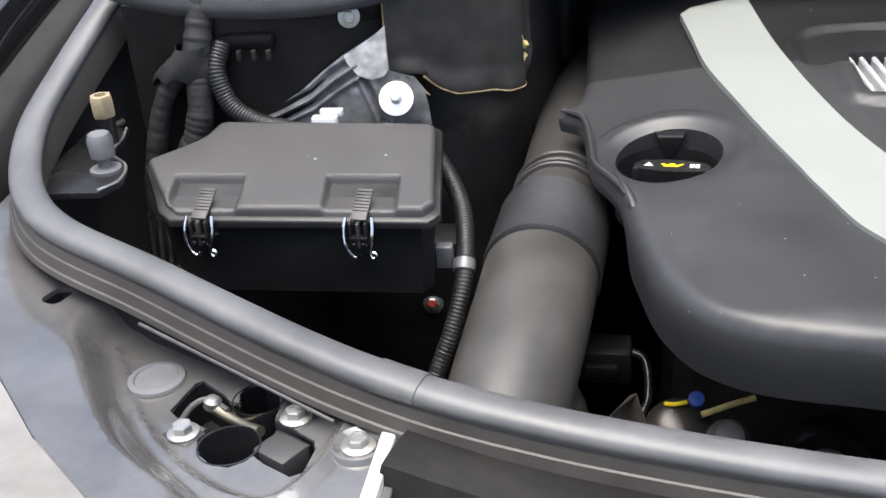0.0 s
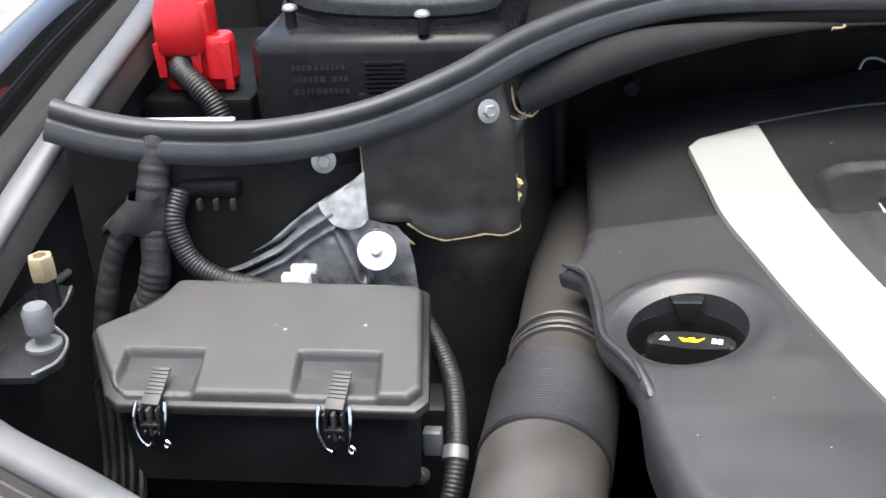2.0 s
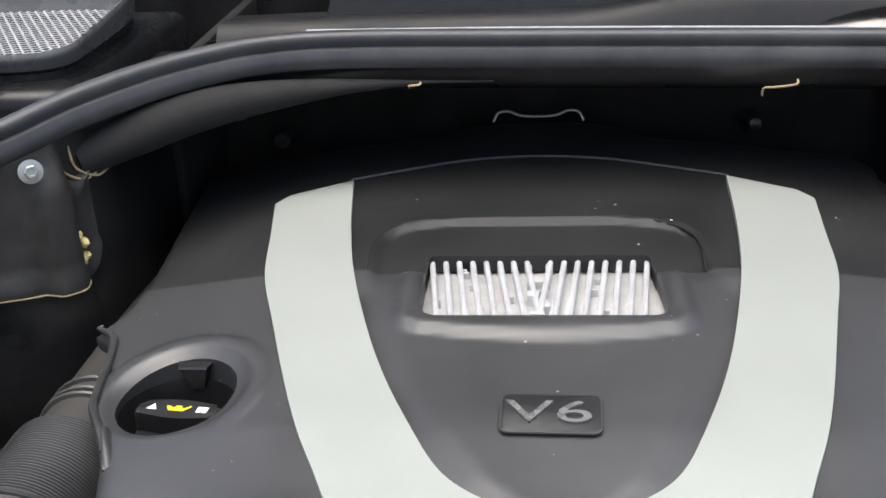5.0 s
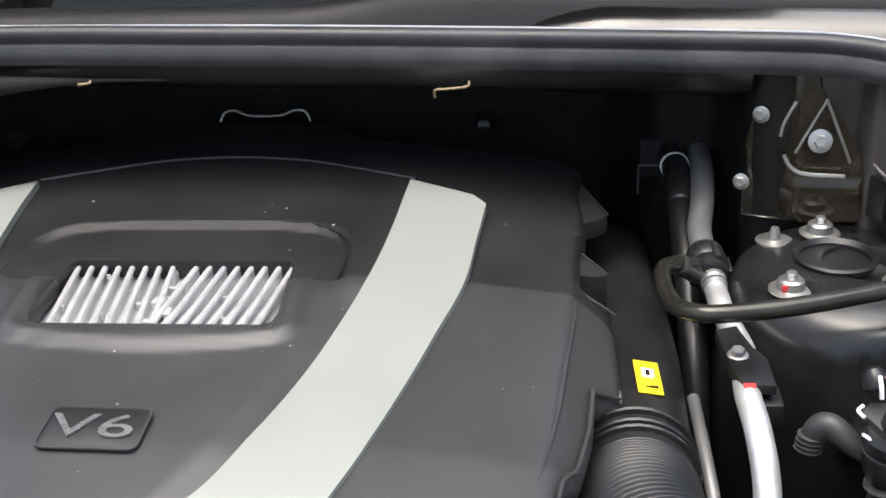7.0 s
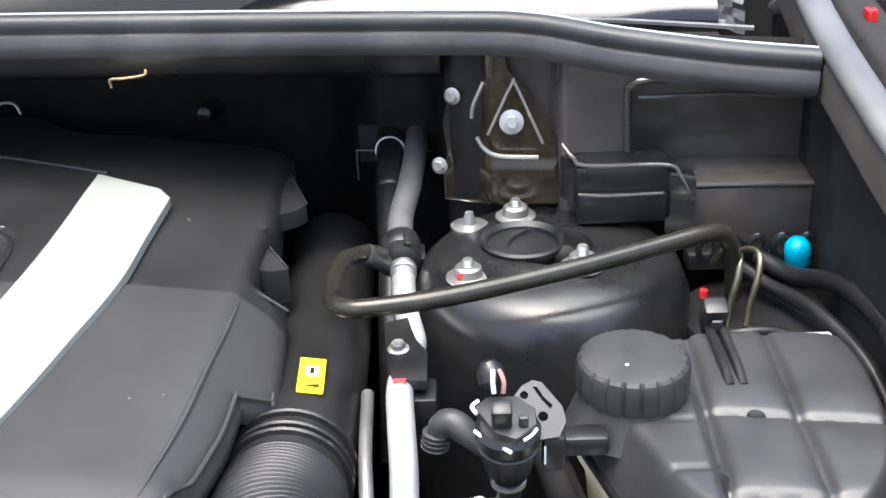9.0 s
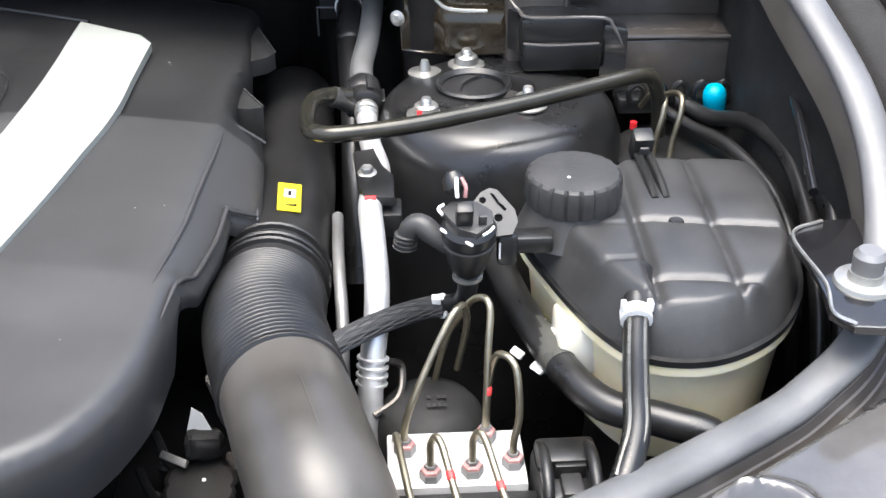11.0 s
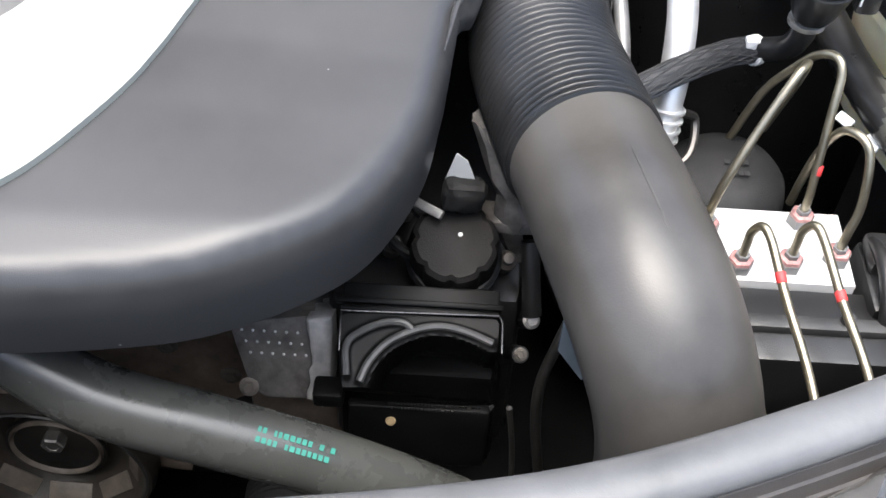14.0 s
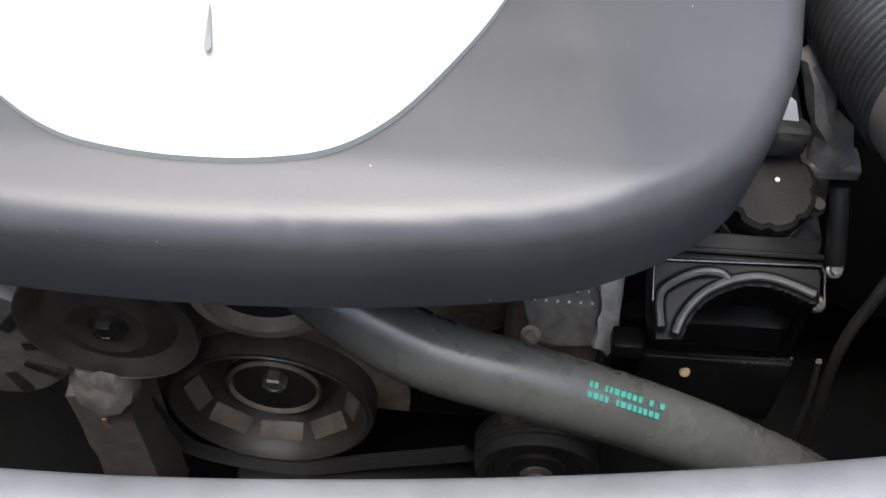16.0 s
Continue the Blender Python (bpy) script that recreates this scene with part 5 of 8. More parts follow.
for p, d, r in (((-0.576, -0.0895, 0.178), (0.25, -0.95, 0.2), 0.0062), ((-0.4390, -0.020, 0.197), (0.55, -0.8, 0.2), 0.0062)):
    bolt(bulkhead, p, d, r, flange=1.75)
part("print", bars(2, axis((-0.612, -0.1035, 0.190), (0.15, -1, 0.1)) @ Matrix.Rotation(radians(180), 4, "Z") @ Matrix.Rotation(radians(180), 4, "Z"), 0.004, 0.003, 0.045, 3), grey_print, bulkhead)
tower = thing("strut_tower_left", "glossy black strut tower below the felt pad", "strut tower", (-0.53, 0.04, -0.55))
part("dome", lathe([(0.13, -0.55), (0.125, -0.10), (0.118, 0.0), (0.114, 0.06), (0.110, 0.12), (0, 0.125)], Matrix.Translation((-0.53, 0.062, 0)), 48), tower_paint, tower)
part("flange", lathe([(0.125, -0.264), (0.1295, -0.262), (0.1295, -0.258), (0.125, -0.256)], Matrix.Translation((-0.53, 0.062, 0)), 48), tower_paint, tower)

# chassis leg with its red-marked bolt
leg = solid("chassis_leg", box(-0.79, -0.475, -0.136, -0.085, -0.62, -0.045, 0.01), bulkhead_black, "black painted chassis leg beside the fuse box", "chassis leg", (-0.6, -0.11, -0.62))
b = bolt(leg, (-0.507, -0.1365, -0.117), (0, -0.9, 0.3), 0.0068, flange=1.6)
part("paint_mark", lathe([(0, 0), (0.004, 0), (0.0035, 0.001), (0, 0.001)], axis((-0.507, -0.1425, -0.114), (0, -0.9, 0.3)), 10), red_print, leg)

# wrapped loom and corrugated tubes
def corrugated(pts, r, pitch=0.0034, seg=14, n=48):
    return tube(pts, lambda g: r * (1 + 0.035 * math.cos(math.tau * g / pitch)), seg, n)


loom = thing("taped_loom", "wiring loom wrapped in black cloth tape", "wiring loom", (-0.75, -0.13, 0.03))
def cloth(r, seed):
    return lambda g: r * (1 + 0.10 * noise.noise(Vector((g * 45, seed, 0)))) + 0.0005 * abs(math.sin(g * 260)) + 0.0012 * abs(noise.noise(Vector((g * 150, seed, 3))))
part("trunk", tube([(-0.714, -0.111, 0.212), (-0.716, -0.118, 0.194), (-0.718, -0.124, 0.178), (-0.721, -0.130, 0.155), (-0.724, -0.132, 0.135)], cloth(0.0132, 1), 16, 16), tape_cloth, loom)
part("branch", tube([(-0.728, -0.130, 0.150), (-0.744, -0.131, 0.136), (-0.758, -0.133, 0.118), (-0.768, -0.135, 0.096), (-0.778, -0.140, 0.06), (-0.784, -0.15, 0.02), (-0.784, -0.17, -0.06)], cloth(0.0098, 2), 14, 16), tape_cloth, loom)
part("branch", tube([(-0.721, -0.132, 0.140), (-0.721, -0.137, 0.122), (-0.723, -0.142, 0.100), (-0.730, -0.146, 0.075), (-0.740, -0.150, 0.05), (-0.750, -0.17, -0.05)], cloth(0.0128, 3), 14, 16), tape_cloth, loom)
rings = []
for k, (z, w, dp) in enumerate(((0.166, 0.0165, 0.016), (0.156, 0.019, 0.018), (0.147, 0.026, 0.018), (0.139, 0.031, 0.017), (0.1345, 0.029, 0.016))):
    rings.append([Vector((-0.7235 - 0.004 * k + w * math.cos(a) * (1 + 0.10 * math.sin(5 * a + k)), -0.133 + dp * math.sin(a), z - 0.011 * max(0.0, math.cos(a * 2 + 0.6)) * (k > 2) + 0.003 * math.sin(a * 7) * (k > 1))) for a in (math.tau * i / 28 for i in range(28))])
part("tape_wrap", loft(bmesh.new(), rings, cap=False), tape_cloth, loom, "loose end of cloth tape")
for k in range(5):
    part("wire", tube([(-0.77 + 0.01 * k, -0.20, 0.02), (-0.755 + 0.012 * k, -0.24 - 0.01 * k, -0.04), (-0.74 + 0.006 * k, -0.30, -0.09), (-0.70 + 0.02 * k, -0.33, -0.17)], 0.004, 7, 6), hose_rubber, loom)
solid("corrugated_cable", corrugated([(-0.697, -0.120, 0.165), (-0.702, -0.135, 0.140), (-0.690, -0.142, 0.108), (-0.665, -0.146, 0.092), (-0.635, -0.150, 0.086), (-0.60, -0.155, 0.080)], 0.0095), conduit, "black corrugated cable tube behind the fuse box", "cable tube", (-0.66, -0.14, 0.08))
bush = thing("cable_entry", "black cable entry block on the bulkhead", "cable entry", (-0.68, -0.125, 0.15))
part("block", box(-0.700, -0.645, -0.124, -0.108, 0.156, 0.172, 0.005), oily_black, bush)
for k in range(4):
    part("prong", box(-0.697 + 0.015 * k, -0.693 + 0.015 * k, -0.129, -0.122, 0.148, 0.158, 0.001), felt, bush)
hose = thing("fuse_box_conduit", "black corrugated conduit with a grey clamp", "cable conduit", (-0.46, -0.25, -0.08))
part("tube", corrugated([(-0.490, -0.150, 0.060), (-0.474, -0.170, 0.046), (-0.457, -0.205, 0.030), (-0.449, -0.245, 0.012), (-0.448, -0.275, -0.012), (-0.456, -0.300, -0.045), (-0.475, -0.33, -0.10), (-0.48, -0.38, -0.18)], 0.0085), conduit, hose)
part("clamp", lathe([(0.0085, -0.006), (0.0105, -0.005), (0.0105, 0.005), (0.0085, 0.006)], axis((-0.4485, -0.262, 0.0), (0.0, -0.75, -0.65)), 16), grey_pipe, hose, "grey clamp")
part("clamp_lug", box(-0.474, -0.459, -0.262, -0.250, -0.004, 0.018, 0.002), grey_pipe, hose)
tab = thing("white_clip", "small white plastic clip behind the fuse box", "plastic clip", (-0.592, -0.150, 0.08))
part("body", box(-0.606, -0.582, -0.158, -0.148, 0.086, 0.100, 0.001), white_plastic, tab)
part("hook", box(-0.600, -0.578, -0.147, -0.140, 0.097, 0.104, 0.001), white_plastic, tab)
part("slot", box(-0.600, -0.590, -0.1595, -0.1575, 0.089, 0.095), black_plastic, tab)

# bracket with two buffers on the left wing
br = thing("buffer_bracket_left", "black painted bracket with two rubber buffers", "bracket", (-0.78, -0.25, 0.08))
plate_l = [(-0.825, -0.170), (-0.787, -0.172), (-0.780, -0.200), (-0.778, -0.235), (-0.750, -0.262), (-0.741, -0.295), (-0.752, -0.318), (-0.800, -0.322), (-0.825, -0.30)]
part("plate", prism(plate_l, 0.092, 0.098, 0.002), box_plastic, br, angle=25)
# white edge highlights of the black plate, put in as a zinc bead
part("plate_edge", tube([(-0.787, -0.176, 0.0985), (-0.780, -0.202, 0.0985), (-0.776, -0.236, 0.0985), (-0.750, -0.264, 0.0985), (-0.743, -0.295, 0.0985), (-0.754, -0.316, 0.0985)], 0.0014, 6), zinc, br)
part("post", lathe([(0, 0.098), (0.0085, 0.098), (0.0085, 0.127), (0, 0.127)], Matrix.Translation((-0.787, -0.213, 0)), 18), satin_black, br)
part("hex_nut", lathe([(0.0, 0.126), (0.0105, 0.126), (0.0112, 0.129), (0.0112, 0.143), (0.0100, 0.1465), (0.0060, 0.1470), (0.0052, 0.140), (0, 0.140)], Matrix.Translation((-0.787, -0.213, 0)), 6), tan_nut, br, "tan hexagon nut with a round hole", angle=25)
part("buffer", lathe([(0, 0.098), (0.014, 0.098), (0.014, 0.101), (0.006, 0.103), (0.006, 0.112), (0.011, 0.113), (0.0115, 0.129), (0.009, 0.134), (0, 0.134)], Matrix.Translation((-0.764, -0.274, 0)), 22), grey_pipe, br, "grey rubber buffer on a washer")

# ---- battery corner behind the seal ----
bat = thing("battery_terminal", "bright red plastic battery terminal cover", "terminal cover", (-0.76, 0.12, 0.185))
rows = []
for z, w, d, r, ox, oy in ((0.226, 0.050, 0.044, 0.010, 0.0, 0.0), (0.232, 0.057, 0.050, 0.014, 0.0, 0.0), (0.262, 0.058, 0.050, 0.015, 0.001, 0.001), (0.276, 0.054, 0.046, 0.014, 0.002, 0.003), (0.288, 0.044, 0.038, 0.012, 0.003, 0.005), (0.2945, 0.036, 0.030, 0.010, 0.004, 0.006), (0.2960, 0.026, 0.020, 0.008, 0.004, 0.006)):
    rows.append([Vector((-0.7635 + ox + x, 0.112 + oy + y, z + 0.16 * y)) for x, y in rounded_rect(w, d, r)])
part("cap", loft(bmesh.new(), rows), red_plastic, bat, angle=60)
part("shoulder", box(-0.748, -0.731, 0.094, 0.128, 0.226, 0.276, 0.006), red_plastic, bat)
part("side_lug", lathe([(0.0175, 0.198), (0.0165, 0.232), (0.0150, 0.2395), (0.0135, 0.2410), (0, 0.2410)], Matrix.Translation((-0.7265, 0.106, 0)), 28), red_plastic, bat)
for x, z0 in ((-0.786, 0.200), (-0.766, 0.212), (-0.748, 0.204), (-0.7165, 0.186)):
    part("prong", prism([(x - 0.006, 0.090), (x + 0.006, 0.090), (x + 0.005, 0.098), (x - 0.005, 0.098)], z0, 0.236, 0.001, taper=0.7), red_plastic, bat)
part("skirt", box(-0.788, -0.716, 0.098, 0.130, 0.182, 0.228, 0.006), red_plastic, bat)
solid("battery_cable", corrugated([(-0.768, 0.098, 0.212), (-0.760, 0.080, 0.208), (-0.742, 0.068, 0.196), (-0.725, 0.062, 0.176), (-0.718, 0.055, 0.150), (-0.72, 0.03, 0.12), (-0.72, 0.0, 0.06)], 0.012), conduit, "thick black corrugated battery cable", "battery cable", (-0.74, 0.06, 0.06))
solid("battery", box(-0.810, -0.690, 0.075, 0.36, -0.1, 0.182, 0.008), oily_black, "black battery case behind the seal", "battery", (-0.75, 0.2, -0.1))
# the shelf's white glare is put into its pale colour
solid("tray_sheet", box(-0.790, -0.650, -0.104, -0.086, 0.2150, 0.2190, 0.002), bare_patch, "metal shelf behind the seal, white glare painted in", "metal shelf", (-0.7, -0.06, 0.196), kind="structure")
solid("shelf_floor", box(-0.82, -0.42, 0.06, 0.62, 0.02, 0.03), satin_black, "black floor of the battery compartment", "floor", (-0.6, 0.2, 0.02), kind="structure")
solid("shelf_side", box(-0.40, -0.385, 0.22, 0.62, 0.02, 0.215, 0.004), felt, "black felted side wall of the battery compartment", "side wall", (-0.39, 0.3, 0.02), kind="structure")
solid("rear_wall", box(-0.86, 0.86, 0.60, 0.62, -0.1, 0.46), satin_black, "black scuttle wall below the windscreen", "scuttle", (0, 0.61, -0.1), kind="structure")

air = thing("cabin_air_box", "black plastic air box with honeycomb grille", "air box", (-0.56, 0.2, 0.03))
part("housing", prism([(-0.683, 0.075), (-0.672, 0.062), (-0.445, 0.056), (-0.428, 0.068), (-0.420, 0.40), (-0.69, 0.40)], 0.03, 0.246, 0.017, seg=4), box_plastic, air, angle=40)
RIM = round_poly([(-0.655, 0.150), (-0.615, 0.112), (-0.55, 0.092), (-0.485, 0.088), (-0.448, 0.105), (-0.440, 0.15), (-0.440, 0.27), (-0.47, 0.335), (-0.56, 0.345), (-0.655, 0.335), (-0.685, 0.28), (-0.68, 0.20)], 6)
part("collar", prism(RIM, 0.19, 0.2475, 0.002), felt, air, "dark filter below the mesh")
bm = bmesh.new()
cx0, cy0 = -0.56, 0.21
def rim_ring(k, z, tilt):
    return [Vector((cx0 + (x - cx0) * k, cy0 + (y - cy0) * k, z + tilt * 0.10 * (cy0 + (y - cy0) * k - 0.09))) for x, y in RIM]
loft(bm, [rim_ring(k, z, t) for k, z, t in ((1.018, 0.258, 0.3), (1.040, 0.265, 0.8), (1.056, 0.2690, 1), (1.058, 0.2730, 1), (1.046, 0.2760, 1), (1.026, 0.2755, 1), (1.008, 0.2725, 1), (0.975, 0.2650, 0.5), (0.950, 0.2600, 0), (0.935, 0.2570, 0))], cap=False)
neck = loft(bmesh.new(), [rim_ring(k, z, 0) for k, z in ((1.040, 0.240), (1.030, 0.2475), (0.990, 0.2490), (0.985, 0.2540), (1.000, 0.2555), (1.004, 0.2590), (0.992, 0.2600), (1.018, 0.2640))], cap=False)
part("neck", neck, box_plastic, air, "stepped black neck below the rim", angle=40)
part("rim", bm, grille_rim, air, "grey raised rim", angle=60)
bm = bmesh.new()
inner_rim_poly = [(cx0 + (x - cx0) * 0.955, cy0 + (y - cy0) * 0.955) for x, y in RIM]
pitch, j = 0.0101, 0
y = 0.09
while y < 0.35:
    x = -0.69 + (j % 2) * pitch / 2
    while x < -0.43:
        if inside((x, y), inner_rim_poly):
            ring_o = [Vector((x + pitch * 0.578 * math.cos(math.tau * (k + 0.5) / 6), y + pitch * 0.578 * math.sin(math.tau * (k + 0.5) / 6), 0)) for k in range(6)]
            ring_i = [Vector((x + pitch * 0.475 * math.cos(math.tau * (k + 0.5) / 6), y + pitch * 0.475 * math.sin(math.tau * (k + 0.5) / 6), 0)) for k in range(6)]
            zt = 0.2610
            a = [bm.verts.new(p + Z * zt) for p in ring_o]
            b = [bm.verts.new(p + Z * zt) for p in ring_i]
            c = [bm.verts.new(p + Z * (zt - 0.0007)) for p in ring_i]
            for k in range(6):
                m = (k + 1) % 6
                bm.faces.new((a[k], a[m], b[m], b[k]))
                bm.faces.new((b[k], b[m], c[m], c[k]))
        x += pitch
    y += pitch * 0.866
    j += 1
tagged(part("grille", bm, grille_web, air, "grey plastic honeycomb mesh"), kind="stuff")
for p in ((-0.508, 0.066, 0.246), (-0.648, 0.105, 0.246)):
    stud = part("stud", lathe([(0, 0), (0.0045, 0), (0.0060, 0.0), (0.0056, 0.018), (0, 0.018)], axis(p, (0, 0, 1)), 16), box_plastic, air)
    part("bolt", lathe([(0.0058, 0), (0.0080, 0.001), (0.0078, 0.003), (0.0062, 0.0052), (0.003, 0.0064), (0, 0.0066)], axis((p[0], p[1], p[2] + 0.0165), (0, 0, 1)), 18), zinc, air, "bright domed bolt")
part("fin_stack", box(-0.575, -0.525, 0.0545, 0.062, 0.186, 0.190), black_plastic, air)
for k in range(7):
    part("fin", box(-0.567, -0.527, 0.0540, 0.060, 0.193 + 0.0045 * k, 0.1952 + 0.0045 * k), box_plastic, air)
part("print", bars(3, axis((-0.612, 0.0585, 0.205), (0.02, -1, 0)), 0.006, 0.006, 0.055, 8), grey_print, air)
solid("scuttle_trim", box(-0.425, -0.300, 0.19, 0.30, 0.17, 0.222, 0.008), black_plastic, "black plastic scuttle trim beside the air box", "trim", (-0.36, 0.25, 0.17), kind="structure")

# clips along the cowl beam
for p, k in (((-0.118, 0.138, 0.222), 0.35), ((0.222, 0.140, 0.212), 1.0)):
    cl = thing("beam_clip", "small bent wire clip on the cowl beam", "wire clip", p, group="beam clips")
    part("wire", tube([(p[0] + dx * k, p[1] + dy, p[2] + dz * k) for dx, dy, dz in ((-0.008, 0, -0.008), (-0.007, -0.003, 0), (0.004, -0.004, 0.001), (0.022, -0.003, 0.003), (0.024, 0, 0.007))], 0.0012, 6), tan_edge, cl)
solid("firewall_grommet", lathe([(0.012, 0), (0.013, 0.006), (0.009, 0.020), (0.007, 0.05), (0, 0.052)], axis((0.245, 0.385, 0.10), (0, -1, 0.2)), 20), hose_rubber, "black rubber grommet on the firewall", "grommet", (0.245, 0.385, 0.08))
solid("firewall_stub", lathe([(0, 0), (0.012, 0), (0.012, 0.02), (0.009, 0.024), (0, 0.024)], axis((-0.31, 0.385, 0.09), (0, -1, 0)), 16), dark_steel, "dull stud on the firewall", "stud", (-0.31, 0.385, 0.08))


# ---- bonnet catches on the front panels ----
def catch(side, name):
    def X(x, y):
        return catch_xy(side, x, y)
    z0 = 0.001 if side > 0 else 0.0245
    c = thing(name, "black bonnet catch with two round cups", "bonnet catch", (*X(-0.575, -0.50), z0 - 0.01))
    outline = [X(*p) for p in CATCH]
    part("well", prism([X(-0.576 + (x + 0.576) * 1.08, -0.50 + (y + 0.50) * 1.08) for x, y in CATCH], z0 - 0.050, z0 - 0.040, 0.0004), felt, c, "dark floor of the catch")
    wall = [[Vector((*X(*p), z0 + dz)) for p in CATCH] for dz in (-0.042, -0.0055)]
    part("lining", loft(bmesh.new(), wall, cap=False), matt_black, c)
    loop = [Vector((x, y, z0 - 0.0045)) for x, y in outline]
    part("edge_bead", tube(loop + loop[:1], 0.0013, 6, 1), gloss_black, c)
    for px, py, r in ((-0.5735, -0.4695, 0.0175), (-0.578, -0.524, 0.0205)):
        q = X(px, py)
        part("cup", lathe([(r, z0 - 0.040), (r, z0 - 0.004), (r + 0.0007, z0 - 0.0022), (r + 0.0017, z0 - 0.0022), (r + 0.0023, z0 - 0.004), (r + 0.0023, z0 - 0.040)], Matrix.Translation((q[0], q[1], 0)), 32), gloss_black, c)
    a, m0, b = X(-0.611, -0.471), X(-0.590, -0.484), X(-0.562, -0.503)
    part("lever", tube([(*a, z0 - 0.008), (*m0, z0 - 0.010), (*b, z0 - 0.006)], [0.0050, 0.0042, 0.0030, 0.0044], 10), steel_pipe, c, "greased yellow-zinc lever")
    part("lever_pin", lathe([(0, 0), (0.0065, 0), (0.0065, 0.006), (0.004, 0.0085), (0, 0.009)], axis((*X(-0.609, -0.473), z0 - 0.008), (0.2, 0, 1)), 16), zinc, c, "bright lever pin")
    hoop = [X(-0.625, -0.494), X(-0.624, -0.478), X(-0.618, -0.468), X(-0.608, -0.470), X(-0.594, -0.480)]
    part("hoop", tube([(*p, z0 - 0.006) for p in hoop], 0.0024, 8), sheen_grey, c, "bent wire hoop")
    q = X(-0.541, -0.522)
    turn = Matrix.Rotation(radians(-30 if side < 0 else 20), 4, "Z")
    part("block", box(-0.015, 0.015, -0.0125, 0.0125, -0.038, -0.003, 0.002, m=Matrix.Translation((q[0], q[1], z0)) @ turn), matt_plastic, c)
    part("block_step", box(-0.020, 0.013, 0.0115, 0.0165, -0.030, -0.006, 0.0015, m=Matrix.Translation((q[0], q[1], z0)) @ turn), black_plastic, c)
    for px, py in ((-0.6150, -0.5140), (-0.5380, -0.4910)):
        q = X(px, py)
        part("ear", box(-0.013, 0.013, -0.010, 0.010, -0.012, -0.0015, 0.002, m=Matrix.Translation((q[0], q[1], z0)) @ turn), matt_plastic, c)
        bolt(c, (q[0], q[1], z0 - 0.0015), (0, 0, 1), 0.0072, flange=1.6, h=0.85)
    q = (-0.647, -0.484) if side < 0 else (0.681, -0.485)
    plug = thing("panel_plug", "clear plastic plug pressed into the panel", "plug", (q[0], q[1], front_height(q[0], q[1])), group="panel plugs")
    part("disc", lathe([(0, 0), (0.0225, 0), (0.0215, 0.0025), (0.017, 0.0035), (0.016, 0.002), (0, 0.0025)], Matrix.Translation((q[0], q[1], front_height(q[0], q[1]) + 0.0005)), 32), clear_plug, plug)
    return c


catch(-1, "bonnet_catch")
catch(1, "bonnet_catch")
q = (-0.475, -0.5545)
fix = thing("panel_bolt", "zinc flange bolt in a dished seat", "bolt", (*q, front_height(*q)))
part("seat", lathe([(0.012, 0.001), (0.017, 0.0045), (0.019, 0.004), (0.021, 0)], Matrix.Translation((*q, front_height(*q))), 28), panel_paint, fix)
bolt(fix, (*q, front_height(*q) + 0.001), (0, 0, 1), 0.0075, flange=1.6, h=0.8)
solid("panel_rib", box(-0.461, -0.450, -0.625, -0.508, -0.035, 0.032, 0.002, m=None), bare_patch, "light grey upright metal rib on the front panel", "metal rib", (-0.46, -0.53, -0.035))


# ---- right side of the bay ----
# bracket plate with its triangle pressing
tri = thing("wing_bracket", "brown-waxed steel bracket with pressed triangle and bolt", "bracket", (0.555, 0.14, 0.07))
sheet = patch([[(0.507, 0.238), (0.552, 0.238), (0.558, 0.208), (0.578, 0.184), (0.600, 0.142), (0.606, 0.085), (0.500, 0.080), (0.499, 0.105), (0.504, 0.125), (0.500, 0.15), (0.506, 0.18)]], [], 0.005, lambda x, z: 0.0)
for v in sheet.verts:
    x, z = v.co.x, v.co.y
    v.co = Vector((x, 0.1405 - (x - 0.52) * 0.10 + 0.018 * smooth(0.545, 0.525, x) - 0.004 * smooth(0.130, 0.112, z), z))
part("sheet", sheet, brown_wax, tri, angle=60)
# glints on the waxed pressing's edges, painted as thin zinc tubes
part("pressed_edge", tube([(0.540, 0.1335, 0.150), (0.561, 0.1315, 0.195), (0.565, 0.1315, 0.195), (0.588, 0.1290, 0.142)], 0.0015, 8, 5), zinc, tri)
part("pressed_edge", tube([(0.537, 0.134, 0.198), (0.528, 0.134, 0.178), (0.526, 0.134, 0.166)], 0.0018, 8), zinc, tri)
part("pressed_edge", tube([(0.530, 0.134, 0.148), (0.537, 0.132, 0.137), (0.550, 0.130, 0.131), (0.584, 0.126, 0.130)], 0.0020, 8), zinc, tri)
bolt(tri, (0.561, 0.134, 0.161), (0, -0.95, 0.25), 0.0062, flange=1.75)
for x, z in ((0.510, 0.182), (0.4965, 0.117)):
    bolt(tri, (x, 0.148, z), (-0.45, -0.9, 0.1), 0.0052, flange=1.5)

# pressed panel on the wing side, with a ledge for the pipes
wp = thing("scuttle_panel", "black pressed panel with ribs beside the turret", "body panel", (0.74, 0.09, 0.05), kind="structure")
def relief(x, z):
    inn = smooth(0.660, 0.668, x) * smooth(0.840, 0.832, x) * smooth(0.199, 0.190, z) * smooth(0.105, 0.109, z)
    return 0.122 - (x - 0.60) * 0.05 + 0.034 * inn + 0.026 * smooth(0.606, 0.596, x)
sheet = patch([[(0.535, 0.075), (0.856, 0.075), (0.856, 0.230), (0.68, 0.240), (0.535, 0.242)]], [], 0.004, lambda x, z: 0.0)
for v in sheet.verts:
    v.co = Vector((v.co.x, relief(v.co.x, v.co.y), v.co.y))
part("sheet", sheet, bay_paint, wp, angle=60)
part("pocket_floor", box(0.664, 0.842, 0.084, 0.152, 0.111, 0.116, 0.0015), bay_paint, wp)
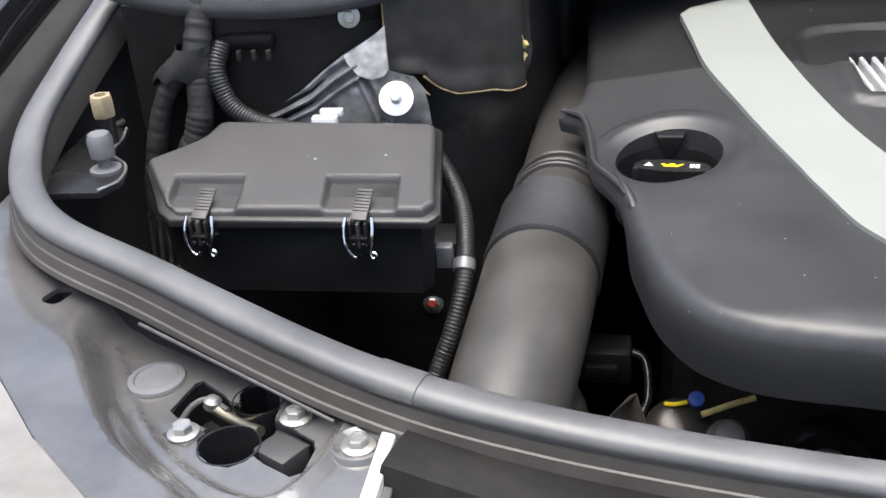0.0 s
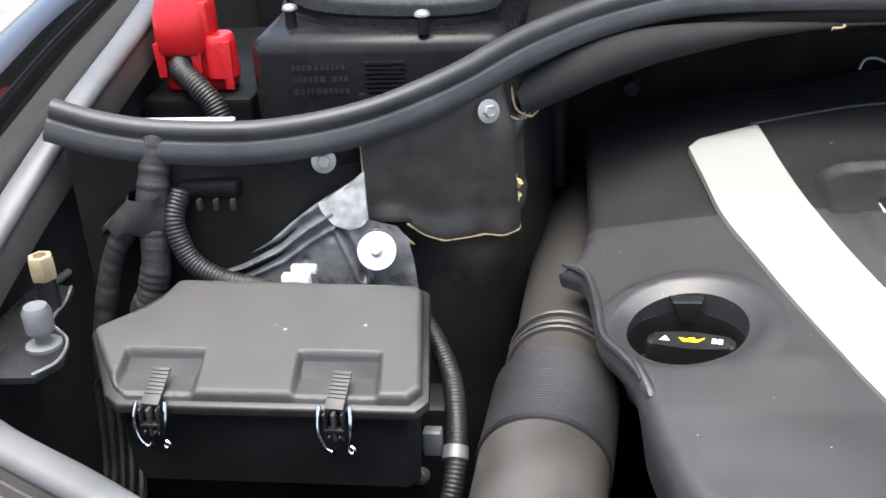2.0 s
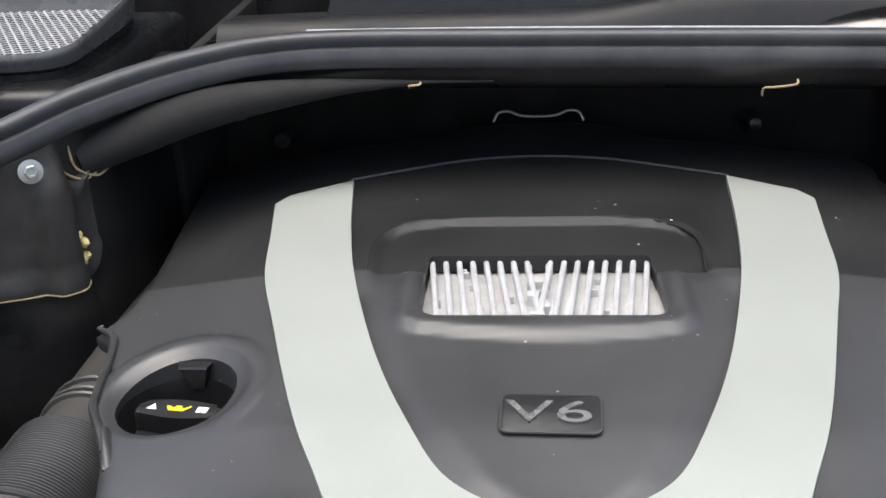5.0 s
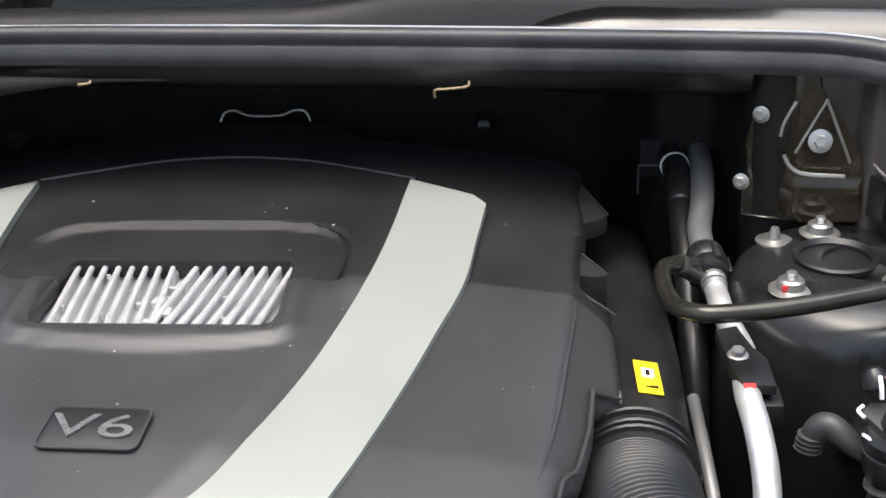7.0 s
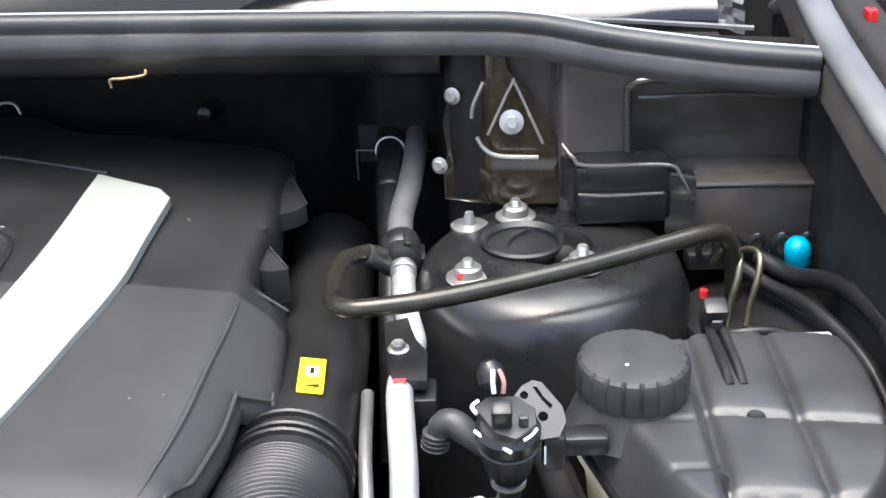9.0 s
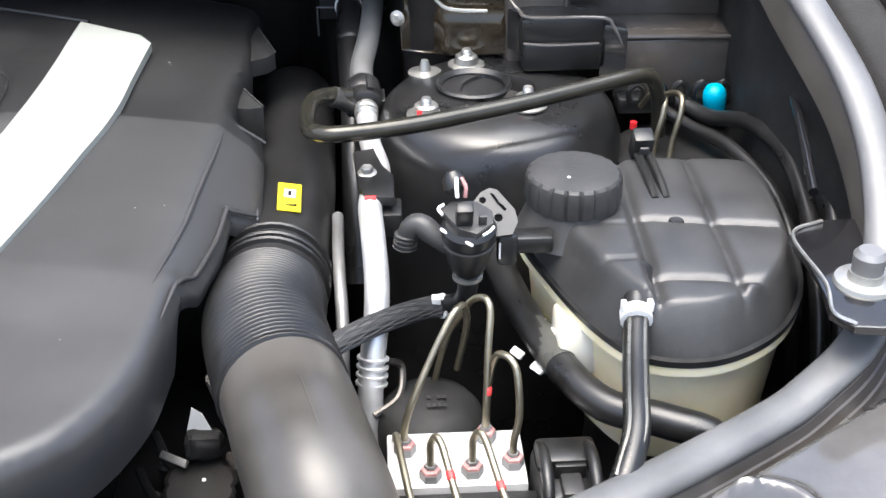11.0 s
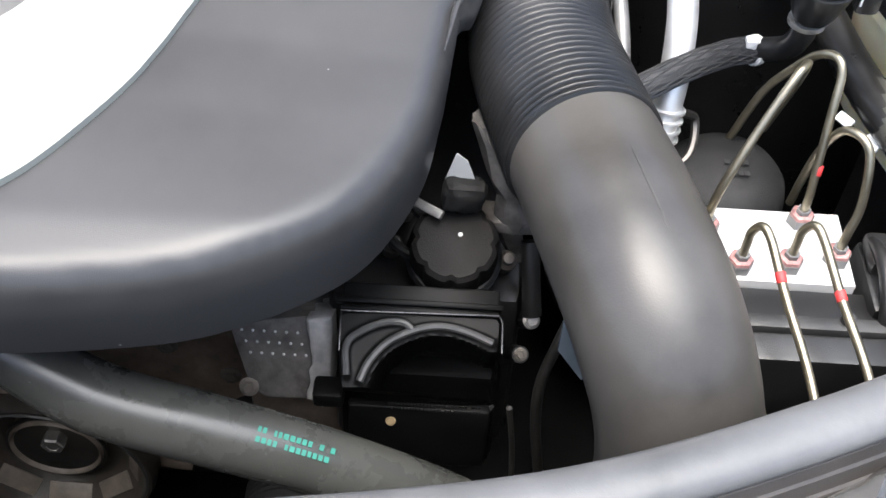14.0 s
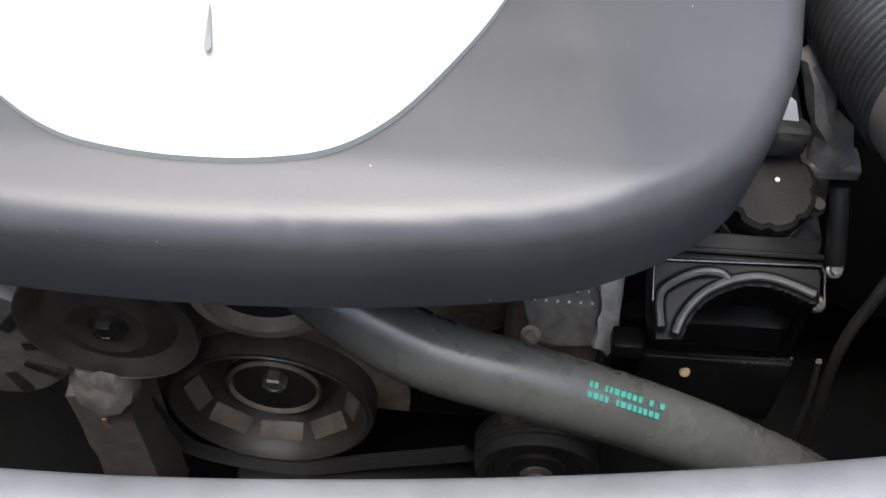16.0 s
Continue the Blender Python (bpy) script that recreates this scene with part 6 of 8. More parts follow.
part("shelf_face", box(0.705, 0.842, 0.082, 0.088, 0.055, 0.113, 0.002), bay_paint, wp)
part("small_tray", box(0.612, 0.694, 0.082, 0.122, 0.098, 0.1365, 0.004), tower_paint, wp, "small tray beside the shelf")
part("tray_step", box(0.614, 0.690, 0.077, 0.10, 0.085, 0.113, 0.004), tower_paint, wp)
part("tray_end", prism([(0.690, 0.084), (0.712, 0.070), (0.714, 0.092), (0.694, 0.118)], 0.072, 0.130, 0.004), gloss_black, wp)
part("tray_tip", prism([(0.602, 0.112), (0.606, 0.104), (0.622, 0.082), (0.626, 0.11)], 0.098, 0.1375, 0.002), tower_paint, wp)
part("rim", tube([(0.661, 0.117, 0.120), (0.659, 0.116, 0.185), (0.662, 0.115, 0.196), (0.674, 0.114, 0.201), (0.70, 0.113, 0.202), (0.836, 0.108, 0.197)], 0.0030, 8), bay_paint, wp)
part("rim", tube([(0.669, 0.122, 0.183), (0.74, 0.120, 0.184), (0.828, 0.116, 0.180)], 0.0026, 8), bay_paint, wp)
part("ledge_edge", tube([(0.603, 0.108, 0.148), (0.611, 0.094, 0.141), (0.622, 0.082, 0.138), (0.688, 0.081, 0.1365), (0.700, 0.078, 0.128), (0.709, 0.074, 0.113)], 0.0019, 8), bay_paint, wp)
part("ledge_edge", tube([(0.614, 0.077, 0.114), (0.640, 0.0765, 0.112), (0.686, 0.0765, 0.113)], 0.0015, 8), bay_paint, wp)
part("ledge_edge", tube([(0.706, 0.083, 0.1165), (0.842, 0.080, 0.1150)], 0.0024, 8, 1), bay_paint, wp)
part("side_wall", prism([(0.836, 0.066), (0.848, 0.066), (0.848, 0.150), (0.836, 0.150)], 0.055, 0.150, 0.004), bay_paint, wp)
part("ledge_edge", tube([(0.834, 0.105, 0.172), (0.842, 0.080, 0.150), (0.846, 0.066, 0.143), (0.842, 0.060, 0.125), (0.836, 0.060, 0.112), (0.840, 0.058, 0.085)], 0.0030, 8), bay_paint, wp)

holder = thing("pipe_holder", "black plastic pipe holder with open clips", "pipe holder", (0.755, 0.07, 0.04))
part("rail", box(0.706, 0.838, 0.060, 0.082, 0.046, 0.062, 0.003), black_plastic, holder)
for k in range(5):
    x = 0.722 + 0.021 * k
    bm = bmesh.new()
    tube([(x - 0.006, 0.058, 0.060), (x - 0.007, 0.057, 0.072), (x, 0.057, 0.079), (x + 0.007, 0.057, 0.072), (x + 0.006, 0.058, 0.060)], 0.003, 8, 6, bm)
    part("clip", bm, black_plastic, holder)
solid("blue_cap", lathe([(0.0105, 0), (0.0112, 0.010), (0.0108, 0.017), (0.008, 0.022), (0.004, 0.0242), (0, 0.0245)], axis((0.798, 0.052, 0.056), (-0.15, -0.2, 0.95)), 24), cyan_plastic, "bright blue plastic cap on a pipe", "cap", (0.806, 0.06, 0.045))
servo = thing("brake_servo", "black round brake servo behind the turret", "brake servo", (0.76, 0.03, -0.25))
part("drum", lathe([(0.060, -0.25), (0.072, -0.02), (0.072, 0.018), (0.068, 0.028), (0.05, 0.032), (0, 0.034)], Matrix.Translation((0.762, 0.012, 0)), 40), black_plastic, servo)
part("band", lathe([(0.0722, 0.006), (0.0745, 0.008), (0.0745, 0.016), (0.0722, 0.018)], Matrix.Translation((0.762, 0.012, 0)), 40), dark_steel, servo)
for dx in (0.0, 0.016):
    solid("brake_pipe", tube([(0.726 + dx, 0.052, 0.058), (0.730 + dx, 0.030, 0.080), (0.735 + dx, 0.006, 0.088), (0.733 + dx, -0.006, 0.076), (0.726 + dx, -0.012, 0.045), (0.722 + dx, -0.022, 0.0), (0.72 + dx, -0.03, -0.08)], 0.0028, 10), steel_pipe, "thin olive steel brake pipe", "brake pipe", (0.73 + dx, 0.0, -0.08), group="brake pipes by the turret")
for pts, r in (([(0.765, 0.055, 0.060), (0.785, 0.024, 0.058), (0.808, -0.02, 0.072), (0.822, -0.08, 0.072), (0.822, -0.15, 0.052), (0.812, -0.22, 0.02), (0.81, -0.27, -0.06)], 0.0078),
               ([(0.815, 0.055, 0.050), (0.827, 0.02, 0.058), (0.836, -0.04, 0.080), (0.840, -0.11, 0.074), (0.834, -0.19, 0.045), (0.826, -0.25, -0.02)], 0.0066),
               ([(0.745, 0.055, 0.055), (0.768, 0.020, 0.050), (0.792, -0.03, 0.052), (0.812, -0.10, 0.040), (0.812, -0.17, 0.01), (0.81, -0.2, -0.08)], 0.006),
               ([(0.70, -0.035, 0.03), (0.735, -0.030, 0.036), (0.765, -0.030, 0.034), (0.785, -0.045, 0.020), (0.79, -0.06, -0.05)], 0.0055)):
    solid("rubber_hose", tube(pts, r, 12), hose_rubber, "black rubber hose along the wing of the bay", "hose", tuple(pts[-1]), group="hoses by the wing")
part_print = thing("printed_cable", "black cable with white print along the wing", "cable", (0.845, -0.06, 0.0))
part("cable", tube([(0.842, 0.06, 0.060), (0.850, 0.0, 0.092), (0.851, -0.08, 0.092), (0.846, -0.16, 0.070), (0.838, -0.24, 0.02)], 0.006, 12), hose_rubber, part_print)
part("print", bars(1, Matrix.Translation((0.8475, -0.055, 0.0985)) @ Matrix.Rotation(radians(-94), 4, "Z") @ Matrix.Rotation(radians(-30), 4, "X"), 0.004, 0.002, 0.09, 5), white_print, part_print)

# bracket and washer on the right wing
brr = thing("buffer_bracket_right", "black painted bracket with a rubber buffer", "bracket", (0.80, -0.30, 0.06))
part("plate", prism([(0.770, -0.245), (0.800, -0.225), (0.835, -0.225), (0.835, -0.37), (0.775, -0.362), (0.765, -0.345), (0.772, -0.31)], 0.082, 0.088, 0.002), gloss_black, brr, angle=25)
# the plate's edge glints, added as a pale zinc bead
part("plate_edge", tube([(0.800, -0.228, 0.0885), (0.772, -0.247, 0.0885), (0.774, -0.31, 0.0885), (0.767, -0.345, 0.0885), (0.777, -0.360, 0.0885)], 0.0014, 6), zinc, brr)
part("washer", lathe([(0, 0.088), (0.021, 0.088), (0.020, 0.091), (0.012, 0.092), (0.012, 0.098), (0, 0.098)], Matrix.Translation((0.800, -0.312, 0)), 28), zinc, brr, "wide zinc washer")
part("buffer", lathe([(0, 0.094), (0.0105, 0.094), (0.011, 0.110), (0.008, 0.114), (0, 0.114)], Matrix.Translation((0.800, -0.312, 0)), 22), grey_pipe, brr, "grey rubber buffer")
solid("wing_brace", tube([(0.838, 0.020, 0.128), (0.830, -0.04, 0.124), (0.815, -0.12, 0.118), (0.800, -0.205, 0.100)], 0.0042, 12), gloss_black, "slim glossy black brace on the wing", "brace", (0.80, -0.2, 0.09))
solid("gas_strut", tube([(0.842, 0.34, 0.20), (0.842, 0.27, 0.222), (0.842, 0.20, 0.30)], 0.008, 14), grey_pipe, "grey bonnet gas strut by the windscreen", "gas strut", (0.842, 0.34, 0.19))
solid("side_marker", prism(rounded_rect(0.009, 0.016, 0.003), 0, 0.012, 0.003, m=Matrix.Translation((0.868, 0.146, 0.234))), red_plastic, "small red plastic marker on the wing", "marker", (0.868, 0.146, 0.234))
rng = random.Random(31)
grid = [[Vector((0.703 + 0.082 * u / 9 + rng.uniform(-0.003, 0.003), 0.262 - 0.035 * u / 9 + 0.020 * v / 5 + rng.uniform(-0.005, 0.005), 0.2165 + 0.0065 * v - 0.012 * (u / 9) ** 2 + rng.uniform(-0.0025, 0.0025))) for v in range(6)] for u in range(10)]
bm = loft(bmesh.new(), grid, closed=False)
bmesh.ops.solidify(bm, geom=bm.faces[:], thickness=0.001)
solid("scuttle_sheet", bm, foil_grey, "crumpled pale plastic sheet at the end of the cowl", "plastic sheet", (0.74, 0.26, 0.21), angle=12)

# coolant pipes from the firewall
hh = thing("heater_hose", "black rubber heater hose out of the firewall", "hose", (0.45, 0.28, 0.08))
part("hose", tube([(0.444, 0.275, 0.098), (0.446, 0.24, 0.094), (0.447, 0.19, 0.070), (0.450, 0.12, 0.030), (0.450, 0.05, -0.02), (0.45, 0.0, -0.1)], 0.0135, 18), hose_rubber, hh)
part("hose_end", lathe([(0.0130, 0), (0.0142, 0.001), (0.0145, 0.006), (0.0138, 0.010), (0.0130, 0.011)], axis((0.447, 0.205, 0.0785), (0.02, -0.85, -0.5)), 20), black_plastic, hh)
solid("heater_flange", box(0.412, 0.494, 0.279, 0.287, 0.070, 0.112, 0.003), felt, "black flange plate above the heater pipes", "flange", (0.45, 0.27, 0.08))
hr = thing("pipe_recess", "black rectangular pipe opening in the firewall", "opening", (0.45, 0.28, 0.06))
for a, b in (((0.4105, 0.268, 0.0885), (0.491, 0.268, 0.0855)), ((0.4105, 0.268, 0.0885), (0.4105, 0.268, 0.056)), ((0.491, 0.268, 0.0855), (0.491, 0.268, 0.072))):
    part("edge", tube([a, b], 0.0014, 6, 1), sheen_grey, hr)
solid("hose_collar", lathe([(0.0135, 0), (0.0150, 0.001), (0.0150, 0.004), (0.0135, 0.005)], axis((0.4455, 0.252, 0.0955), (0.03, -1, -0.15)), 24), white_plastic, "pale collar round the heater hose", "hose collar", (0.445, 0.252, 0.08))
hp = thing("heater_pipe", "grey heater pipe with black quick connector", "pipe", (0.465, 0.27, 0.06))
part("pipe", tube([(0.472, 0.275, 0.100), (0.471, 0.23, 0.096), (0.466, 0.18, 0.084), (0.459, 0.135, 0.072), (0.460, 0.085, 0.064)], 0.0115, 18), grey_pipe, hp)
con = part("connector", lathe([(0.013, 0), (0.017, 0.002), (0.018, 0.018), (0.016, 0.022), (0.018, 0.026), (0.0165, 0.038), (0.012, 0.041), (0, 0.041)], axis((0.460, 0.100, 0.065), (0.05, -1, -0.12)), 20), black_plastic, hp, "black plastic connector")
for k in range(5):
    a = math.tau * k / 5
    part("connector_tab", box(-0.0025, 0.0025, -0.003, 0.003, 0.010, 0.034, 0.001, m=axis((0.460, 0.100, 0.065), (0.05, -1, -0.12)) @ Matrix.Rotation(a, 4, "Z") @ Matrix.Translation((0.018, 0, 0))), black_plastic, con)
part("ring", lathe([(0.009, 0), (0.0115, 0.001), (0.0115, 0.006), (0.0098, 0.008), (0.0112, 0.010), (0.0112, 0.014), (0.009, 0.016)], axis((0.463, 0.058, 0.060), (0.03, -1, -0.1)), 20), zinc, hp)
part("stub", lathe([(0, 0), (0.008, 0), (0.0085, 0.02), (0.010, 0.022), (0.010, 0.028), (0, 0.029)], axis((0.452, 0.062, 0.060), (-0.6, -0.3, 0.5)), 16), matt_plastic, hp)

# black steel pipe over the turret
solid("turret_pipe", tube([(0.448, 0.060, 0.072), (0.432, 0.052, 0.078), (0.417, 0.030, 0.084), (0.413, -0.010, 0.090), (0.415, -0.060, 0.098), (0.424, -0.092, 0.107), (0.445, -0.102, 0.110), (0.505, -0.092, 0.112), (0.589, -0.063, 0.114), (0.657, -0.034, 0.116), (0.705, -0.013, 0.117), (0.722, -0.003, 0.108), (0.730, 0.003, 0.085), (0.733, 0.006, 0.05)], 0.0072, 16), olive_steel, "glossy dark olive steel pipe crossing the strut tower", "pipe", (0.45, 0.06, 0.06))

# air conditioning pipe and its bracket
ac = thing("aircon_pipe", "bright aluminium air conditioning pipe on a bracket", "pipe", (0.466, -0.12, -0.10))
part("pipe", tube([(0.463, 0.055, 0.058), (0.466, 0.0, 0.054), (0.474, -0.05, 0.050), (0.470, -0.085, 0.052), (0.466, -0.125, 0.056), (0.468, -0.165, 0.050), (0.470, -0.200, 0.030), (0.468, -0.225, 0.002), (0.464, -0.240, -0.022), (0.462, -0.252, -0.055), (0.460, -0.262, -0.12)], 0.0098, 20), aluminium, ac)
bk = part("bracket", prism([(0.452, -0.045), (0.470, -0.038), (0.476, -0.075), (0.486, -0.090), (0.486, -0.130), (0.462, -0.128), (0.456, -0.105)], 0.058, 0.066, 0.0015), black_plastic, ac, "black bracket")
bolt(bk, (0.464, -0.086, 0.0655), (0, -0.1, 1), 0.0055, flange=1.5, h=0.9)
part("bracket_foot", box(0.474, 0.492, -0.135, -0.105, 0.030, 0.052, 0.002), black_plastic, ac)
part("paint_mark", box(0.462, 0.471, -0.132, -0.127, 0.0645, 0.0662, 0.0004), red_print, ac)
for k in range(4):
    part("spring_coil", lathe([(0.009, 0), (0.0125, 0.0012), (0.0125, 0.0030), (0.009, 0.0042)], axis((0.4655 - 0.0006 * k, -0.2355 - 0.0022 * k, -0.014 - 0.0062 * k), (-0.1, -0.3, -0.9)), 20), aluminium, ac)
solid("aircon_return", tube([(0.436, -0.06, 0.010), (0.438, -0.13, 0.004), (0.441, -0.18, -0.015), (0.441, -0.205, -0.04), (0.440, -0.22, -0.10)], 0.0052, 14), grey_pipe, "slim aluminium return pipe", "pipe", (0.448, -0.22, -0.1))
solid("pipe_bracket_arm", tube([(0.476, -0.235, -0.020), (0.487, -0.230, -0.030), (0.484, -0.248, -0.045), (0.465, -0.262, -0.052)], 0.003, 8), dark_steel, "dark steel bracket arm by the pump", "bracket", (0.48, -0.24, -0.06))

# purge valve
va = thing("purge_valve", "black purge valve with white paint marks", "valve", (0.538, -0.228, 0.0))
VM = axis((0.538, -0.226, 0.046), (0.0, -0.18, 0.98))
part("body", lathe([(0.007, 0.006), (0.0085, 0.010), (0.0120, 0.0115), (0.0145, 0.018), (0.0172, 0.030), (0.0188, 0.040), (0.0180, 0.041), (0.0180, 0.0435), (0.0202, 0.0445), (0.0202, 0.052), (0.017, 0.056), (0, 0.056)], VM, 28), black_plastic, va)
part("top_plate", prism([(-0.020, 0.010), (-0.012, 0.019), (0.006, 0.019), (0.017, 0.008), (0.017, -0.006), (0.004, -0.018), (-0.008, -0.012)], 0.054, 0.0605, 0.0012, m=VM), matt_plastic, va, "six-sided connector plate")
part("plug", box(-0.0062, 0.0062, -0.005, 0.006, 0.056, 0.077, 0.002, m=VM @ Matrix.Translation((-0.004, 0.008, 0.002)) @ Matrix.Rotation(radians(12), 4, "X")), black_plastic, va)
part("plug_latch", box(-0.003, 0.003, -0.009, -0.005, 0.060, 0.068, 0.001, m=VM @ Matrix.Translation((0.009, 0.000, 0))), matt_plastic, va)
part("boot", lathe([(0.006, 0), (0.0090, 0.004), (0.0085, 0.011), (0.005, 0.016), (0, 0.0175)], axis((0.531, -0.215, 0.114), (-0.25, 0.45, 0.85)), 18), hose_rubber, va)
for dx in (-0.0028, 0.0028):
    part("wire", tube([(0.5330 + dx, -0.226, 0.116), (0.5330 + dx * 1.2, -0.224, 0.123), (0.532 + dx * 0.7, -0.217, 0.127)], 0.0015, 8), nut_paint if dx > 0 else white_print, va)
def stroke(pts, r):
    part("paint_stroke", tube([VM @ Vector(p) for p in pts], r, 7, 5), white_print, va)
stroke([(-0.0175, 0.0150, 0.0608), (-0.0215, 0.0105, 0.0606), (-0.0190, 0.0040, 0.0606)], 0.0013)
stroke([(-0.0205, -0.0030, 0.0530), (-0.0150, -0.0090, 0.0530), (-0.0070, -0.0150, 0.0530), (0.0010, -0.0215, 0.0525)], 0.0013)
stroke([(0.0085, -0.0165, 0.0575), (0.0135, -0.0125, 0.0575), (0.0170, -0.0075, 0.0575)], 0.0011)
part("paint_stroke", box(0.5600, 0.5612, -0.2372, -0.2358, 0.070, 0.083), white_print, va)
part("body_ring", lathe([(0.0186, 0.0385), (0.0196, 0.0390), (0.0196, 0.0405), (0.0186, 0.0410)], VM, 28), matt_plastic, va)
part("side_elbow", tube([(0.525, -0.223, 0.073), (0.513, -0.217, 0.081), (0.504, -0.212, 0.0860), (0.4975, -0.210, 0.0830), (0.4940, -0.2095, 0.074), (0.4920, -0.210, 0.066)], [0.0068, 0.0078, 0.0090, 0.0088, 0.0080, 0.0076], 16), matt_plastic, va, "ribbed side elbow")
for k in range(4):
    part("elbow_rib", lathe([(0.0074, 0), (0.0092, 0.0008), (0.0092, 0.0016), (0.0074, 0.0024)], axis((0.4918 + 0.0005 * k, -0.2100 + 0.0001 * k, 0.0655 + 0.0034 * k), (0.12, 0.05, 0.98)), 16), matt_plastic, va)
PLATE_EYE = Vector((0.545, -0.222, 0.106))
bp = patch([[(-0.006, 0.002), (0.004, 0.014), (0.012, 0.018), (0.019, 0.016), (0.034, -0.004), (0.036, -0.016), (0.030, -0.028), (0.012, -0.030), (-0.002, -0.016)]], [ring((0.005, 0.006), 0.0033, 12), ring((0.0185, -0.0115), 0.0040, 12), [(0.012, 0.0125), (0.015, 0.0125), (0.020, 0.0040), (0.0265, -0.0030), (0.0245, -0.0055), (0.0180, 0.0020)]], 0.004, lambda x, z: 0.0)
bmesh.ops.solidify(bp, geom=bp.faces[:], thickness=0.005)
bp.transform(Matrix.Translation(PLATE_EYE) @ Matrix.Rotation(radians(38), 4, "X") @ Matrix.Scale(0.80, 4))
part("mount_plate", bp, matt_plastic, va, "plate with round holes and a slot")
part("mount_web", box(0.559, 0.574, -0.236, -0.224, 0.062, 0.088, 0.004), black_plastic, va)
part("mount_arm", box(0.570, 0.602, -0.226, -0.208, 0.066, 0.080, 0.003), black_plastic, va)
part("outlet", tube([(0.538, -0.225, 0.056), (0.5385, -0.222, 0.036), (0.535, -0.212, 0.018), (0.520, -0.199, 0.005)], 0.0078, 14), black_plastic, va)
part("outlet_band", lathe([(0.0095, 0), (0.0115, 0.001), (0.0115, 0.004), (0.0095, 0.005)], axis((0.5382, -0.2242, 0.046), (0, 0, 1)), 18), zinc, va)
vh = thing("braided_hose", "black braided vacuum hose with white clamp", "hose", (0.46, -0.25, -0.02))
HOSE = [(0.523, -0.200, 0.006), (0.505, -0.207, 0.008), (0.480, -0.226, 0.013), (0.455, -0.246, 0.015), (0.430, -0.262, 0.008), (0.40, -0.27, -0.03)]
line = frames(spline(HOSE, 8))
for way in (-1, 1):
    for k in range(13):
        part("strand", tube([p + (a * math.cos(q) + b * math.sin(q)) * 0.0083 for p, q, a, b in ((p, way * i * 0.07 + math.tau * (k + 0.25 * way) / 13, a, b) for i, (p, t, a, b) in enumerate(line))], 0.0007, 4, 1), matt_plastic, vh)
part("hose", tube(HOSE, 0.0082, 16), braid, vh)
part("clamp", lathe([(0.0086, 0), (0.0100, 0.0008), (0.0100, 0.005), (0.0086, 0.0058)], axis((0.523, -0.200, 0.006), (-0.85, -0.45, 0.1)), 16), white_plastic, vh, "white clamp")
part("clamp_ear", box(0.512, 0.519, -0.209, -0.202, 0.012, 0.0185, 0.001), white_plastic, vh)

# coolant hoses at the tank
ch = thing("coolant_hose", "thick black coolant hose under the tank", "hose", (0.56, -0.07, -0.05))
part("hose", tube([(0.560, -0.07, -0.02), (0.570, -0.13, 0.002), (0.583, -0.205, 0.002), (0.604, -0.275, -0.001), (0.628, -0.318, -0.003), (0.668, -0.338, -0.004), (0.702, -0.352, -0.012), (0.714, -0.362, -0.05), (0.715, -0.37, -0.15)], 0.0125, 20), hose_rubber, ch)
part("sleeve", tube([(0.590, -0.229, 0.0005), (0.597, -0.253, -0.0002), (0.604, -0.275, -0.001)], 0.0131, 20), old_hose, ch, "worn grey sleeve")
for k in range(2):
    solid("white_marker", box(-0.006, 0.006, -0.0035, 0.0035, 0, 0.003, 0.001, m=Matrix.Translation((0.576 + 0.013 * k, -0.243 - 0.020 * k, -0.012)) @ Matrix.Rotation(radians(-55), 4, "Z") @ Matrix.Rotation(radians(35), 4, "X")), white_plastic, "small white tag on the coolant hose", "tag", (0.576 + 0.013 * k, -0.243 - 0.020 * k, -0.012), group="white tags")
th = thing("overflow_hose", "black overflow hose with pale stripe and white clamp", "hose", (0.62, -0.40, 0.0))
ov = [(0.6495, -0.294, 0.070), (0.6462, -0.314, 0.0625), (0.640, -0.345, 0.055), (0.634, -0.378, 0.050), (0.629, -0.405, 0.043), (0.617, -0.432, 0.030), (0.600, -0.452, 0.008), (0.58, -0.465, -0.05)]
part("hose", tube(ov, 0.0088, 16), hose_rubber, th)
for dx in (-0.0052, 0.0052):
    part("stripe", tube([Vector(p) + Vector((dx, -0.0012, 0.0058)) for p in ov[1:-2]], 0.0019, 6), old_hose, th, "pale stripe")
part("clamp", lathe([(0.008, 0), (0.0112, 0.0005), (0.0112, 0.009), (0.008, 0.0095)], axis((0.6470, -0.3055, 0.0670), (-0.1, -0.95, -0.25)), 18), white_plastic, th, "white clamp with ears")
for dx in (-0.009, 0.0, 0.009):
    part("clamp_ear", box(0.6465 + dx - 0.002, 0.6465 + dx + 0.002, -0.314 + 0.003 * (dx == 0), -0.307, 0.071, 0.0785 - 0.002 * (dx == 0), 0.001), white_plastic, th)
part("spout", tube([(0.656, -0.262, 0.064), (0.652, -0.284, 0.068), (0.649, -0.298, 0.070)], [0.016, 0.011, 0.0075], 16), black_plastic, tank)
part("tank_lug", box(0.602, 0.634, -0.272, -0.232, -0.012, 0.028, 0.004), lug_plastic, tank, "cream moulded lug")
part("tank_lug", box(0.594, 0.612, -0.258, -0.242, 0.004, 0.012, 0.002), white_plastic, tank)
part("dimple", lathe([(0, 0.0), (0.006, 0.0), (0.005, 0.0015), (0.002, 0.001), (0, 0.001)], Matrix.Translation((0.699, -0.201, 0.0760)), 16), black_plastic, tank)
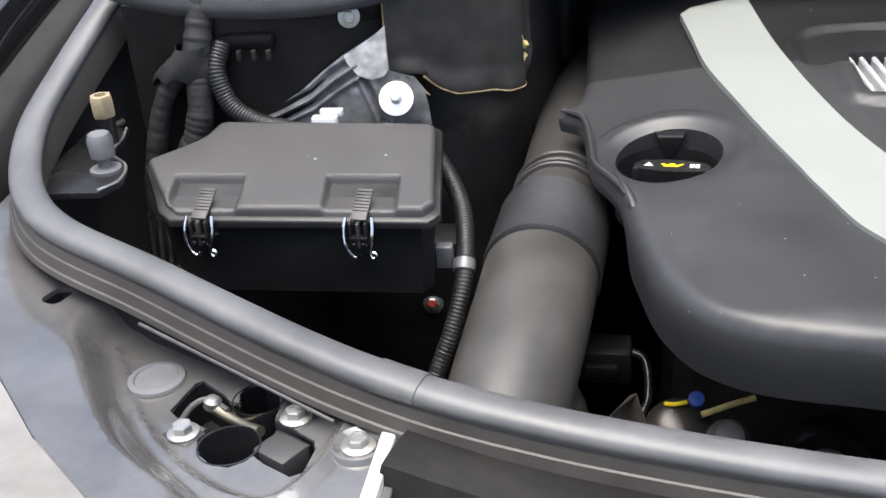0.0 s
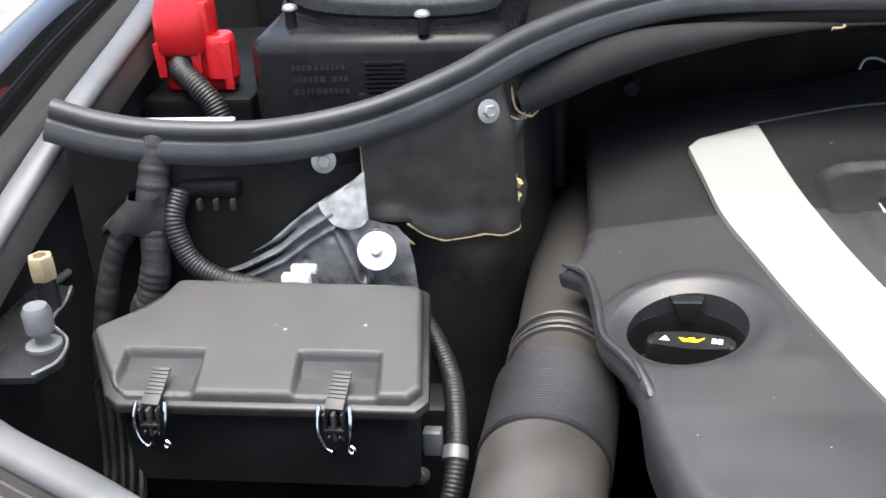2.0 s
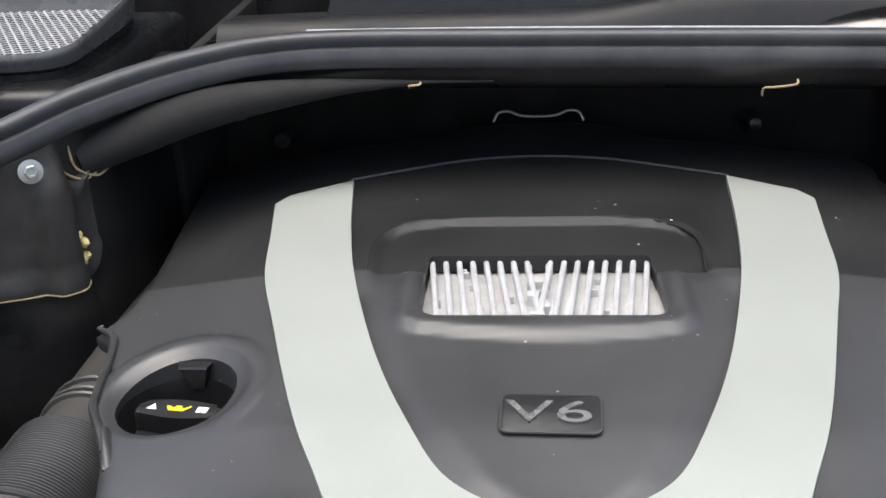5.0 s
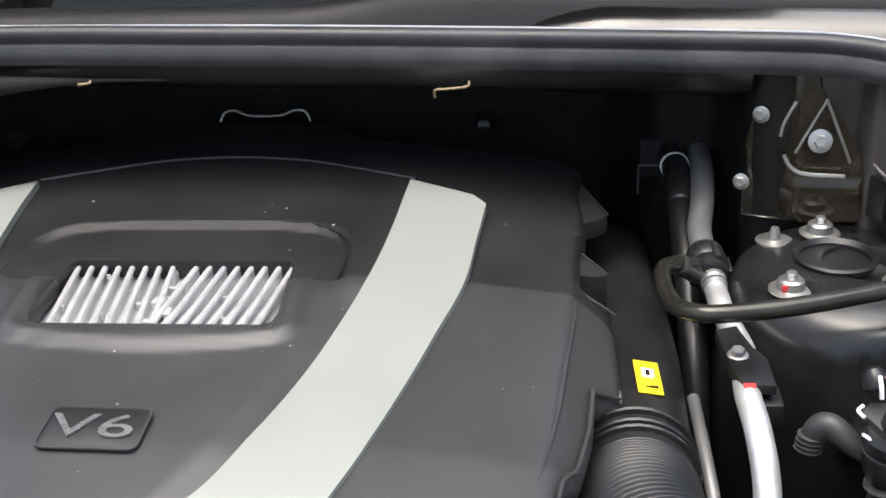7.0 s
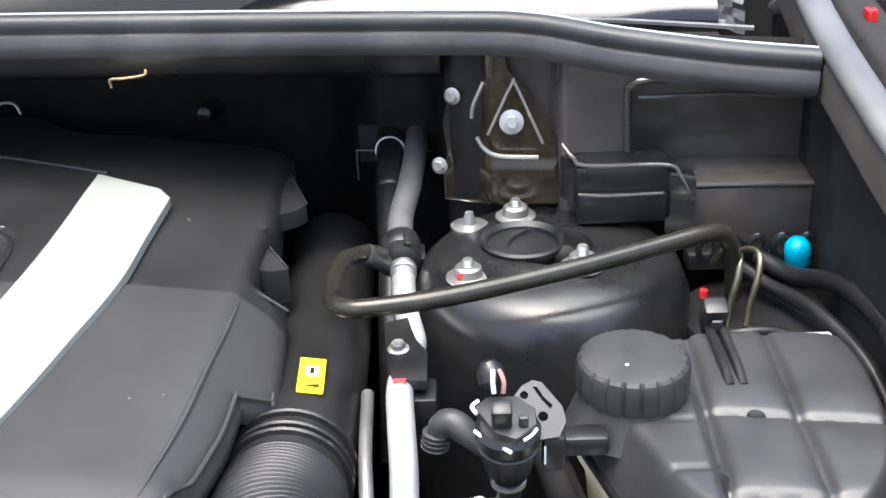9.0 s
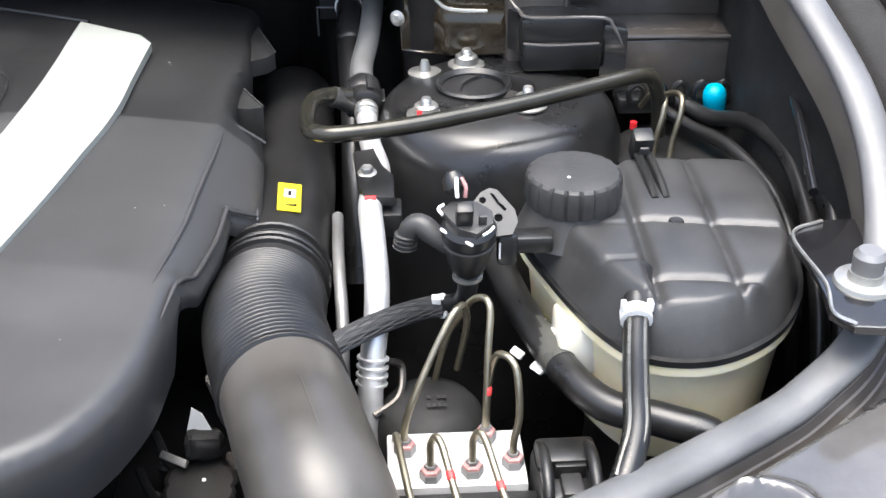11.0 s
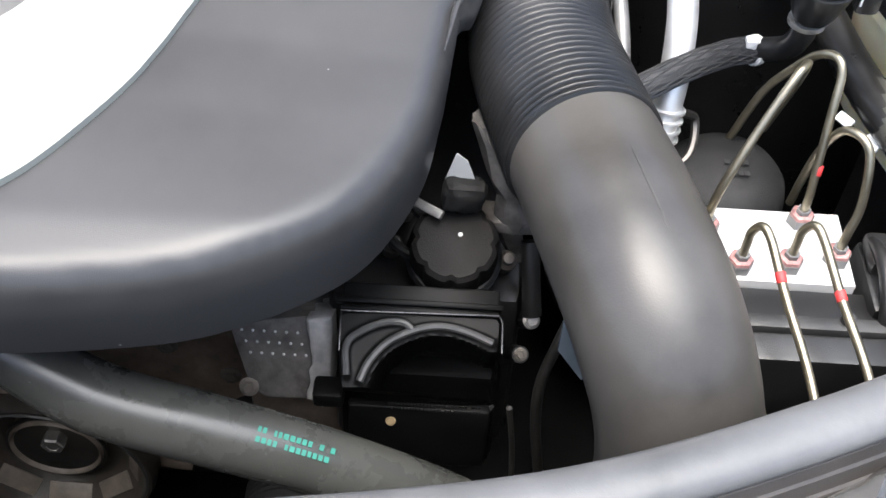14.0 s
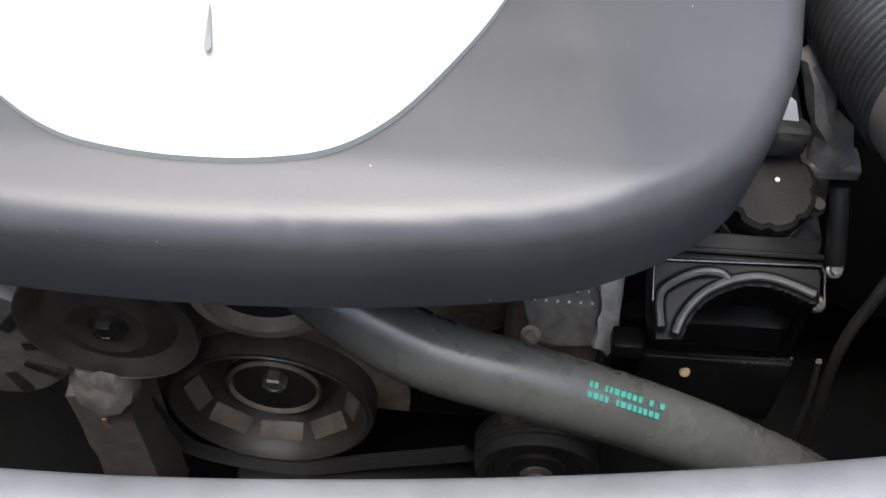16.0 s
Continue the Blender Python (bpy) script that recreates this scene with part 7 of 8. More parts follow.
part("cap_dot", lathe([(0, 0), (0.0014, 0), (0.0010, 0.0006), (0, 0.0007)], Matrix.Translation((0.6165, -0.1905, 0.1110)), 10), white_print, capp, "white dot")
part("cap_mark", text_mesh("_ _", 0.010, Matrix.Translation((0.625, -0.168, 0.1112)), 0.0002), matt_plastic, capp)
sw = thing("level_sensor_plug", "black sensor plug with two wires on the tank", "sensor plug", (0.694, -0.088, 0.07))
part("plug", box(-0.0085, 0.0085, -0.008, 0.008, 0, 0.026, 0.002, m=Matrix.Translation((0.694, -0.088, 0.076)) @ Matrix.Rotation(radians(20), 4, "X")), black_plastic, sw)
part("latch", box(-0.004, 0.004, -0.012, -0.009, 0.004, 0.020, 0.001, m=Matrix.Translation((0.694, -0.088, 0.076)) @ Matrix.Rotation(radians(20), 4, "X")), matt_plastic, sw)
part("seal", lathe([(0, 0), (0.003, 0), (0.003, 0.006), (0, 0.006)], axis((0.688, -0.082, 0.0985), (0, 0, 1)), 8), red_plastic, sw)
for dx in (-0.004, 0.005):
    part("wire", tube([(0.694 + dx, -0.092, 0.082), (0.694 + dx, -0.115, 0.0825), (0.694 + dx, -0.145, 0.0815), (0.694 + dx, -0.168, 0.0770)], 0.0036, 8), black_plastic, sw)
solid("white_tab", box(0.764, 0.786, -0.084, -0.075, 0.045, 0.062, 0.001), white_plastic, "white plastic tab at the tank edge", "tab", (0.775, -0.07, 0.045))


# ---- brake pipes on the valve block ----
def axis_near(pts, a):
    """The direction of a way where it passes nearest to a point."""
    P = spline(pts, 8)
    i = min(range(len(P) - 1), key=lambda k: (P[k] - a).length)
    return P[i + 1] - P[i]



def brake_line(p, rest, mark=None):
    nut = Vector((p[0], p[1], -0.043))
    m = Matrix.Translation(nut)
    part("union_nut", lathe([(0.0, 0), (0.0080, 0), (0.0080, 0.006), (0.0066, 0.008), (0.0046, 0.0085), (0.0044, 0.012), (0, 0.012)], m, 6), grey_pipe, abs_unit, "zinc union nut with red paint", angle=20)
    part("nut_paint", lathe([(0.0044, 0.0082), (0.0068, 0.0080), (0.0076, 0.0066), (0.0070, 0.0084), (0.0046, 0.0092)], m, 6), nut_paint, abs_unit)
    pipe = solid("brake_pipe", tube([(p[0], p[1], -0.036), (p[0], p[1], -0.022)] + rest, 0.0027, 10, 8), steel_pipe, "bent olive steel brake pipe at the valve block", "brake pipe", (p[0], p[1], -0.036), group="brake pipes on the block")
    if mark:
        a = Vector(mark)
        part("paint_mark", lathe([(0.0027, 0), (0.0031, 0.0005), (0.0031, 0.006), (0.0027, 0.0065)], axis(a, axis_near(rest, a)), 10), red_print, pipe)


brake_line((0.487, -0.314), [(0.492, -0.309, -0.005), (0.508, -0.293, 0.026), (0.522, -0.279, 0.048), (0.528, -0.272, 0.052), (0.533, -0.262, 0.046), (0.536, -0.248, 0.02), (0.53, -0.235, -0.03)])
brake_line((0.546, -0.303), [(0.547, -0.296, -0.005), (0.549, -0.282, 0.026), (0.551, -0.270, 0.047), (0.548, -0.261, 0.052), (0.540, -0.252, 0.045), (0.532, -0.243, 0.026), (0.522, -0.235, 0.0), (0.512, -0.228, -0.05)], (0.5475, -0.297, -0.008))
brake_line((0.563, -0.332), [(0.567, -0.326, -0.006), (0.567, -0.318, 0.014), (0.565, -0.310, 0.027), (0.559, -0.301, 0.030), (0.553, -0.292, 0.022), (0.55, -0.28, -0.01), (0.55, -0.27, -0.06)])
brake_line((0.504, -0.342), [(0.5045, -0.342, -0.012), (0.508, -0.346, -0.003), (0.512, -0.356, -0.005), (0.518, -0.385, -0.016), (0.528, -0.430, -0.030), (0.540, -0.49, -0.06)], (0.5155, -0.372, -0.011))
brake_line((0.5335, -0.339), [(0.534, -0.339, -0.012), (0.538, -0.343, -0.003), (0.542, -0.353, -0.005), (0.549, -0.385, -0.016), (0.560, -0.430, -0.030), (0.572, -0.49, -0.06)], (0.5480, -0.380, -0.0145))
solid("brake_pipe", tube([(0.480, -0.300, -0.043), (0.481, -0.318, -0.025), (0.484, -0.345, -0.022), (0.490, -0.385, -0.028), (0.500, -0.430, -0.036), (0.510, -0.49, -0.06)], 0.0027, 10), steel_pipe, "bent olive steel brake pipe at the valve block", "brake pipe", (0.48, -0.3, -0.043), group="brake pipes on the block")
part("controller_ridge", box(0.475, 0.626, -0.386, -0.376, -0.050, -0.042, 0.002), matt_plastic, abs_unit)
part("controller_post", lathe([(0, -0.050), (0.004, -0.050), (0.004, -0.038), (0, -0.038)], Matrix.Translation((0.561, -0.379, 0)), 12), matt_plastic, abs_unit)
part("motor_print", bars(2, Matrix.Translation((0.512, -0.262, -0.0395)), 0.004, 0.006, 0.014, 2), grey_print, abs_unit)
plug = thing("controller_plug", "black multi-pin plug with locking lever", "connector", (0.60, -0.345, -0.09))
part("housing", box(0.577, 0.624, -0.372, -0.316, -0.095, -0.040, 0.005), black_plastic, plug)
part("hood", box(0.579, 0.622, -0.345, -0.318, -0.042, -0.030, 0.004), black_plastic, plug)
part("latch", box(0.593, 0.608, -0.374, -0.352, -0.044, -0.034, 0.002), matt_plastic, plug)
part("latch_bar", box(0.590, 0.612, -0.352, -0.348, -0.042, -0.029, 0.001), black_plastic, plug)
for x in (0.583, 0.6165):
    part("lever_arm", tube([(x, -0.322, -0.034), (x, -0.340, -0.026), (x, -0.360, -0.028), (x, -0.376, -0.040), (x, -0.381, -0.060)], [0.003, 0.0042, 0.0045, 0.0042, 0.0035], 10), black_plastic, plug)
for k in range(3):
    part("lever_bar", box(0.590 + 0.008 * k, 0.594 + 0.008 * k, -0.384, -0.370, -0.070, -0.040, 0.001), black_plastic, plug)
part("lever_bar", box(0.583, 0.6165, -0.383, -0.378, -0.056, -0.050, 0.0015), matt_plastic, plug)

# ---- front of the engine ----
fc = thing("timing_cover", "black ribbed plastic front cover of the cylinder head", "engine part", (0.32, -0.33, -0.25))
FM = Matrix.Translation((0.319, -0.371, -0.104)) @ Matrix.Rotation(radians(30), 4, "X")
ARC_A = [(-0.0436, -0.0185), (-0.0447, 0.0001), (-0.0352, 0.0092), (-0.0222, 0.0148), (-0.0105, 0.0150), (-0.0047, 0.0107)]
ARC_B = [(-0.0352, -0.0218), (-0.0305, -0.0100), (-0.0200, 0.0025), (-0.0053, 0.0107), (0.0111, 0.0145), (0.0278, 0.0121), (0.0447, 0.0060)]
ARC_A, ARC_B = ([(p.x, p.y) for p in spline([(x, y, 0) for x, y in a], 4)] for a in (ARC_A, ARC_B))


def face_height(x, y):
    """The pressed face of the cover, with a deep round mouth below the large arc."""
    edge = float(np.interp(x, [p[0] for p in ARC_B], [p[1] for p in ARC_B])) if x > -0.035 else -1.0
    mouth = smooth(0.0055, 0.0105, line_distance(ARC_B, x, y)) if y < edge else 0.0
    rise = max(math.exp(-(max(0.0, line_distance(a, x, y) - 0.0010) / 0.0014) ** 2) for a in (ARC_A, ARC_B))
    return 0.0028 * rise - 0.055 * mouth - 0.12 * max(0.0, -0.016 - y)


FACE = [(-0.047, 0.0195), (0.046, 0.0210), (0.048, 0.0180), (0.0485, 0.000), (0.047, -0.026), (-0.0455, -0.026), (-0.0485, -0.010), (-0.0490, 0.0175)]
bm = patch([FACE], [], 0.0015, face_height, 0.030)
bmesh.ops.delete(bm, geom=[f for f in bm.faces if max(v.co.z for v in f.verts) < -0.048], context="FACES")
bm.transform(FM)
part("plate", bm, oily_black, fc, "black face with raised arcs round a dark mouth", angle=50)
# paler tubes on the arcs hold the sky reflection as colour
for a in (ARC_A, ARC_B):
    part("arc", tube([FM @ Vector((x, y, 0.0014)) for x, y in a], 0.0024, 8, 1), sheen_grey, fc, "raised arc with its sheen painted pale")
part("lip", box(-0.0500, 0.0480, 0.0215, 0.0245, -0.006, 0.0035, 0.0010, m=FM), oily_black, fc)
part("lip", box(-0.0540, 0.0500, 0.0262, 0.0300, -0.010, 0.0015, 0.0012, m=FM), oily_black, fc)
part("lip_edge", tube([FM @ Vector(p) for p in ((-0.049, -0.004, 0.002), (-0.0495, 0.0205, 0.0030), (0.0475, 0.0228, 0.0032), (0.0500, 0.0190, 0.0020), (0.0505, 0.0, 0.0010))], 0.0006, 6, 1), scuffed_black, fc, "faintly worn edge")
part("shelf", box(-0.0500, 0.0480, 0.0180, 0.0400, -0.022, -0.004, 0.002, m=FM), oily_black, fc)
part("low_arc", tube([(0.338, -0.366, -0.173), (0.346, -0.368, -0.1785), (0.356, -0.3685, -0.1800), (0.364, -0.367, -0.1770), (0.369, -0.365, -0.171)], [0.001, 0.0022, 0.0026, 0.0022, 0.001], 8), sheen_grey, fc, "edge deep in the mouth, its sheen painted pale")
part("apron", rough(box(0.2735, 0.3665, -0.375, -0.368, -0.235, -0.166, 0.002), 0.0015, 60, 4, 4), oily_black, fc, angle=50)
part("apron_print", bars(2, Matrix.Translation((0.330, -0.3765, -0.160)) @ Matrix.Rotation(radians(90), 4, "X"), 0.0022, 0.003, 0.060, 6), grey_print, fc)
part("side_tab", box(0.252, 0.272, -0.382, -0.365, -0.160, -0.146, 0.003), oily_black, fc)
part("lower_case", box(0.262, 0.375, -0.335, -0.28, -0.30, -0.185, 0.008), oily_black, fc)
part("rust_plug", lathe([(0, 0), (0.0036, 0), (0.0030, 0.0015), (0, 0.002)], axis((0.302, -0.3755, -0.180), (0, -0.9, 0.4)), 16), tan_edge, fc, "rusty core plug")
cm = thing("oil_filter_cap", "black scalloped oil filter cap", "filter cap", (0.335, -0.30, -0.12))
CM = axis((0.337, -0.300, -0.096), (0.0, -0.40, 0.92))
part("cap", lathe([(0.0275, 0), (0.0285, 0.003), (0.0285, 0.022), (0.0272, 0.0270), (0.024, 0.0292), (0.0, 0.0300)], CM, 96, wob=lambda i, k: 1.0 - 0.085 * max(0.0, math.cos(math.tau * k / 96 * 8 + 0.4)) ** 3 if i in (1, 2, 3, 4) else 1.0), filter_black, cm, angle=30)
part("cap_skirt", lathe([(0.031, -0.010), (0.0315, -0.001), (0.029, 0.001)], CM, 48), black_plastic, cm)
part("cap_dot", lathe([(0, 0), (0.0016, 0), (0.0012, 0.0008), (0, 0.001)], CM @ Matrix.Translation((0.003, 0.004, 0.0300)), 10), white_print, cm)
part("cap_tab", box(-0.002, 0.010, -0.0325, -0.024, -0.006, 0.016, 0.002, m=CM), filter_black, cm)
bl = thing("cylinder_head", "black cylinder head cover with small bolts", "engine part", (0.33, -0.25, -0.30))
part("head", box(0.255, 0.385, -0.318, 0.20, -0.30, -0.120, 0.012), satin_black, bl)
for p, d in (((0.391, -0.320, -0.135), (0.2, -0.6, 0.75)), ((0.386, -0.330, -0.160), (0.2, -0.6, 0.75))):
    part("bolt_boss", lathe([(0.006, -0.03), (0.006, 0.0), (0, 0.0)], axis(p, d), 14), black_plastic, bl)
    bolt(bl, p, d, 0.0042 if p[2] > -0.15 else 0.0034, cast_alu if p[2] > -0.15 else dusty_cast, flange=1.4)
rng = random.Random(5)
rings = []
for x, y, z, w, d in ((0.348, -0.266, -0.006, 0.006, 0.008), (0.356, -0.270, -0.018, 0.010, 0.012), (0.363, -0.274, -0.040, 0.009, 0.012), (0.372, -0.278, -0.052, 0.011, 0.013), (0.376, -0.280, -0.070, 0.017, 0.014), (0.375, -0.280, -0.080, 0.015, 0.012), (0.371, -0.280, -0.088, 0.009, 0.010), (0.377, -0.280, -0.104, 0.007, 0.008), (0.379, -0.280, -0.118, 0.005, 0.006)):
    rings.append([Vector((x + w * math.cos(a) * rng.uniform(0.8, 1.15), y + d * math.sin(a) * rng.uniform(0.8, 1.15), z + rng.uniform(-0.003, 0.003))) for a in (math.tau * k / 9 for k in range(9))])
part("casting", loft(bmesh.new(), rings), dull_cast, bl, "rough bare casting with sharp facets", angle=24)
part("casting_ledge", rough(box(0.352, 0.394, -0.292, -0.272, -0.083, -0.072, 0.002), 0.0012, 120, 3, 3), dull_cast, bl, angle=40)
part("black_lump", rough(box(0.328, 0.355, -0.302, -0.285, -0.057, -0.034, 0.006), 0.003, 70, 3, 2), matt_black, bl, angle=40)
part("sleeve", tube([(0.3865, -0.288, -0.092), (0.389, -0.304, -0.114), (0.391, -0.317, -0.133)], [0.0062, 0.0064, 0.0068], 14), hose_rubber, bl, "black sleeve above the bolt")
part("rod", tube([(0.378, -0.380, -0.150), (0.384, -0.380, -0.20), (0.390, -0.380, -0.290)], 0.0020, 10), dark_steel, bl, "pale straight rod")
for p, r in (((0.319, -0.285, -0.092), 0.0050), ((0.297, -0.290, -0.100), 0.0046), ((0.305, -0.272, -0.080), 0.0040), ((0.372, -0.300, -0.098), 0.0040)):
    part("stud", lathe([(0.007, -0.03), (0.0068, -0.002), (r, 0.0), (r * 0.9, 0.006), (0, 0.0065)], axis(p, (0.1, -0.5, 0.85)), 12), dusty_black, bl)
for pts in ([(0.298, -0.262, -0.060), (0.312, -0.286, -0.072), (0.328, -0.298, -0.070), (0.346, -0.296, -0.076)], [(0.285, -0.275, -0.085), (0.300, -0.302, -0.088), (0.318, -0.312, -0.090)]):
    part("cable", tube(pts, 0.0036, 8), hose_rubber, bl)
part("cable_clip", box(-0.012, 0.012, -0.003, 0.003, -0.002, 0.002, 0.001, m=Matrix.Translation((0.318, -0.297, -0.056)) @ Matrix.Rotation(radians(-32), 4, "Z") @ Matrix.Rotation(radians(40), 4, "X")), cast_alu, bl, "pale metal cable clip")
solid("splash_sheet", prism([(0.396, -0.058), (0.397, -0.018), (0.404, -0.012), (0.421, -0.040), (0.428, -0.074), (0.412, -0.082)], -0.002, 0.002, 0.0006, m=Matrix(((1, 0, 0, 0.002), (0, 0.1, 1, -0.392), (0, 1, 0, 0), (0, 0, 0, 1)))), blue_grey, "blue-grey sheet under the air duct", "sheet", (0.41, -0.392, -0.08))
solid("paper_tag", prism([(0.328, -0.2895), (0.349, -0.2915), (0.3415, -0.2805), (0.3345, -0.2775)], 0, 0.0005, m=Matrix(((1, 0, 0, 0), (0, 0, 1, -0.29), (0, 2.0, 0, 0.5405), (0, 0, 0, 1)))), white_print, "small white paper tag hanging from a cable", "paper tag", (0.35, -0.2, -0.14))
solid("dipstick_tube", tube([(0.412, -0.350, -0.085), (0.404, -0.357, -0.115), (0.398, -0.360, -0.150), (0.400, -0.360, -0.20), (0.412, -0.36, -0.30), (0.415, -0.36, -0.42)], 0.0038, 10), dark_steel, "thin dark metal tube beside the duct", "metal tube", (0.41, -0.36, -0.42))
al = thing("cast_bracket", "cast aluminium bracket with raised dots", "engine bracket", (0.225, -0.33, -0.25))
AM = Matrix.Translation((0.2245, -0.338, -0.168)) @ Matrix.Rotation(radians(58), 4, "X")
part("casting", prism([(-0.036, 0.022), (0.034, 0.034), (0.034, -0.030), (-0.008, -0.032), (-0.020, -0.026)], -0.05, 0.0, 0.004, m=AM), dull_cast, al)
part("rib", rough(prism([(0.018, 0.031), (0.036, 0.035), (0.036, -0.020), (0.030, -0.032), (0.020, -0.026), (0.024, 0.0)], -0.03, 0.009, 0.002, m=AM), 0.0025, 90, 4, 6), bare_patch, al, "pale broken edge of the casting", angle=30)
for r in range(3):
    for k in range(6):
        part("dot", lathe([(0, 0), (0.0011, 0), (0.0007, 0.0012), (0, 0.0014)], AM @ Matrix.Translation((-0.026 + 0.0075 * k + 0.003 * r, 0.018 - 0.008 * r, 0)), 6), white_print, al)
bolt(al, (0.204, -0.350, -0.188), (0, -0.8, 0.6), 0.0045, dusty_cast)
part("arm", box(0.19, 0.27, -0.31, -0.24, -0.40, -0.21, 0.01), rusty, al)

lh = thing("radiator_hose", "thick grey-black radiator hose with green print", "hose", (0.25, -0.42, -0.26))
LH = [(x, y - 0.0135, z + 0.0175) for x, y, z in ((-0.02, -0.32, -0.055), (0.045, -0.375, -0.065), (0.095, -0.405, -0.080), (0.140, -0.420, -0.100), (0.200, -0.424, -0.120), (0.265, -0.425, -0.147), (0.336, -0.424, -0.190), (0.40, -0.42, -0.25), (0.43, -0.42, -0.34))]
part("hose", tube(LH, 0.0209, 28, 8), old_hose, lh)
dirx = (Vector((0.267, -0.439, -0.106)) - Vector((0.222, -0.437, -0.088))).normalized()
nrm = Vector((0, -0.30, 0.95))
nrm = (nrm - dirx * nrm.dot(dirx)).normalized()
diry = nrm.cross(dirx)
c0 = Vector((0.2445, -0.4380, -0.1195))
HM = Matrix.Translation(c0 + nrm * 0.0208) @ Matrix((dirx, diry, nrm)).transposed().to_4x4()
part("green_print", bars(2, HM, 0.0034, 0.0024, 0.044, 3), green_print, lh, "green printed code")
n2 = (nrm * 0.45 - diry * 0.89).normalized()
HM2 = Matrix.Translation(c0 + n2 * 0.0207 - dirx * 0.045) @ Matrix((dirx, n2.cross(dirx), n2)).transposed().to_4x4()
part("olive_print", bars(1, HM2, 0.006, 0.002, 0.085, 12), olive_print, lh, "faded olive print")


def pulley(name, c, r, prof, material, label, hub=None):
    p = thing(name, label, "pulley", (c[0], c[1] + 0.03, c[2] - r))
    m = axis(c, (0, -1, 0.02))
    part("wheel", lathe(prof, m, 64), material, p)
    return p, m


crank, m = pulley("crank_pulley", (-0.012, -0.262, -0.455), 0.095, [(0, -0.034), (0.050, -0.034), (0.062, -0.022), (0.083, 0.004), (0.086, 0.014), (0.092, 0.014), (0.095, 0.004), (0.094, -0.02), (0, -0.036)], dusty_black, "dusty dark crankshaft pulley with slotted dish")
part("hub", lathe([(0.030, -0.034), (0.042, -0.030), (0.043, -0.010), (0.041, -0.007), (0.039, -0.009), (0.037, -0.015), (0, -0.017)], m, 40), dusty_rubber, crank, "dusty brown hub disc")
for k in range(9):
    a = math.tau * (k + 0.5) / 9
    seg = box(-0.0205, 0.0205, -0.009, 0.009, -0.003, 0.003, 0.001, m=m @ Matrix.Rotation(a, 4, "Z") @ Matrix.Translation((0, 0.073, -0.0075)) @ Matrix.Rotation(radians(51), 4, "X"))
    part("dish_segment", seg, dusty_rubber, crank)
part("inner_lip", lathe([(0.043, -0.011), (0.046, -0.009), (0.046, -0.014)], m, 48), dark_steel, crank)
bolt(crank, tuple(m @ Vector((0.003, 0.018, -0.0155))), (0, -1, 0.02), 0.011, cast_alu, h=1.2)
part("outer_lip", tube([m @ Vector((0.088 * math.cos(a), 0.088 * math.sin(a), 0.0145)) for a in (math.tau * k / 48 for k in range(49))], 0.0016, 6, 1), sheen_grey, crank)
idler, m = pulley("idler_pulley", (-0.100, -0.325, -0.252), 0.068, [(0, -0.02), (0.066, -0.02), (0.068, 0.0), (0.066, 0.004), (0.061, 0.004), (0.050, -0.004), (0.036, 0.002), (0.030, 0.004), (0.020, 0.0), (0, 0.0)], dusty_black, "black plastic idler pulley")
IM = m
bolt(idler, tuple(m @ Vector((0, 0, 0.0))), (0, -1, 0.02), 0.010, dark_steel)
wat, m = pulley("water_pump_pulley", (0.017, -0.325, -0.195), 0.050, [(0, -0.02), (0.048, -0.02), (0.050, 0.0), (0.049, 0.006), (0.040, 0.007), (0.038, -0.004), (0.036, -0.006)], dusty_rubber, "dusty water pump pulley")
part("dish", lathe([(0.038, -0.004), (0.034, -0.016), (0, -0.018)], m, 40), matt_black, wat, "dark dished centre")
bolt(wat, tuple(m @ Vector((-0.004, 0.0, -0.006))), (0, -1, 0.3), 0.0085, machined, h=1.2)
part("rim_edge", tube([IM @ Vector((0.0665 * math.cos(a), 0.0665 * math.sin(a), 0.0035)) for a in (math.tau * k / 48 for k in range(49))], 0.0012, 6, 1), sheen_grey, idler)
ten, m = pulley("tensioner_pulley", (0.225, -0.325, -0.43), 0.052, [(0, -0.03), (0.050, -0.03), (0.052, 0.0), (0.050, 0.006), (0.042, 0.006), (0.036, 0.0), (0, 0.0)], belt_rubber, "black ribbed tensioner pulley")
for k in range(5):
    part("groove_rib", lathe([(0.0505, 0), (0.0532, 0.0015), (0.0505, 0.003)], m @ Matrix.Translation((0, 0, -0.028 + 0.0055 * k)), 48), belt_rubber, ten)
part("hub", lathe([(0.024, 0.0), (0.024, 0.004), (0.018, 0.006), (0, 0.006)], m, 32), dark_steel, ten)
bolt(ten, tuple(m @ Vector((0, 0, 0.006))), (0, -1, 0.02), 0.009, dusty_cast)
arc = [Vector((-0.012 + 0.108 * math.cos(radians(a)), -0.250, -0.455 + 0.108 * math.sin(radians(a)))) for a in range(188, -20, -8)]
solid("belt_guard", sweep(arc, [(-0.030, -0.003), (0.016, -0.003), (0.016, 0.003), (-0.030, 0.003)], 1, up=Vector((0, 1, 0.001))), rusty, "brown dusty guard arching over the crank pulley", "guard", (-0.012, -0.25, -0.40))
belt = [(-0.17, -0.30, -0.262), (-0.13, -0.30, -0.32), (-0.11, -0.30, -0.42), (-0.09, -0.285, -0.52), (0.0, -0.28, -0.556), (0.08, -0.285, -0.52), (0.17, -0.30, -0.46)]
drive = thing("drive_belt", "black ribbed drive belt round the pulleys", "drive belt", (0, -0.28, -0.55))
part("band", sweep(belt, [(-0.012, -0.0015), (0.012, -0.0015), (0.012, 0.0015), (-0.012, 0.0015)], 6, up=Vector((0, 1, 0.001))), belt_rubber, drive)
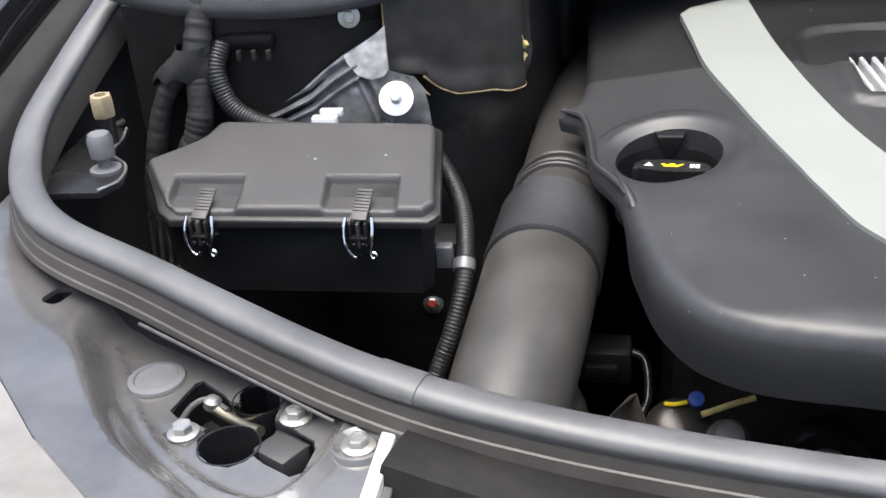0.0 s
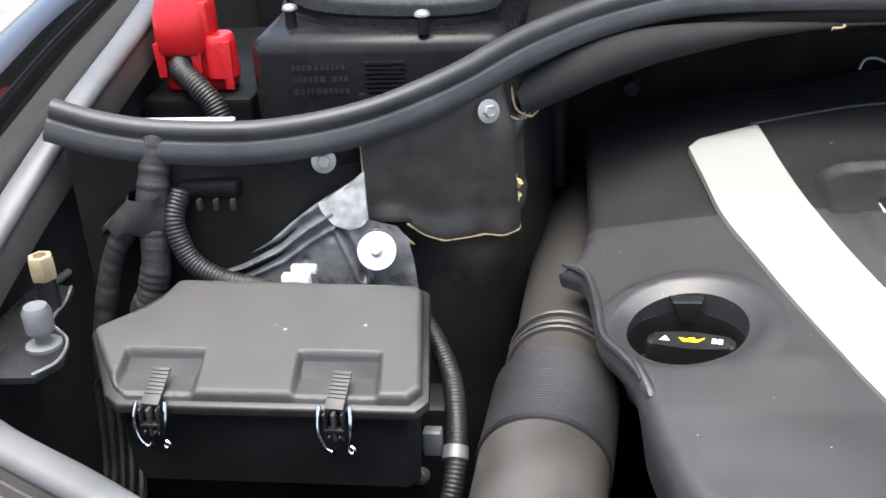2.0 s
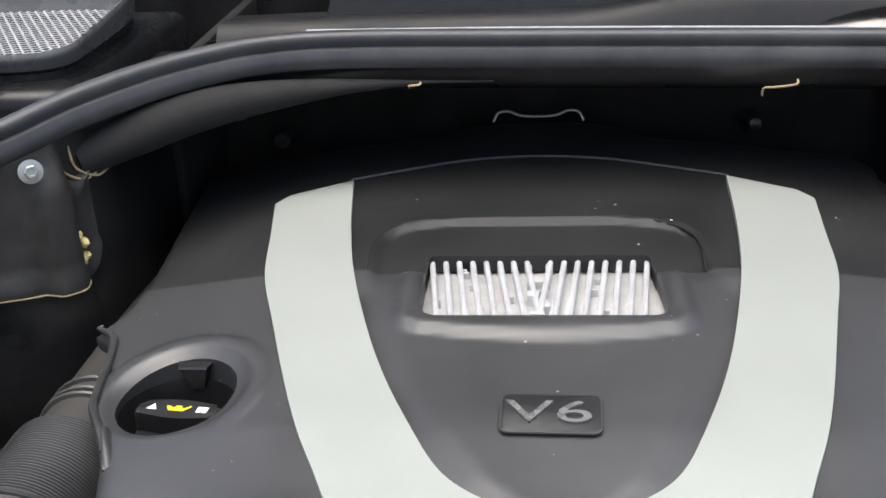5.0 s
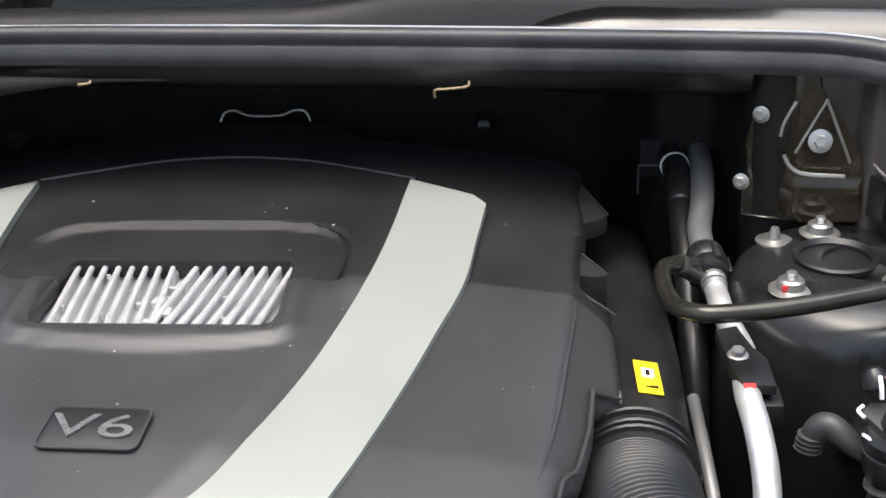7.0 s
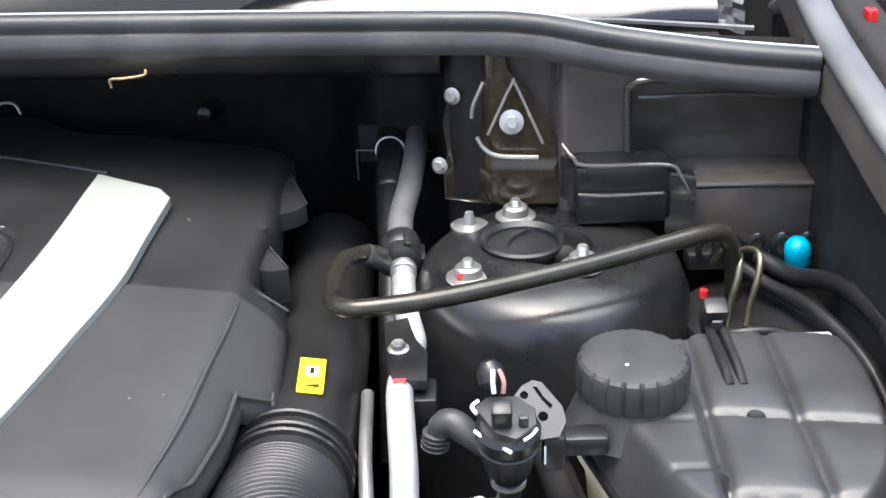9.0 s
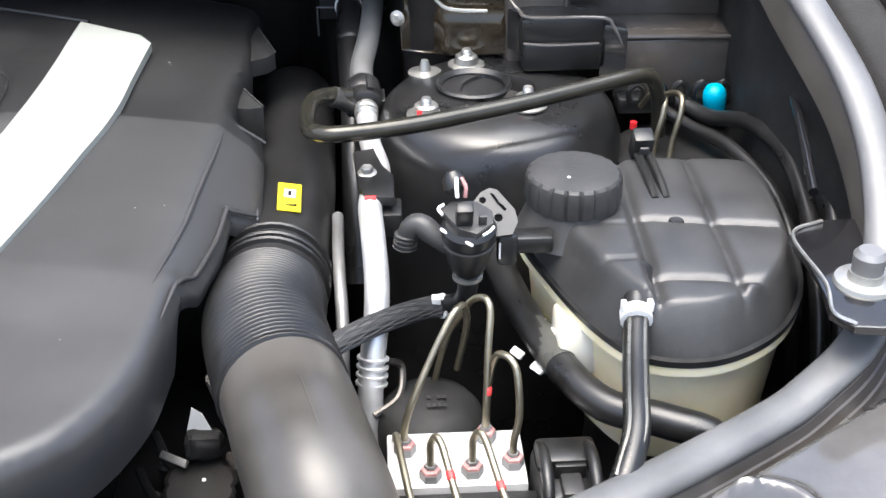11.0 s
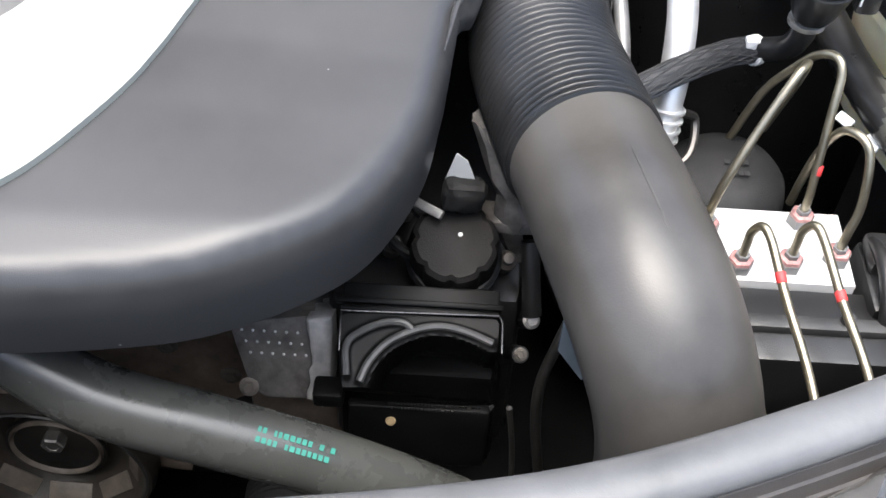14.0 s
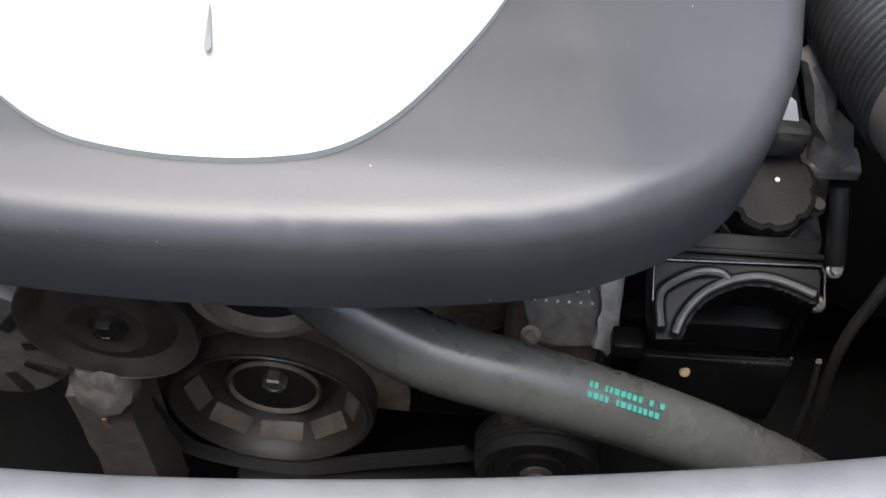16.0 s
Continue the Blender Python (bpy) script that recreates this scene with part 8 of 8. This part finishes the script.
for k in range(5):
    c = -0.0096 + 0.0048 * k
    part("rib", sweep(belt, [(c - 0.0014, -0.0014), (c, -0.0034), (c + 0.0014, -0.0014)], 6, up=Vector((0, 1, 0.001))), belt_rubber, drive)
bm = patch([[(-0.10, -0.36), (-0.03, -0.215), (0.06, -0.205), (0.12, -0.25), (0.20, -0.30), (0.19, -0.36), (0.10, -0.42), (-0.02, -0.45)]], [], 0.012, lambda x, z: 0.0)
for v in bm.verts:
    v.co = Vector((v.co.x, -0.232 + 0.012 * noise.noise(Vector((v.co.x * 18, v.co.y * 18, 0))), v.co.y))
bmesh.ops.solidify(bm, geom=bm.faces[:], thickness=-0.02)
case = thing("timing_case", "brown oily cast timing case behind the pulleys", "engine part", (0.04, -0.29, -0.45))
part("casting", bm, rusty, case)
for x, z in ((-0.02, -0.235), (0.055, -0.228), (0.118, -0.268), (0.165, -0.305), (0.150, -0.352)):
    bolt(case, (x, -0.262, z), (0, -1, 0.1), 0.006, dusty_cast)
gen = thing("alternator", "cast aluminium alternator with cooling slots", "alternator", (-0.20, -0.30, -0.36))
part("body", lathe([(0.065, -0.06), (0.068, 0.0), (0.062, 0.010), (0.03, 0.014), (0, 0.014)], axis((-0.205, -0.310, -0.300), (0, -1, 0.1)), 40), cast_alu, gen)
for k in range(9):
    a = math.tau * k / 9
    part("slot", box(-0.005, 0.005, -0.014, 0.014, 0.010, 0.0155, 0.002, m=axis((-0.205, -0.310, -0.300), (0, -1, 0.1)) @ Matrix.Rotation(a, 4, "Z") @ Matrix.Translation((0, 0.044, 0))), dark_steel, gen)
lo = thing("lower_bracket", "dusty cast bracket with a red paint mark", "engine bracket", (-0.12, -0.31, -0.48))
part("casting", rough(prism([(-0.152, -0.335), (-0.104, -0.335), (-0.100, -0.29), (-0.156, -0.29)], -0.56, -0.345, taper=1.0), 0.003, 40, 7), dusty_cast, lo, angle=30)
part("boss", rough(lathe([(0.0, 0), (0.026, 0), (0.024, 0.012), (0.012, 0.018), (0, 0.018)], axis((-0.118, -0.325, -0.335), (0, -0.8, 0.5)), 12), 0.003, 90, 2), dusty_cast, lo)
part("paint_mark", box(-0.131, -0.127, -0.3365, -0.334, -0.390, -0.378), nut_paint, lo)
solid("oil_pan_front", box(-0.06, 0.30, -0.33, -0.25, -0.62, -0.57, 0.02), belt_rubber, "dark oily lower engine casing", "engine part", (0.1, -0.3, -0.62))
solid("fan_shroud", box(-0.40, 0.42, -0.575, -0.545, -0.60, -0.06, 0.006), matt_plastic, "black plastic radiator fan shroud", "fan shroud", (0, -0.56, -0.6))

# fittings deep beside the left duct
cn = thing("coil_connector", "black ignition coil connector with cable loop", "connector", (-0.32, -0.25, -0.16))
part("body", box(-0.350, -0.300, -0.262, -0.225, -0.125, -0.090, 0.005), black_plastic, cn)
part("latch", box(-0.342, -0.312, -0.270, -0.262, -0.112, -0.100, 0.002), black_plastic, cn)
part("cable", tube([(-0.305, -0.240, -0.100), (-0.288, -0.250, -0.105), (-0.285, -0.280, -0.125), (-0.295, -0.300, -0.14), (-0.31, -0.31, -0.17)], 0.004, 10), hose_rubber, cn)
sn = thing("cam_sensor", "grey round sensor housing below the cover", "sensor", (-0.26, -0.33, -0.20))
part("dome", lathe([(0.030, 0), (0.032, 0.008), (0.029, 0.018), (0.018, 0.026), (0, 0.028)], axis((-0.258, -0.320, -0.135), (0.1, -0.6, 0.8)), 28), dark_steel, sn)
part("cone", lathe([(0.022, 0), (0.018, 0.025), (0.012, 0.034), (0, 0.035)], axis((-0.220, -0.330, -0.140), (0.1, -0.5, 0.85)), 24), cast_alu, sn)
part("wire", tube([(-0.270, -0.315, -0.105), (-0.262, -0.322, -0.100), (-0.252, -0.318, -0.100)], 0.0022, 8), yellow_print, sn, "yellow wire")
part("blue_plug", lathe([(0, 0), (0.007, 0), (0.007, 0.008), (0, 0.009)], axis((-0.244, -0.312, -0.104), (0, -0.5, 0.8)), 12), blue_plastic, sn)
part("strip", tube([(-0.240, -0.330, -0.104), (-0.215, -0.322, -0.098), (-0.195, -0.315, -0.095)], 0.0028, 8), foam_mat, sn)
sb = thing("heat_shield", "thin bent metal heat shield beside the duct", "heat shield", (-0.335, -0.32, -0.18))
bm = patch([[(-0.365, -0.17), (-0.365, -0.10), (-0.350, -0.085), (-0.340, -0.11), (-0.332, -0.135), (-0.315, -0.115), (-0.295, -0.095), (-0.285, -0.12), (-0.30, -0.17)]], [], 0.008, lambda x, z: 0.0)
for v in bm.verts:
    v.co = Vector((v.co.x, -0.315 + 0.01 * math.sin(v.co.x * 160), v.co.y))
bmesh.ops.solidify(bm, geom=bm.faces[:], thickness=0.002)
part("sheet", bm, dusty_cast, sb, angle=50)
pw, m = pulley("guide_pulley", (-0.135, -0.335, -0.145), 0.036, [(0, -0.02), (0.034, -0.02), (0.036, 0.0), (0.034, 0.005), (0.028, 0.005), (0.022, 0.0), (0, 0.0)], black_plastic, "small dusty guide pulley")
bolt(pw, tuple(m @ Vector((0, 0, 0))), (0, -1, 0.02), 0.010, cast_alu)
